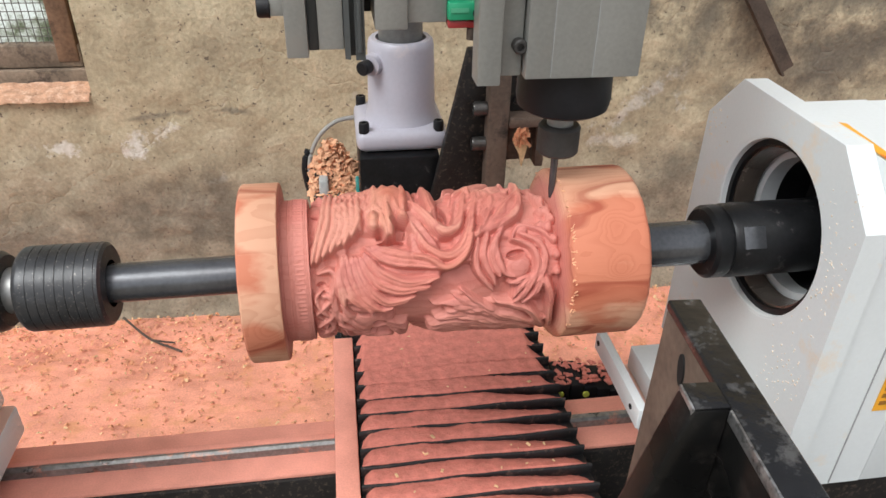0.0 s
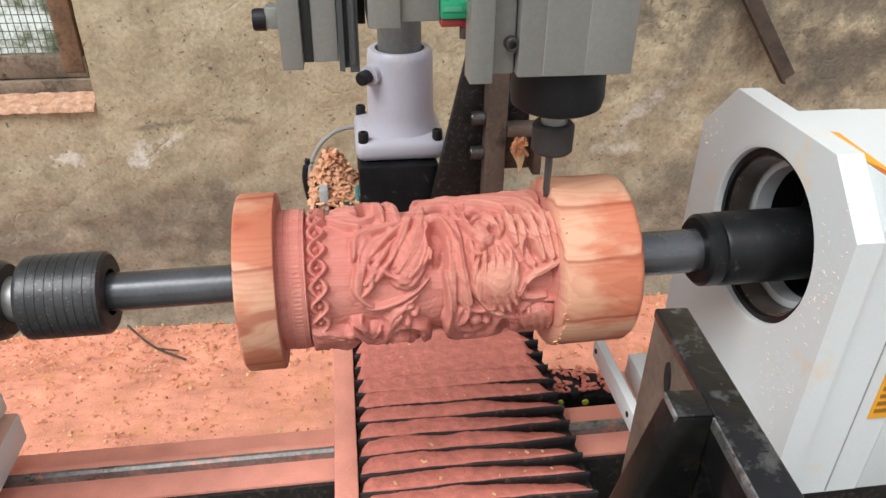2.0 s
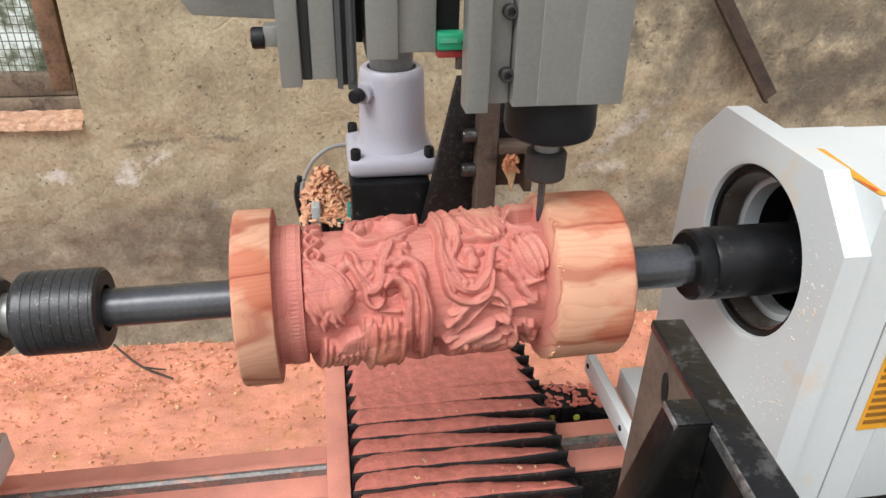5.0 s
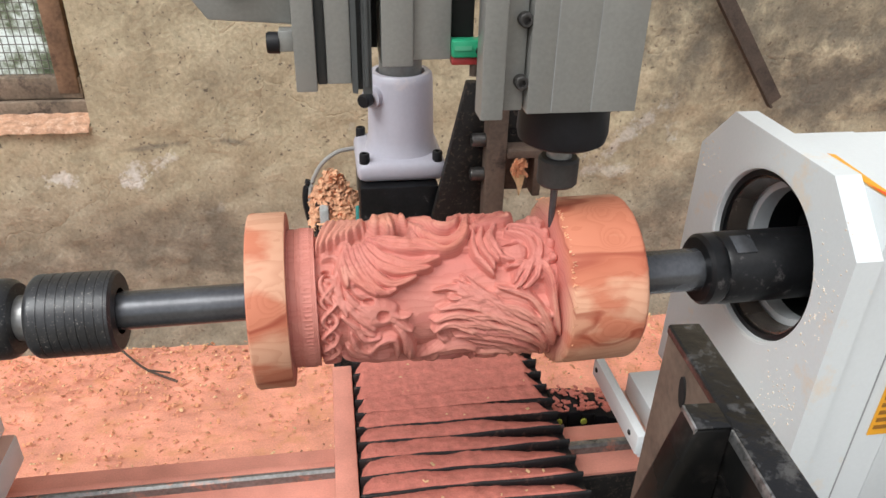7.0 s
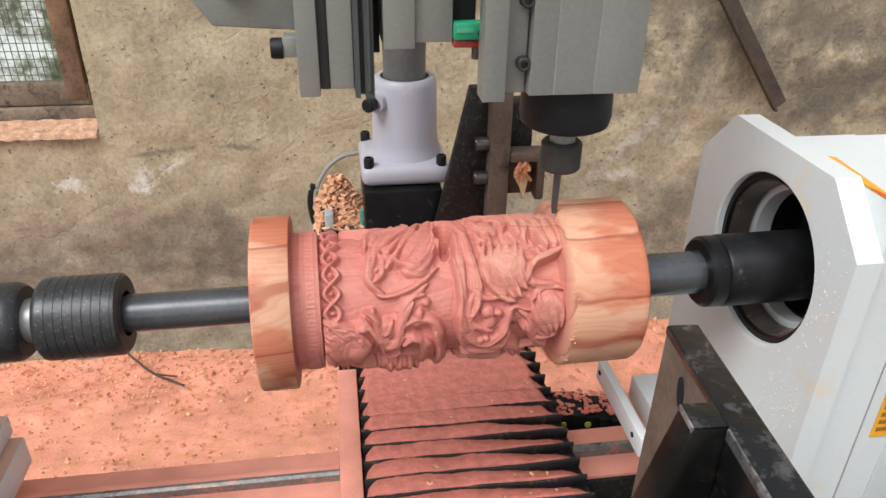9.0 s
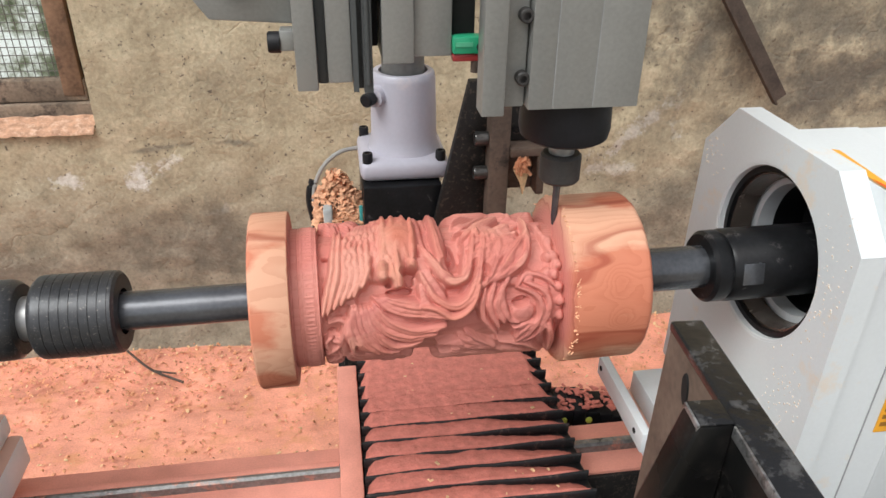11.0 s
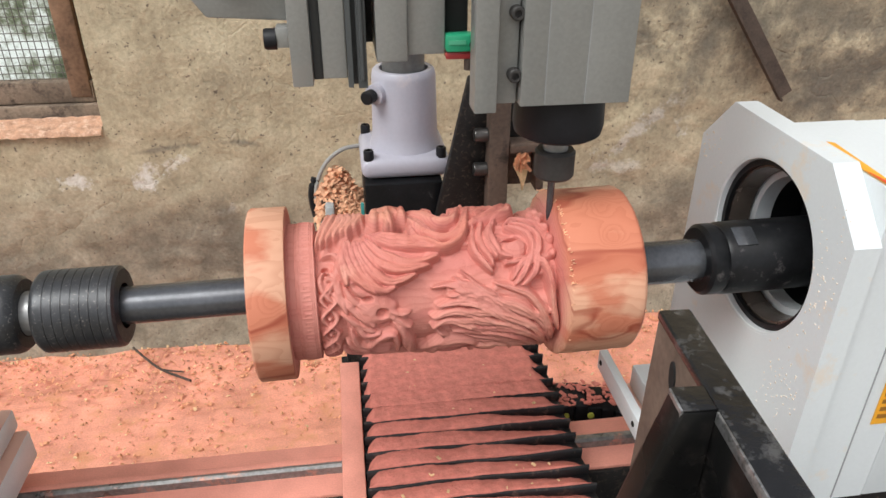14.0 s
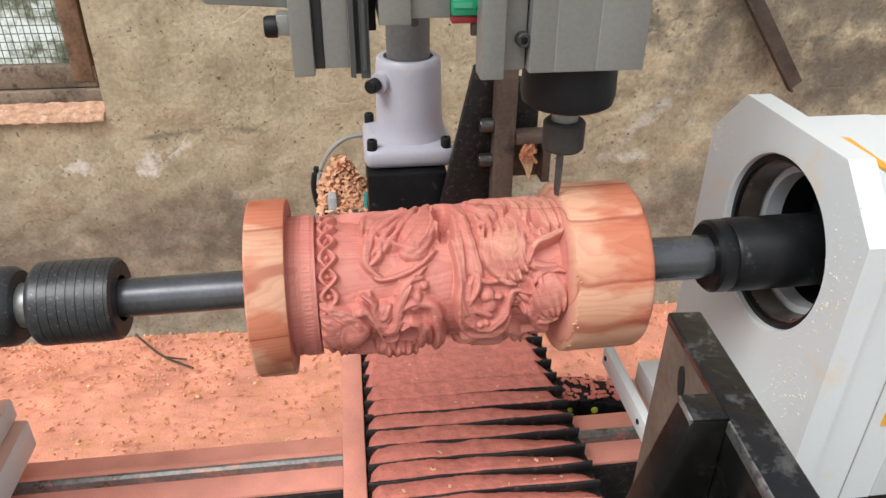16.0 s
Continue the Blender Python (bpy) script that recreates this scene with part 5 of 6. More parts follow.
    dome(0.306, 93, 15.1, 20.5, 0, 1.04, 0)
    pit(0.3, 49, 9.5, 3.1, 0, 0.8)
    pit(0.342, 59, 2.8, 5.6, 0, 0.7)
    pit(0.263, 57, 2.8, 3.1, 0, 0.6)
    ribbon([(0.386, 86), (0.421, 75), (0.474, 59), (0.519, 54), (0.566, 63), (0.604, 94)], 3.9, 0.82, 0.85, 2, 0.4, 0.25)
    ribbon([(0.378, 64), (0.427, 45), (0.499, 36), (0.562, 41), (0.6, 56), (0.647, 93)], 3.9, 0.8, 0.85, 2, 0.4, 0.25)
    ribbon([(0.374, 38), (0.443, 34), (0.499, 27), (0.57, 35), (0.606, 51)], 3.1, 0.9, 0.85, 1, 0.3, 0.25)
    pit(0.5, 68, 7.3, 5.6, 0, 0.3)
    ribbon([(0.377, 55), (0.404, 37), (0.47, 32)], 3.4, 0.6, 0.6, 2, 0.3, 0.25)
    ribbon([(0.68, 98), (0.696, 81), (0.65, 59), (0.629, 51)], 3.6, 0.75, 0.8, 2, 0.3, 0.25)
    ribbon([(0.828, 96), (0.799, 72), (0.739, 60), (0.643, 52)], 3.4, 0.82, 0.75, 2, 0.3, 0.25)
    dome(0.746, 77, 12.6, 12.4, 0, 0.6, 0)
    ribbon([(0.735, 60), (0.691, 41), (0.716, 21), (0.762, 15)], 2.5, 0.6, 0.6, 2, 0.3, 0.25)
    pit(0.769, 33, 6.2, 3.4, 15, 0.65)
    dome(0.775, 24, 10.1, 10.6, 0, 0.5, 0)
    ribbon([(0.752, 46), (0.831, 37), (0.847, 19), (0.78, 6), (0.748, -3)], 2.5, 0.6, 0.62, 2, 0.45, 0.25)
    ribbon([(0.782, 50), (0.863, 40), (0.873, 21), (0.823, 7)], 2.5, 0.6, 0.62, 2, 0.45, 0.25)
    ribbon([(0.844, 19), (0.803, 3), (0.758, -7)], 2.5, 0.6, 0.62, 2, 0.45, 0.25)
    ribbon([(0.869, 18), (0.841, -0), (0.788, -8)], 2.5, 0.6, 0.62, 2, 0.45, 0.25)
    ribbon([(0.627, 48), (0.615, 24), (0.681, 3)], 2.5, 0.6, 0.62, 2, 0.45, 0.25)
    ribbon([(0.672, 55), (0.642, 34), (0.686, 9)], 2.5, 0.6, 0.62, 2, 0.45, 0.25)
    ribbon([(0.701, 51), (0.671, 33), (0.703, 15)], 2.5, 0.6, 0.62, 2, 0.45, 0.25)
    dome(0.903, 85, 3.9, 5.0, 0, 0.5, 0)
    dome(0.912, 71, 3.9, 5.0, 0, 0.5, 0)
    dome(0.906, 55, 3.9, 5.0, 0, 0.5, 0)
    dome(0.921, 44, 3.9, 5.0, 0, 0.5, 0)
    dome(0.925, 31, 3.9, 5.0, 0, 0.5, 0)
    dome(0.927, 17, 3.9, 5.0, 0, 0.5, 0)
    ribbon([(0.443, 355), (0.569, 357), (0.707, 342)], 2.2, 0.5, 0.45, 2, 0.4, 0.25)
    ribbon([(0.552, 8), (0.711, -23), (0.866, -42)], 2.2, 0.5, 0.45, 2, 0.4, 0.25)
    ribbon([(0.525, 3), (0.648, -17), (0.806, -42)], 2.2, 0.5, 0.45, 2, 0.4, 0.25)
    ribbon([(0.504, 342), (0.618, 344), (0.76, 318)], 2.2, 0.5, 0.45, 2, 0.4, 0.25)
    ribbon([(0.028, 28), (0.075, 31), (0.092, 22)], 2.0, 0.4, 0.4, 1, 0.3, 0.25)
    ribbon([(0.094, 28), (0.075, 10), (0.051, -4)], 2.0, 0.4, 0.4, 1, 0.3, 0.25)
    ribbon([(0.038, 11), (0.074, 5), (0.089, -15)], 2.0, 0.4, 0.4, 1, 0.3, 0.25)
    ribbon([(0.015, 8), (0.037, -4), (0.069, -12)], 2.0, 0.4, 0.4, 1, 0.3, 0.25)
    pit(0.041, 18, 2.8, 2.5, 0, 0.3)
    pit(0.037, 85, 2.8, 2.2, 0, 0.5)

    def widest(h, n, pick):
        """The greatest or least height within n cells each way."""
        for axis in (0, 1):
            hp = np.pad(h, [(n, n), (0, 0)] if axis == 0 else [(0, 0), (n, n)], mode="wrap" if axis == 0 else "edge")
            h = pick.reduce([hp[i:i + nu] if axis == 0 else hp[:, i:i + nv] for i in range(0, 2 * n + 1)])
        return h

    def smooth(h, times):
        for _ in range(times):
            h = 0.5 * h + 0.25 * (np.roll(h, 1, 0) + np.roll(h, -1, 0))
            h[:, 1:-1] = 0.5 * h[:, 1:-1] + 0.25 * (h[:, 2:] + h[:, :-2])
        return h

    # the cutter's ball does not reach down between neighbouring locks: they stay joined in one mass
    mass = widest(widest(H, 9, np.maximum), 9, np.minimum)
    H = 0.42 * H + 0.58 * smooth(mass, 10)
    for hollow in pits:
        bore(*hollow)

    # interlaced chain beside the collar, all round but for the wing
    on = (A > 165) & (A < 375) | (A < 15)
    xx = U * LX
    pitch = LA / 22
    for ph in (0.0, np.pi):
        line = 0.0095 + 0.0055 * np.sin(np.pi * S / pitch + ph)
        d = np.abs(xx - line) / 0.0024
        over = 0.08 * np.cos(np.pi * S / pitch + ph)
        H = np.where(on & (d < 1), np.maximum(H, (0.36 + over) * np.sqrt(np.clip(1 - d ** 3, 0, 1))), H)
    bead = np.hypot(xx - 0.0095, (S % pitch) - pitch / 2) / 0.0026
    H = np.where(on & (bead < 1), np.maximum(H, 0.36 * np.sqrt(np.clip(1 - bead ** 2, 0, 1))), H)
    H = smooth(H, 3)
    # fine tool marks
    H = H + 0.005 * np.sin(2 * np.pi * U * 170) + 0.05 * fractal(404, (nu, nv), (90, 50), 3, True)
    # fade at both ends: flush with the collar, and a steep wall beneath the uncut blank
    H = np.clip(H, -0.30, 1.15)
    gate = np.clip((1 - U) / 0.05, 0, 1) * np.clip(U / 0.012, 0, 1)
    return H * gate + (1 - gate) * np.minimum(H, 0.0)


def build_work():
    w = thing("carved_wood_cylinder", "reddish fir cylinder half carved with swirling birds and beasts", "carving", at=(0, AY, AZ))
    nu, nv = 960, 520
    H = relief(nu, nv)
    r = 0.0482 + 0.0165 * H
    A = np.radians(np.linspace(0, 360, nu, endpoint=False))[:, None]
    xs = np.linspace(X0, X1, nv)[None, :] + np.zeros((nu, 1))
    r[:, -1] = 0.043
    r[:, 0] = 0.043
    co = np.stack([xs, -r * np.cos(A), r * np.sin(A)], -1)
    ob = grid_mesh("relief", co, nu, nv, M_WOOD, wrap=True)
    ob.parent, ob["label"] = w, "pink carved relief of feathers, ribbons and beasts"
    part("end_flange", lathe([(-0.080, 0), (-0.080, 0.0690), (-0.0785, 0.0702), (-0.0525, 0.0702), (-0.0515, 0.0695), (-0.0515, 0)], "x", (0, 0, 0), 160), M_WOOD, w, "uncut pale wooden flange")
    # collar with a band of key pattern
    na, nx = 720, 60
    P = np.zeros((na, nx))
    xi = np.linspace(0, 1, nx)
    rep = 50
    for i in range(na):
        ph = (i / na * rep) % 1
        for j, x in enumerate(xi):
            v = (x - 0.42) / 0.42
            if 0 <= v <= 1:
                on = v < 0.14 or v > 0.86 and ph < 0.8 or ph < 0.16 or (0.5 < ph < 0.66 and v > 0.35) or (0.35 < v < 0.5 and 0.32 < ph < 0.66)
                P[i, j] = 1.0 if on else 0.0
    band = np.where((xi > 0.06) & (xi < 0.10) | (xi > 0.30) & (xi < 0.33) | (xi > 0.90) & (xi < 0.93), 1.0, 0.0)
    rr = 0.0556 + 0.00055 * P - 0.0007 * band[None, :]
    rr[:, -1], rr[:, 0] = 0.043, 0.052
    an = np.radians(np.linspace(0, 360, na, endpoint=False))[:, None]
    xx = -0.0518 + (X0 + 0.0518 + 0.001) * xi[None, :] + np.zeros((na, 1))
    xx[:, -1] = xx[:, -2]
    ob = grid_mesh("collar", np.stack([xx, -rr * np.cos(an), rr * np.sin(an)], -1), na, nx, M_WOOD, wrap=True)
    ob.parent, ob["label"] = w, "pink collar cut with a Greek key band"
    # uncut blank; its near edge is ragged from the cutter
    n, k = 360, 10
    rag = fractal(55, (n, 2), (90, 1), 3, True)[:, :1]
    prof = np.array([(0.1560, 0.044), (0.1600, 0.060), (0.1625, 0.0688), (0.1643, 0.0702), (0.19, 0.0702), (0.217, 0.0702), (0.2215, 0.0703), (0.2240, 0.0686), (0.2241, 0.03), (0.2241, 0.0)])
    a2 = np.radians(np.linspace(0, 360, n, endpoint=False))[:, None]
    xx = prof[None, :, 0] + rag * np.array([0, 0.15, 0.7, 1, 0, 0, 0.15, 0.15, 0, 0])[None, :] * 0.0035
    rr = prof[None, :, 1] + np.zeros((n, 1)) + rag * np.array([0, 0, 0.3, 0.2, 0, 0, 0.1, 0.1, 0, 0])[None, :] * 0.006
    ob = grid_mesh("uncut_blank", np.stack([xx, -rr * np.cos(a2), rr * np.sin(a2)], -1), n, k, M_WOOD, wrap=True)
    ob.parent, ob["label"] = w, "smooth uncut end showing orange grain"
    # fringe of torn fibres along the cut edge
    rng = np.random.default_rng(91)
    bm = bmesh.new()
    for k in range(70):
        a = rng.uniform(0, 2 * math.pi)
        if rng.random() < 0.6:
            a = rng.normal(0.4, 0.5)
        rr = 0.0702 + rng.uniform(-0.0012, 0.0006)
        l = rng.uniform(0.0008, 0.0028)
        tmp = box(-l, l * 0.3, -0.0005, 0.0005, -0.0003, 0.0003)
        m = pose(0.1640 + rng.uniform(-0.001, 0.002), -rr * math.cos(a), rr * math.sin(a), math.degrees(-a) + rng.uniform(-40, 40), rng.uniform(-40, 40), rng.uniform(-60, 60))
        bmesh.ops.transform(tmp, matrix=m, verts=tmp.verts)
        merge(bm, tmp)
    tagged(part("torn_fibre", bm, M_HEAP, w, "pale torn wood fibres", smooth=False), kind="stuff")
    part("core", lathe([(-0.05, 0), (-0.05, 0.0425), (0.2, 0.0425), (0.2, 0)], "x", (0, 0, 0), 64), M_WOOD, w)
    return w


# ---- headstock ----
def octagon(y0, y1, z0, z1, c):
    return [(y0, z0), (y1, z0), (y1, z1 - c), (y1 - c, z1), (y0 + c, z1), (y0, z1 - c)]


def case_outline(y0, y1, z0, z1):
    """Square on the near side, cut off at the far one."""
    return [(y0, z0), (y1, z0), (y1, z1 - 0.048), (y1 - 0.048, z1), (y0 + 0.006, z1), (y0, z1 - 0.006)]


def plate_with_hole(poly, hole_c, hole_r, xa, xb, seg=72):
    """A plate standing across x with a round hole, from an outline in (y, z)."""
    bm = bmesh.new()
    cy, cz = hole_c
    outer = []
    for i in range(seg):
        t = 2 * math.pi * i / seg
        d = (math.cos(t), math.sin(t))
        best = 9
        for (ya, za), (yb, zb) in zip(poly, poly[1:] + poly[:1]):
            ey, ez = yb - ya, zb - za
            den = d[0] * ez - d[1] * ey
            if abs(den) < 1e-9:
                continue
            s = ((ya - cy) * ez - (za - cz) * ey) / den
            u = ((ya - cy) * d[1] - (za - cz) * d[0]) / den
            if s > 0 and -1e-6 <= u <= 1 + 1e-6:
                best = min(best, s)
        outer.append((cy + best * d[0], cz + best * d[1]))
    # put the true corners in
    for c in poly:
        k = min(range(seg), key=lambda i: (outer[i][0] - c[0]) ** 2 + (outer[i][1] - c[1]) ** 2)
        outer[k] = c
    inner = [(cy + hole_r * math.cos(2 * math.pi * i / seg), cz + hole_r * math.sin(2 * math.pi * i / seg)) for i in range(seg)]
    rings = [[bm.verts.new((x, *p)) for p in pts] for pts, x in ((outer, xa), (inner, xa), (inner, xb), (outer, xb))]
    for a, b in zip(rings, rings[1:] + rings[:1]):
        for i in range(seg):
            j = (i + 1) % seg
            bm.faces.new((a[i], a[j], b[j], b[i]))
    return bm


HX = 0.360
HY0, HY1, HZ0, HZ1 = 0.391, 0.636, 0.660, 0.977


def build_headstock():
    h = thing("headstock", "white boxy headstock with a large round spindle opening", "headstock")
    bm = plate_with_hole(octagon(HY0, HY1, HZ0, HZ1, 0.048), (0.504, 0.871), 0.0805, HX, HX + 0.022)
    bmesh.ops.bevel(bm, geom=[e for e in bm.edges if e.calc_face_angle(0) > 0.5], offset=0.0025, segments=2, affect="EDGES")
    part("front_plate", bm, M_WHITE, h, "white front plate flecked with sawdust")
    bm = plate_with_hole(case_outline(HY0 + 0.004, HY1 - 0.045, HZ0, HZ1 - 0.006), (0.504, 0.871), 0.080, HX + 0.0222, HX + 0.09)
    part("case", bm, M_WHITE, h, "white sheet-metal case")
    part("rear_case", prism(case_outline(HY0 + 0.0035, HY1 - 0.045, HZ0, HZ1 - 0.0065), "x", HX + 0.0905, HX + 0.5, 0.002), M_WHITE, h)
    ring = lathe([(HX + 0.0004, 0.0806), (HX + 0.0004, 0.0784), (HX + 0.0012, 0.0776), (HX + 0.0062, 0.0772), (HX + 0.021, 0.0772), (HX + 0.021, 0.0806)], "x", (0, 0.504, 0.871), 72, closed=True)
    part("rim", ring, M_WHITE, h, "white rim of the opening")
    ring = lathe([(HX + 0.0060, 0.0773), (HX + 0.0060, 0.0720), (HX + 0.030, 0.0708), (HX + 0.030, 0.0773)], "x", (0, 0.504, 0.871), 72, closed=True)
    part("seal_ring", ring, M_BLACKSTEEL, h, "black seal ring")
    ring = lathe([(HX + 0.0100, 0.0715), (HX + 0.0100, 0.0695), (HX + 0.028, 0.0655), (HX + 0.0305, 0.0700)], "x", (0, 0.504, 0.871), 72, closed=True)
    part("bearing_ring", ring, M_BEARING, h, "satin steel bearing ring")
    # light and shade painted in: pale front sleeve, black bore, near-black end disc
    ring = lathe([(HX + 0.031, 0.0720), (HX + 0.031, 0.0600), (HX + 0.047, 0.0600), (HX + 0.047, 0.0720)], "x", (0, 0.504, 0.871), 72, closed=True)
    part("inner_sleeve", ring, M_LIGHTGREY, h, "inner sleeve painted pale where light enters")
    ring = lathe([(HX + 0.0472, 0.0720), (HX + 0.0472, 0.0600), (HX + 0.085, 0.0600), (HX + 0.085, 0.0720)], "x", (0, 0.504, 0.871), 72, closed=True)
    part("inner_bore", ring, M_BLACKSTEEL, h, "inner bore painted black for the shade within")
    part("spindle_disc", lathe([(HX + 0.078, 0), (HX + 0.078, 0.0598), (HX + 0.088, 0.0598), (HX + 0.088, 0)], "x", (0, 0.504, 0.871), 64), M_DARK, h, "near-black disc painting the shade inside the spindle")
    # warning stickers: a triangle on top, a printed notice on the side
    zt = HZ1 - 0.0055
    st = 0.0007
    cz = zt + st
    bm = bmesh.new()
    bm.faces.new([bm.verts.new((x, y, cz)) for x, y in ((0.3905, 0.494), (0.3965, 0.490), (0.3890, 0.4035), (0.3830, 0.4035), (0.3830, 0.430))])
    sticker = part("warning_sticker", bm, M_ORANGE, h, "orange warning triangle", smooth=False)
    bm = bmesh.new()
    bm.faces.new([bm.verts.new((x, y, cz + st)) for x, y in ((0.3834, 0.434), (0.3868, 0.410), (0.3834, 0.409))])
    part("warning_print", bm, M_STICKRED, sticker, "red print", smooth=False)
    part("seam", box(0.4190, 0.4200, HY0 + 0.0032, HY0 + 0.0045, 0.662, 0.960), M_SEAM, h, "panel seam")
    ys = HY0 + 0.0032
    notice = part("notice_sticker", box(0.431, 0.60, ys - 0.0004, ys + 0.0002, 0.750, 0.865), M_ORANGE, h, "orange notice with lines of brown print", smooth=False)
    bm = bmesh.new()
    rng = np.random.default_rng(3)
    for k in range(13):
        z = 0.757 + 0.0082 * k
        box(0.434, 0.434 + rng.uniform(0.09, 0.15), ys - 0.0010, ys - 0.0005, z, z + 0.0042, bm=bm)
    part("notice_print", bm, M_PRINT, notice, "unreadable lines of print", smooth=False)
    # grains of sawdust thrown against the plate
    rng = np.random.default_rng(8)
    bm = bmesh.new()
    for k in range(230):
        if k % 2:
            y, z = rng.normal(0.415, 0.014), rng.normal(0.885, 0.030)
        elif k % 3:
            y, z = rng.normal(0.425, 0.016), rng.normal(0.775, 0.020)
        else:
            y, z = rng.normal(0.618, 0.010), rng.normal(0.925, 0.014)
        if not (HY0 + 0.006 < y < HY1 - 0.006) or (y - 0.504) ** 2 + (z - 0.871) ** 2 < 0.079 ** 2 or z > 0.955:
            continue
        s = rng.uniform(0.0002, 0.0007)
        box(HX - s, HX + 0.0002, y - s, y + s * rng.uniform(0.5, 1.4), z - s, z + s, bm=bm)
    tagged(part("sawdust", bm, M_GRAIN, h, "pale grains of sawdust", smooth=False), kind="stuff")
    part("plinth", box(0.362, 0.9, 0.41, 0.585, 0.535, 0.6595, 0.004), M_DUSTYBLACK, h, "dark plinth")
    part("flange", box(0.2645, 0.2745, 0.474, 0.600, 0.668, 0.692, 0.0015), M_WHITE, h, "white drilled flange bar")
    part("ledge", box(0.293, 0.3615, 0.492, 0.572, 0.662, 0.690, 0.002), M_WHITE, h, "white ledge block")
    part("web", box(0.2747, 0.3615, 0.485, 0.575, 0.652, 0.6618, 0.001), M_WHITEDUST, h, "ledge dusted with pink sawdust")
    for y in (0.492, 0.590):
        part("screw_hole", lathe([(0.2637, 0), (0.2637, 0.003), (0.2647, 0.003)], "x", (0, y, 0.681), 16), M_DARK, h)
    return h


# ---- black bracket close to the camera ----
def build_bracket():
    b = thing("black_bracket", "chipped black steel bracket with gusset and slotted hole", "bracket")
    b.matrix_basis = pose(0.172, 0.285, 0) @ pose(0, 0, 0, 0, 0, -3.5) @ pose(-0.172, -0.285, 0)
    part("upright", prism([(0.2248, 0.50), (0.300, 0.50), (0.287, 0.9595), (0.2248, 0.9595)], "x", 0.1635, 0.1790, 0.0012), M_BROWNSTEEL, b, "dust-browned upright plate")
    # same plate as the upright, blackened to paint the shade beyond the gusset
    part("front_upright", prism([(0.120, 0.50), (0.2246, 0.50), (0.2246, 0.9595), (0.155, 0.9595)], "x", 0.1637, 0.1790, 0.0012), M_BLACKPLAIN, b, "black front of the upright, shade painted in")
    part("top_bar", box(0.163, 0.1812, 0.152, 0.2880, 0.9580, 0.9640, 0.0016, segments=3), M_BLACKPAINT, b, "glossy chipped black top edge")
    hole = lathe([(0.1625, 0), (0.1625, 1.0), (0.1637, 1.0)], "x", (0, 0, 0), 28)
    for v in hole.verts:
        v.co.y, v.co.z = 0.2568 + v.co.y * 0.0036 + v.co.z * 0.0018, 0.9425 + v.co.z * 0.0085
    part("slot", hole, M_DARK, b, "dark slotted hole")
    bm = prism([(0.1633, 0.963), (0.1465, 0.963), (0.128, 0.884), (0.039, 0.50), (0.1633, 0.50)], "y", 0.2075, 0.2246, 0.0018)
    part("gusset", bm, M_BLACKPLAIN, b, "glossy black gusset")
    part("gusset_cap", box(0.1470, 0.1628, 0.2080, 0.2242, 0.9632, 0.9642, 0.0004), M_BLACKPAINT, b, "worn black edge")
    part("worn_edge", box(0.1622, 0.1634, 0.152, 0.2070, 0.9572, 0.9636, 0.0004), M_WORN, b, "edge worn down to bare steel")
    part("worn_corner", box(0.1461, 0.1476, 0.2082, 0.2240, 0.9560, 0.9640, 0.0005), M_WORN, b, "corner worn down to bare steel")
    part("foot", box(0.02, 0.25, 0.10, 0.30, 0.4995, 0.515, 0.002), M_BLACKPAINT, b)


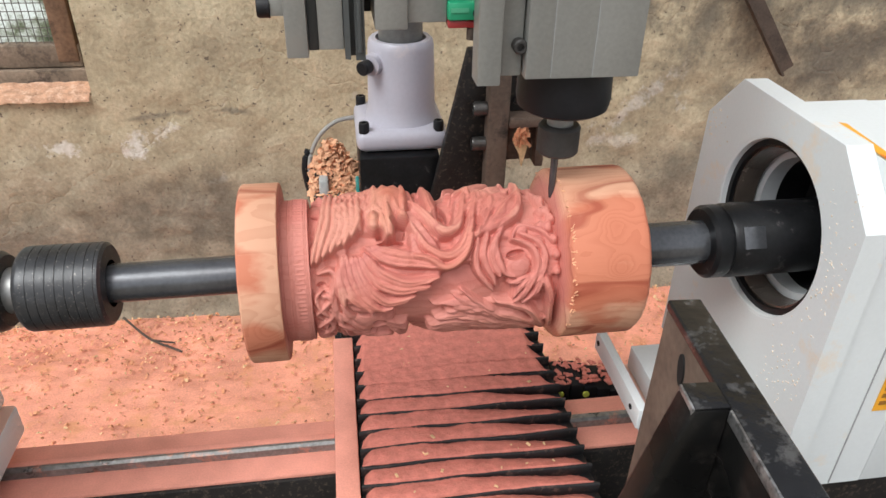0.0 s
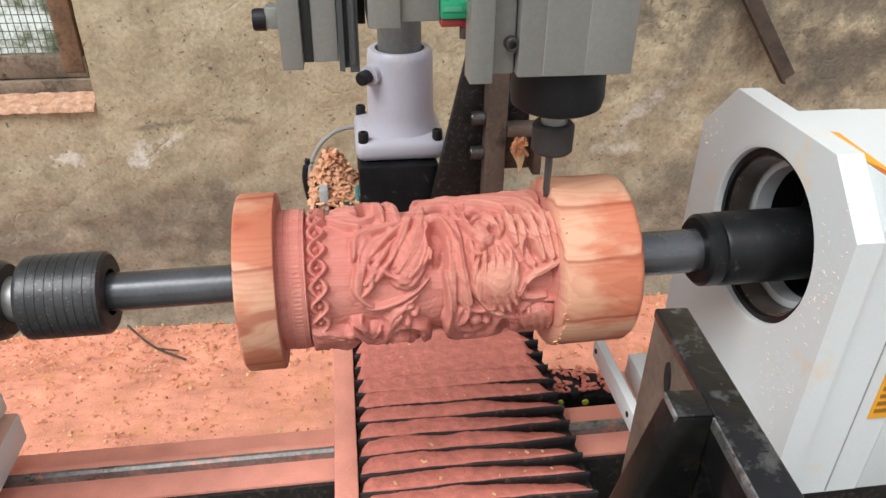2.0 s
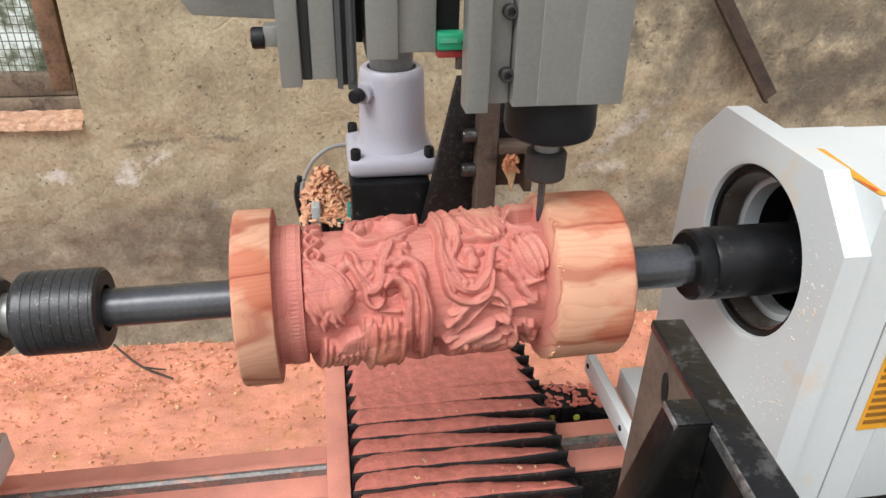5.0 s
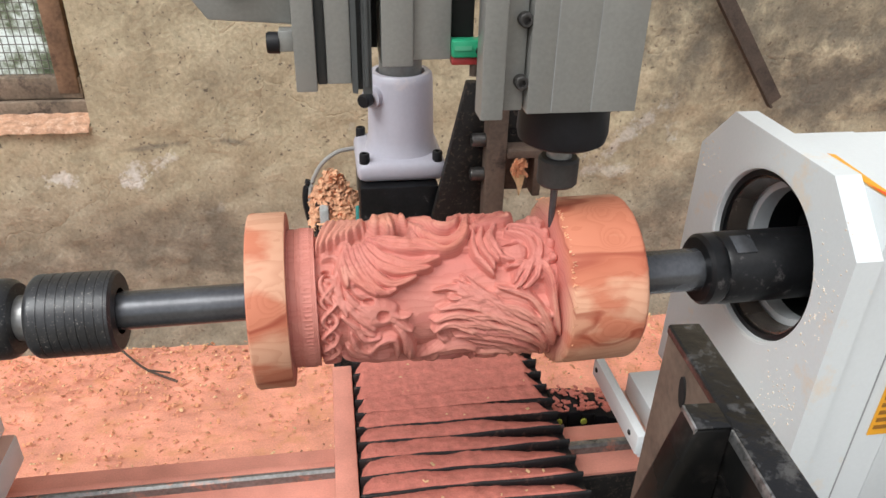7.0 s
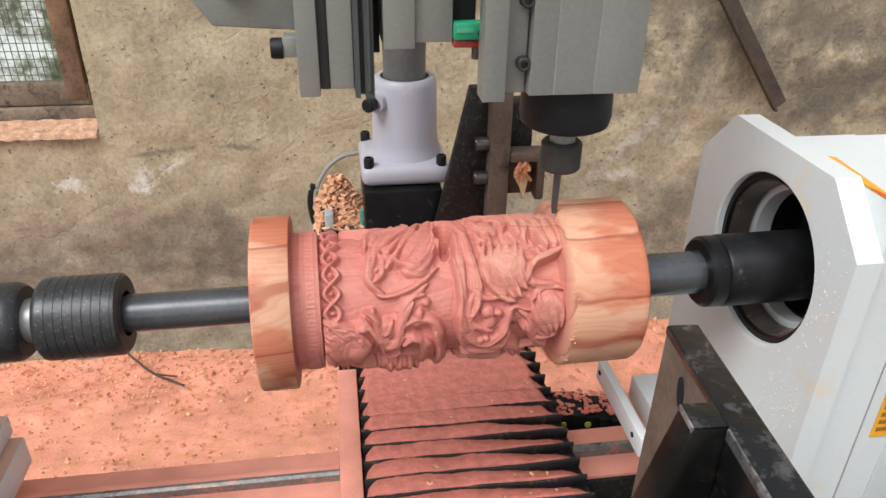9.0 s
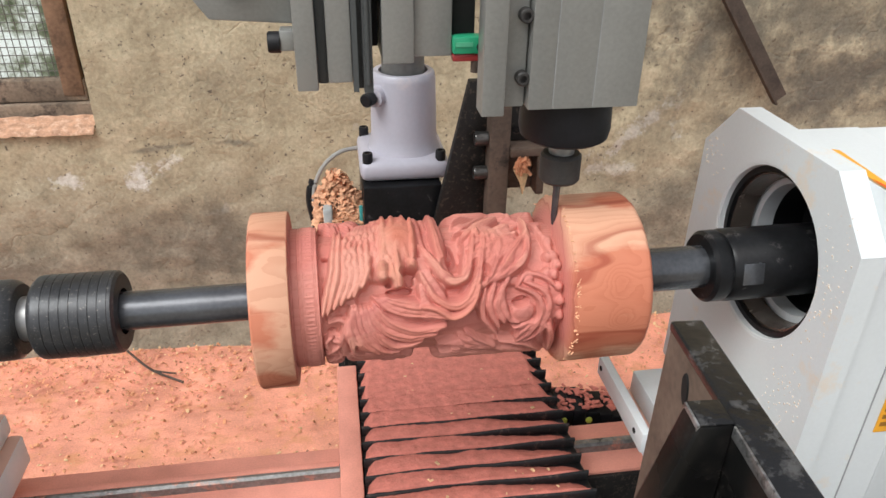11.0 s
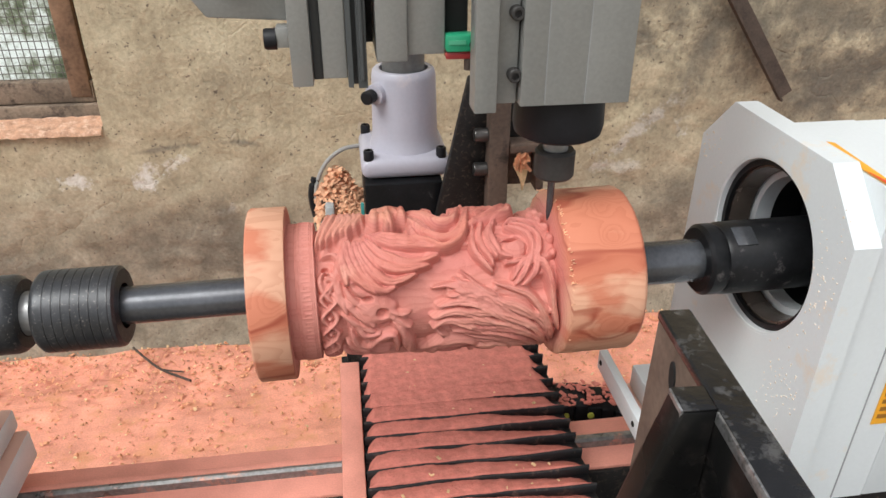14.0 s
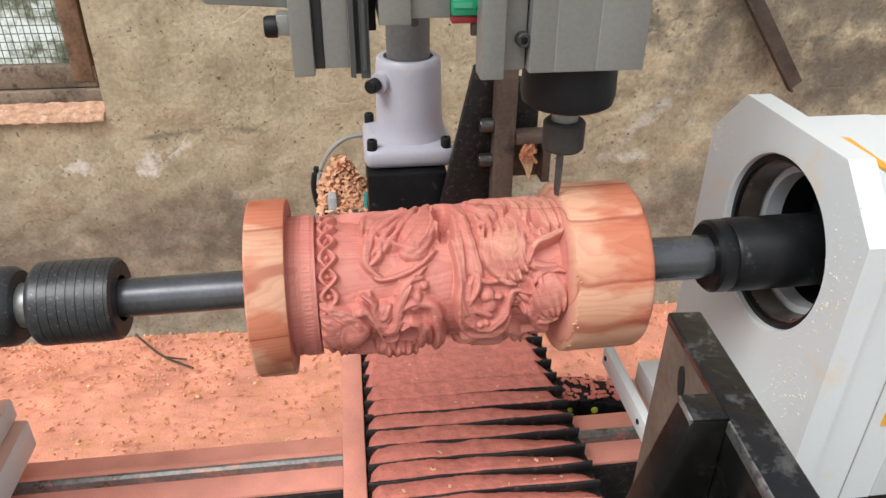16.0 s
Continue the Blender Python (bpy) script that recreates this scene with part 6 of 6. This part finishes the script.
# ---- bellows and column ----
def build_bellows():
    b = thing("bellows_cover", "black accordion bellows buried in pink sawdust", "bellows")
    rng = np.random.default_rng(15)
    x0, x1 = -0.002, 0.252
    pitch = 0.0262
    for k in range(14):
        y = 0.452 + pitch * k          # front lip of this fold
        z = 0.540
        rise = 0.0185
        n = 40
        xs = np.linspace(x0, x1, n)
        wob = 0.0015 * np.sin(np.linspace(0, 9, n) + k)
        # cloth: lip, sloping top, and the face below the lip
        rows = []
        end = np.minimum(np.linspace(0, 1, n), np.linspace(1, 0, n))
        flare = 0.002 * (np.linspace(0, 1, n) > 0.97)
        for dy, dz in ((0.010, -0.022), (0.001, 0.004), (0.0, rise * 0.9), (0.002, rise), (0.014, 0.006), (pitch + 0.006, 0.002)):
            rows.append(np.stack([xs + flare, y + dy + wob, np.full(n, z + dz)], -1))
        co = np.stack(rows, 1)
        ob = grid_mesh("fold", co, n, 6, M_BELLOWS)
        ob.parent = b
        # sawdust: lies on each fold, fills the trough before the next, buries the rear folds
        back = min(1.0, max(0.0, (k - 7.0) / 2.4))
        m, nn = 14, 120
        w = np.linspace(0, 1, nn)
        xs = x0 + 0.002 + (x1 - x0 - 0.005) * w
        near = np.minimum(w * 2.2, (1 - w) * 1.3)
        e = np.clip(near / 0.10, 0, 1) ** 0.6
        wave = fractal(60 + k, (nn, 2), (5, 1), 3)[:, 0]
        wedge = np.clip((w - 0.45) / 0.55, 0, 1) ** 1.2 * 0.95 + 0.10 * np.clip((0.2 - w) / 0.2, 0, 1)
        fill = np.clip(0.90 - 0.02 * (8 - min(k, 8)) - wedge * (1 - 0.6 * back) + 0.42 * wave * (1 - back), 0.08, 0.97) * e + 0.05 * (1 - e)
        setback = 0.004 * np.clip(wave + 0.1, 0, 1) * (1 - back)
        if back > 0:
            over = back * np.clip((near - 0.02 - 0.20 * np.clip(wave + 0.2, 0, 1)) / 0.05, 0, 1)
        else:
            over = np.zeros(nn)
        gr = fractal(80 + k, (nn, m), (60, 7), 2)
        rows = []
        for c, v in enumerate(np.linspace(0, 1, m)):
            dy = 0.0012 + setback + (pitch - 0.0002 - setback) * v
            crown = rise * ((1 - v) + fill * v) + 0.0012 + 0.0022 * np.sin(np.pi * v) * e
            crown = crown - 0.006 * (1 - e) * np.clip(v * 4, 0, 1)
            crown = crown * (1 - over) + (rise + 0.0035) * over
            zz = z + crown + 0.0018 * gr[:, c]
            dy = dy - over * 0.003 * (1 - v)
            if c == 0:
                zz = zz - 0.004 * (1 - over)
                dy = dy + 0.001 * (1 - over)
            rows.append(np.stack([xs, y + dy, zz], -1))
        ob = grid_mesh("sawdust_layer", np.stack(rows, 1), nn, m, M_DUST)
        ob.parent, ob["label"] = b, "pink sawdust in the fold"
    rng = np.random.default_rng(44)
    bm = bmesh.new()
    for k in range(34):
        i = rng.integers(2, 14)
        tmp = box(-0.0022, 0.0022, -0.0012, 0.0012, -0.0004, 0.0004)
        m = pose(rng.uniform(0.01, 0.235), 0.452 + pitch * (i + rng.uniform(0.15, 0.4)), 0.5615, rng.uniform(-20, 20), rng.uniform(-20, 20), rng.uniform(0, 180)) @ Matrix.Scale(rng.uniform(0.4, 1.3), 4)
        bmesh.ops.transform(tmp, matrix=m, verts=tmp.verts)
        merge(bm, tmp)
    tagged(part("pale_flake", bm, M_CHIP2, b, "pale flakes of wood", smooth=False), kind="stuff")
    part("side_strip", box(-0.030, -0.0035, 0.44, 0.80, 0.536, 0.5485, 0.002), M_RAILDUST, b, "dust-covered metal side strip")
    # thin near-black sheet added as the shade under the folds
    part("under_shade_sheet", box(-0.028, 0.246, 0.44, 0.83, 0.5352, 0.5358), M_DARK, b)
    return b


def build_column():
    c = thing("tool_column", "black steel column with white cast riser and gusset", "machine column")
    part("saddle", box(-0.02, 0.25, 0.815, 0.98, 0.50, 0.575, 0.004), M_DUSTYBLACK, c)
    part("saddle_leg", box(0.0, 0.23, 0.83, 0.97, -0.01, 0.50, 0.004), M_DUSTYBLACK, c)
    part("block", box(0.018, 0.118, 0.815, 0.945, 0.575, 0.811, 0.003), M_BLACKSTEEL, c, "matt black mounting block")
    # white riser: rounded square flange, tapering round neck
    bm = box(0.016, 0.130, 0.826, 0.945, 0.8115, 0.839, 0.011, segments=4)
    part("riser_flange", bm, M_LILAC, c, "white enamelled flange")
    cx, cy = 0.0765, 0.885
    bm = lathe([(0.832, 0), (0.832, 0.049), (0.841, 0.0465), (0.848, 0.0440), (0.860, 0.0425), (0.930, 0.0408), (0.937, 0.0394), (0.9395, 0.037), (0.9395, 0.031), (0.930, 0.030), (0.930, 0)], "z", (cx, cy, 0), 64)
    part("riser_neck", bm, M_LILAC, c, "white enamelled round neck")
    part("rod", lathe([(0.925, 0), (0.925, 0.0270), (1.30, 0.0270), (1.30, 0)], "z", (cx, cy, 0), 48), M_ROD, c, "dull steel column rod, darkened for its shadow")
    part("rod_hole", lathe([(0, 0), (0, 0.005), (0.002, 0.005)], "y", (cx + 0.006, cy - 0.0275, 0.985), 16), M_RUST, c)
    for x, y in ((0.026, 0.836), (0.118, 0.836), (0.026, 0.932), (0.118, 0.932)):
        bolt(c, (x, y, 0.8365), "z", 0.0065, 0.013)
    s = lathe([(0, 0), (0, 0.0085), (0.012, 0.0085), (0.014, 0.007), (0.014, 0)], "x", (0, 0, 0), 20)
    bmesh.ops.transform(s, matrix=pose(0.034, 0.852, 0.914, 0, 0, 235) , verts=s.verts)
    part("clamp_screw", s, M_RUBBER, c, "black clamp screw")
    bm = lathe([(0, 0.0135), (0.010, 0.0125), (0.010, 0)], "x", (0, 0, 0), 24)
    bmesh.ops.transform(bm, matrix=pose(0.042, 0.862, 0.914, 0, 0, 235), verts=bm.verts)
    part("screw_boss", bm, M_LILAC, c)
    # gusset and clamp bar
    bm = prism([(0.096, 0.72), (0.172, 0.72), (0.172, 0.935), (0.160, 0.947), (0.146, 0.947)], "y", 0.800, 0.8125, 0.0015)
    part("gusset", bm, M_DUSTYBLACK, c, "black speckled gusset plate")
    part("gusset_stay", box(0.096, 0.172, 0.8, 0.815, 0.575, 0.7195, 0.001), M_DUSTYBLACK, c)
    part("clamp_bar", box(0.1685, 0.1925, 0.775, 0.812, 0.60, 0.955, 0.002), M_BROWNSTEEL, c, "browned flat steel bar")
    for z in (0.880, 0.836):
        bm = lathe([(0.1684, 0), (0.1684, 0.0085), (0.154, 0.0085), (0.152, 0.0075), (0.152, 0.0045), (0.159, 0.0045), (0.159, 0)], "x", (0, 0.790, z), 20)
        part("bolt", bm, M_SCREW, c, "steel socket-head screw")
    # open clamp on the bar's far side
    bm = box(0.1928, 0.236, 0.770, 0.778, 0.862, 0.872, 0.001)
    box(0.226, 0.236, 0.770, 0.800, 0.812, 0.8618, 0.001, bm=bm)
    box(0.1948, 0.2258, 0.792, 0.800, 0.812, 0.8618, 0.001, bm=bm)
    box(0.1948, 0.236, 0.7782, 0.800, 0.862, 0.872, 0.001, bm=bm)
    part("clamp_block", bm, M_BROWNSTEEL, c, "dusty open steel clamp")
    part("rear_block", box(0.196, 0.226, 0.803, 0.835, 0.855, 0.925, 0.002), M_DUSTYBLACK, c)
    for k in range(3):
        bolt(c, (0.206 + 0.006 * k, 0.812, 0.885 + 0.016 * k), "y", 0.005, -0.010)
    # arm that carries the tool slides, above the picture
    part("arm", box(-0.05, 0.13, 0.585, 0.96, 1.20, 1.26, 0.004), M_ALU, c)
    return c


def build_shaving_heap():
    rng = np.random.default_rng(23)
    p = thing("sensor_box", "teal and black plastic box on the column side", "plastic box")
    part("body", box(-0.010, 0.0165, 0.845, 0.900, 0.700, 0.742, 0.002), M_BLACKPAINT, p)
    part("lid", box(-0.012, 0.0168, 0.843, 0.902, 0.7422, 0.752, 0.002), M_TEAL, p, "teal lid edge")
    part("strap", box(0.0125, 0.0172, 0.840, 0.8428, 0.735, 0.775, 0.001), M_TEAL, p)
    part("dusty_face", box(-0.008, 0.0115, 0.8425, 0.8449, 0.712, 0.740, 0.001), M_DUSTYBLACK, p)
    part("shelf", box(-0.045, 0.0178, 0.85, 0.94, 0.690, 0.6995, 0.001), M_DUSTYBLACK, p)
    part("connector", box(-0.034, -0.022, 0.838, 0.858, 0.735, 0.772, 0.003), M_CLEAR, p, "clear grey plug")
    part("grip", box(-0.041, -0.012, 0.8585, 0.89, 0.700, 0.775, 0.006), M_RUBBER, p, "black moulded grip")
    verts, faces = [], []
    for k in range(1500):
        x, y = rng.uniform(-0.046, 0.0175), rng.normal(0.872, 0.016)
        if not (-0.048 < x < 0.018):
            continue
        z = 0.750 + 0.062 * math.exp(-(((x + 0.016) / 0.030) ** 2 + ((y - 0.880) / 0.024) ** 2)) * rng.uniform(0.15, 1.0) ** 0.6
        s, w = rng.uniform(0.004, 0.013), rng.uniform(0.002, 0.0055)
        m = pose(x, y, z, rng.uniform(-50, 50), rng.uniform(-50, 50), rng.uniform(0, 360))
        b = len(verts)
        for u, v, h in ((-1, -1, 0), (0, -1, 1), (1, -1, 0), (1, 1, 0), (0, 1, 1), (-1, 1, 0)):
            verts.append(tuple(m @ Vector((u * s / 2, v * w / 2, h * 0.3 * s))))
        faces += [(b, b + 1, b + 4, b + 5), (b + 1, b + 2, b + 3, b + 4)]
    me = bpy.data.meshes.new("shaving_heap")
    me.from_pydata(verts, [], faces)
    me.materials.append(M_HEAP)
    tagged(new("shaving_heap", me), "small heap of curly orange wood shavings", "wood shavings", kind="stuff")
    bm = bmesh.new()
    tmp = lathe([(0.744, 0.030), (0.756, 0.025), (0.764, 0.014), (0.768, 0)], "z", (-0.014, 0.878, 0), 24)
    for v in tmp.verts:
        v.co += Vector((noise.noise(v.co * 90), noise.noise(v.co * 90 + Vector((5, 0, 0))), noise.noise(v.co * 90 + Vector((0, 5, 0))))) * 0.006
    merge(bm, tmp)
    part("shaving_mound", bm, M_CHIP, p, "packed orange shavings")
    cable = thing("loose_cable", "thin grey cable looping behind the riser", "cable")
    pts = bent([(-0.038, 0.880, 0.72), (-0.046, 0.885, 0.77), (-0.034, 0.892, 0.806), (-0.010, 0.90, 0.826), (0.016, 0.91, 0.828)], 8)
    part("sheath", tube(pts, 0.0030, 8), M_CABLE, cable)
    part("black_lead", tube([Vector(p) + Vector((-0.006, 0.004, -0.003)) for p in pts[:14]], 0.005, 8), M_RUBBER, cable)


# ---- tool slides ----
def build_fixed_slide():
    s = thing("slide_frame", "grey aluminium slide frame with grooved rail", "machine slide")
    zb = 1.033
    part("left_face", box(-0.034, -0.0195, 0.489, 0.545, zb + 0.002, 1.26, 0.001), M_ALU, s)
    part("groove", box(-0.0195, -0.0125, 0.500, 0.545, zb + 0.004, 1.26, 0.001), M_ALUDARK, s)
    part("middle_face", box(-0.0125, 0.0045, 0.494, 0.545, zb + 0.006, 1.26, 0.001), M_ALU, s)
    bm = prism([(0.0048, 0.545), (0.0048, 0.492), (0.0085, 0.4895), (0.0085, 0.500), (0.012, 0.500), (0.012, 0.4885), (0.0185, 0.4885), (0.0185, 0.545)], "z", zb, 1.26)
    part("linear_rail", bm, M_ALUDARK, s, "dark grooved linear rail", smooth=False)
    part("rail_rod", lathe([(zb + 0.006, 0), (zb + 0.006, 0.0018), (1.26, 0.0018), (1.26, 0)], "z", (0.0152, 0.4878, 0), 12), M_ALUDARK, s)
    # near-black filler paints the shade in the gap behind the slide
    part("gap_shade", box(0.019, 0.0245, 0.52, 0.545, 1.058, 1.26), M_DARK, s, "near-black strip painting the shade behind the slide")
    part("wing_plate", prism([(-0.112, 1.096), (-0.096, 1.073), (-0.034, 1.069), (-0.034, 1.26), (-0.112, 1.26)], "y", 0.5455, 0.570, 0.0015), M_ALU, s, "grey side plate")
    part("stop_lug", box(-0.046, -0.0345, 0.530, 0.545, 1.053, 1.068, 0.001), M_ALU, s)
    bm = lathe([(-0.046, 0), (-0.046, 0.0078), (-0.0535, 0.0078), (-0.055, 0.007), (-0.055, 0)], "x", (0, 0.536, 1.0585), 24)
    part("stop_screw", bm, M_RUBBER, s, "black rubber stop screw")
    part("wing_knob", lathe([(0.545, 0), (0.545, 0.012), (0.538, 0.0125), (0.534, 0.010), (0.534, 0)], "y", (-0.079, 0, 1.106), 32), M_RUBBER, s)
    part("back_plate", box(-0.096, 0.11, 0.5702, 0.584, 1.11, 1.30, 0.001), M_ALU, s)
    return s


def build_spindle():
    """Everything that rises and falls with the cutter. Built about the world's origin."""
    s = thing("milling_spindle", "grey square milling spindle with black nose and cutter", "milling spindle")
    # slide plate with sensor
    part("slide_plate", box(0.0252, 0.0470, 0.486, 0.54, 1.0535, 1.30, 0.001), M_ALU, s)
    part("slide_plate_side", box(0.0472, 0.0740, 0.492, 0.54, 1.0565, 1.30, 0.001), M_ALU, s)
    # shade between slide and clamp, painted as a near-black block
    part("slide_shade", box(0.0742, 0.0915, 0.500, 0.54, 1.058, 1.30, 0.001), M_DARK, s)
    sensor = part("sensor", box(0.0742, 0.0985, 0.487, 0.4998, 1.0585, 1.0705, 0.0015), M_GREEN, s, "green limit switch")
    part("sensor_label", box(0.076, 0.088, 0.4862, 0.4868, 1.0640, 1.0670), M_GREENPRINT, sensor)
    part("sensor_eye", lathe([(0.4866, 0), (0.4866, 0.0028), (0.488, 0.0028)], "y", (0.0935, 0, 1.0635), 16), M_DARK, sensor)
    part("sensor_back", box(0.0745, 0.0985, 0.489, 0.4995, 1.0530, 1.0583, 0.001), M_RED, s, "dark red switch body")
    part("sensor_screw", lathe([(1.0445, 0), (1.0445, 0.0035), (1.0535, 0.0035)], "z", (0.0915, 0.493, 0), 16), M_RUST, s, "rusty adjusting screw")
    # clamp beside the spindle
    part("clamp_front", box(0.0880, 0.1035, 0.448, 0.468, 1.026, 1.30, 0.001), M_ALU, s)
    part("clamp_edge", box(0.1035, 0.1195, 0.459, 0.475, 1.029, 1.30, 0.001), M_ALU, s)
    for z in (1.050, 1.091):
        bm = lathe([(0.4592, 0), (0.4592, 0.0048), (0.4525, 0.0048), (0.4515, 0.004), (0.4515, 0.0025), (0.455, 0.0025), (0.455, 0)], "y", (0.1165, 0, z), 20)
        part("clamp_screw", bm, M_NUT, s, "steel socket-head screw")
    # square body with two fine grooves on its face
    for a, b in ((0.1205, 0.1375), (0.13775, 0.1660), (0.16625, 0.1985)):
        part("face_panel", box(a, b, 0.4505, 0.53, 1.029, 1.30, 0.0008), M_ALU, s)
    part("body_core", box(0.121, 0.198, 0.4509, 0.5295, 1.0295, 1.30), M_SEAM, s)
    cx, cy = 0.1605, 0.490
    part("nose", lathe([(1.0288, 0), (1.0288, 0.0335), (1.004, 0.0345), (0.997, 0.0330), (0.9945, 0.029), (0.9945, 0.0)], "z", (cx, cy, 0), 64), M_RUBBER, s, "matt black spindle nose")
    part("collet_neck", lathe([(0.996, 0), (0.996, 0.0098), (0.978, 0.0098), (0.978, 0)], "z", (cx, cy, 0), 40), M_STEEL, s, "bright steel collet neck")
    bm = lathe([(0.9815, 0.0098), (0.9815, 0.0140), (0.9795, 0.0158), (0.9605, 0.0158), (0.9585, 0.0142), (0.9580, 0.004)], "z", (cx, cy, 0), 48)
    part("collet_nut", bm, M_NUT, s, "dusty black collet nut")
    part("cutter", lathe([(0.960, 0), (0.960, 0.0030), (0.926, 0.0026), (0.9195, 0.0018), (0.9195, 0)], "z", (cx - 0.001, cy, 0), 24), M_SHAFT, s, "tapered steel cutter")
    return s


def build_cable_chain():
    c = thing("cable_chain", "black plastic cable chain strewn with shavings", "cable chain")
    for k in range(5):
        x = 0.262 + 0.019 * k
        z = RAIL_Z - 0.004 * max(0, k - 1)
        bm = prism([(x, z - 0.03), (x + 0.0182, z - 0.034), (x + 0.0182, z + 0.0005 - 0.002 * k), (x, z + 0.001 - 0.0015 * k)], "y", 0.690, 0.740, 0.0015)
        part("link", bm, M_RUBBER, c)
    for x, z in ((0.268, 0.513), (0.303, 0.510)):
        part("yellow_pin", lathe([(0.6902, 0), (0.6902, 0.0045), (0.688, 0.0045), (0.688, 0)], "y", (x, 0, z), 20), M_YELLOW, c, "yellow plastic pin")
    rng = np.random.default_rng(5)
    bm = bmesh.new()
    for k in range(90):
        x, y = rng.uniform(0.262, 0.352), rng.uniform(0.692, 0.742)
        z = RAIL_Z + 0.0015 - 0.07 * max(0, x - 0.281)
        s = rng.uniform(0.002, 0.0055)
        tmp = box(-s, s, -s * rng.uniform(0.4, 0.8), s * 0.5, -0.0008, 0.0008)
        bmesh.ops.transform(tmp, matrix=pose(x, y, z, rng.uniform(-15, 15), rng.uniform(-10, 25), rng.uniform(0, 180)), verts=tmp.verts)
        merge(bm, tmp)
    tagged(part("chip_litter", bm, M_DUST, c, "pink chips", smooth=False), kind="stuff")


def build_loose_bits():
    st = thing("dry_twig", "thin dark dry twig lying on the sawdust", "twig")
    pts = bent([(-0.590, 1.598, 0.034), (-0.550, 1.552, 0.030), (-0.500, 1.502, 0.027), (-0.423, 1.453, 0.024)], 6)
    part("stem", tube(pts, 0.003, 6), M_RUST, st)
    part("side_shoot", tube(bent([(-0.500, 1.502, 0.028), (-0.470, 1.492, 0.028), (-0.445, 1.490, 0.024)], 4), 0.0022, 6), M_RUST, st)
    ch = thing("wood_chip", "splintered orange wood chip caught on the clamp", "wood chip")
    bm = bmesh.new()
    rng = np.random.default_rng(31)
    for k in range(60):
        m = pose(0.205 + rng.normal(0, 0.0055), 0.764 + rng.normal(0, 0.004), 0.853 + rng.normal(0, 0.0042), *rng.uniform(0, 360, 3))
        tmp = box(-0.005, 0.005, -0.0018, 0.0018, -0.0006, 0.0006)
        bmesh.ops.transform(tmp, matrix=m, verts=tmp.verts)
        merge(bm, tmp)
    part("curl", bm, M_CHIP, ch, smooth=False)
    part("splinter", prism([(0.1965, 0.846), (0.2145, 0.844), (0.2120, 0.832), (0.2085, 0.815), (0.2055, 0.830)], "y", 0.764, 0.7695, 0.0005), M_CHIP2, ch, "pointed pale splinter")


# ---- build ----
build_ground()
build_wall()
build_window()
build_backdrop()
build_leaning_bar()
build_bed()
build_tailstock()
live_centre = build_live_centre()
coupler = build_coupler()
work = build_work()
build_headstock()
build_bracket()
build_bellows()
build_column()
build_shaving_heap()
build_fixed_slide()
spindle = build_spindle()
build_cable_chain()
build_loose_bits()
scatter_chips("floor_shavings", M_CHIP, 9500, 61, 0.012, (-1.2, 1.3, 0.7, WALL_Y - 0.01), "orange wood shavings scattered over the floor")
scatter_chips("pale_floor_shavings", M_CHIP2, 1500, 62, 0.011, (-1.2, 1.3, 0.7, WALL_Y - 0.01), "pale wood shavings scattered over the floor")

scatter_chips("bark_flakes", M_DARKCHIP, 600, 63, 0.010, (-1.2, 1.3, 0.7, WALL_Y - 0.01), "dark reddish flakes scattered over the floor")

# rise of the cutter over time, metres
LIFT = [
    (0.0, 0.0), (0.5, 0.0), (1.0, 0.005), (1.5, 0.0005), (2.0, 0.009), (2.5, -0.005), (3.0, -0.003), (3.5, -0.001), (4.0, 0.0), (4.5, 0.007), (5.0, 0.0005),
    (5.5, 0.009), (6.0, -0.004), (6.5, -0.003), (7.0, -0.001), (7.5, 0.0), (8.0, 0.006), (8.5, 0.005), (9.0, 0.0145), (9.5, -0.003), (10.0, -0.003), (10.5, -0.002),
    (11.0, 0.0), (11.5, 0.007), (12.0, 0.006), (12.5, 0.0155), (13.0, -0.004), (13.5, -0.004), (14.0, -0.002), (14.5, 0.0), (15.0, 0.006), (15.5, 0.007), (16.0, 0.0155),
]


# turn of the work over time, degrees; the feed quickens and slackens
TURN = [
    (0, 0), (0.5, 45.5), (1, 99), (1.5, 144), (2, 197), (2.5, 244), (3, 293), (3.5, 341), (4, 387.5), (4.5, 440), (5, 483), (5.5, 533), (6, 583.5), (6.5,
    634), (7, 684.5), (7.5, 735), (8, 788), (8.5, 837.5), (9, 888.5), (9.5, 943), (10, 995), (10.5, 1047), (11, 1099), (11.5, 1149), (12, 1192.5), (12.5,
    1237), (13, 1293.5), (13.5, 1355.5), (14, 1409), (14.5, 1464), (15, 1514), (15.5, 1561), (16, 1607),
]


def motions():
    for ob in (work, live_centre, coupler):
        walk(ob, [(t, pose(0, AY, AZ, a, 0, AXIS_YAW)) for t, a in TURN])
    walk(spindle, [(t, pose(0, 0, z)) for t, z in LIFT])


motions()
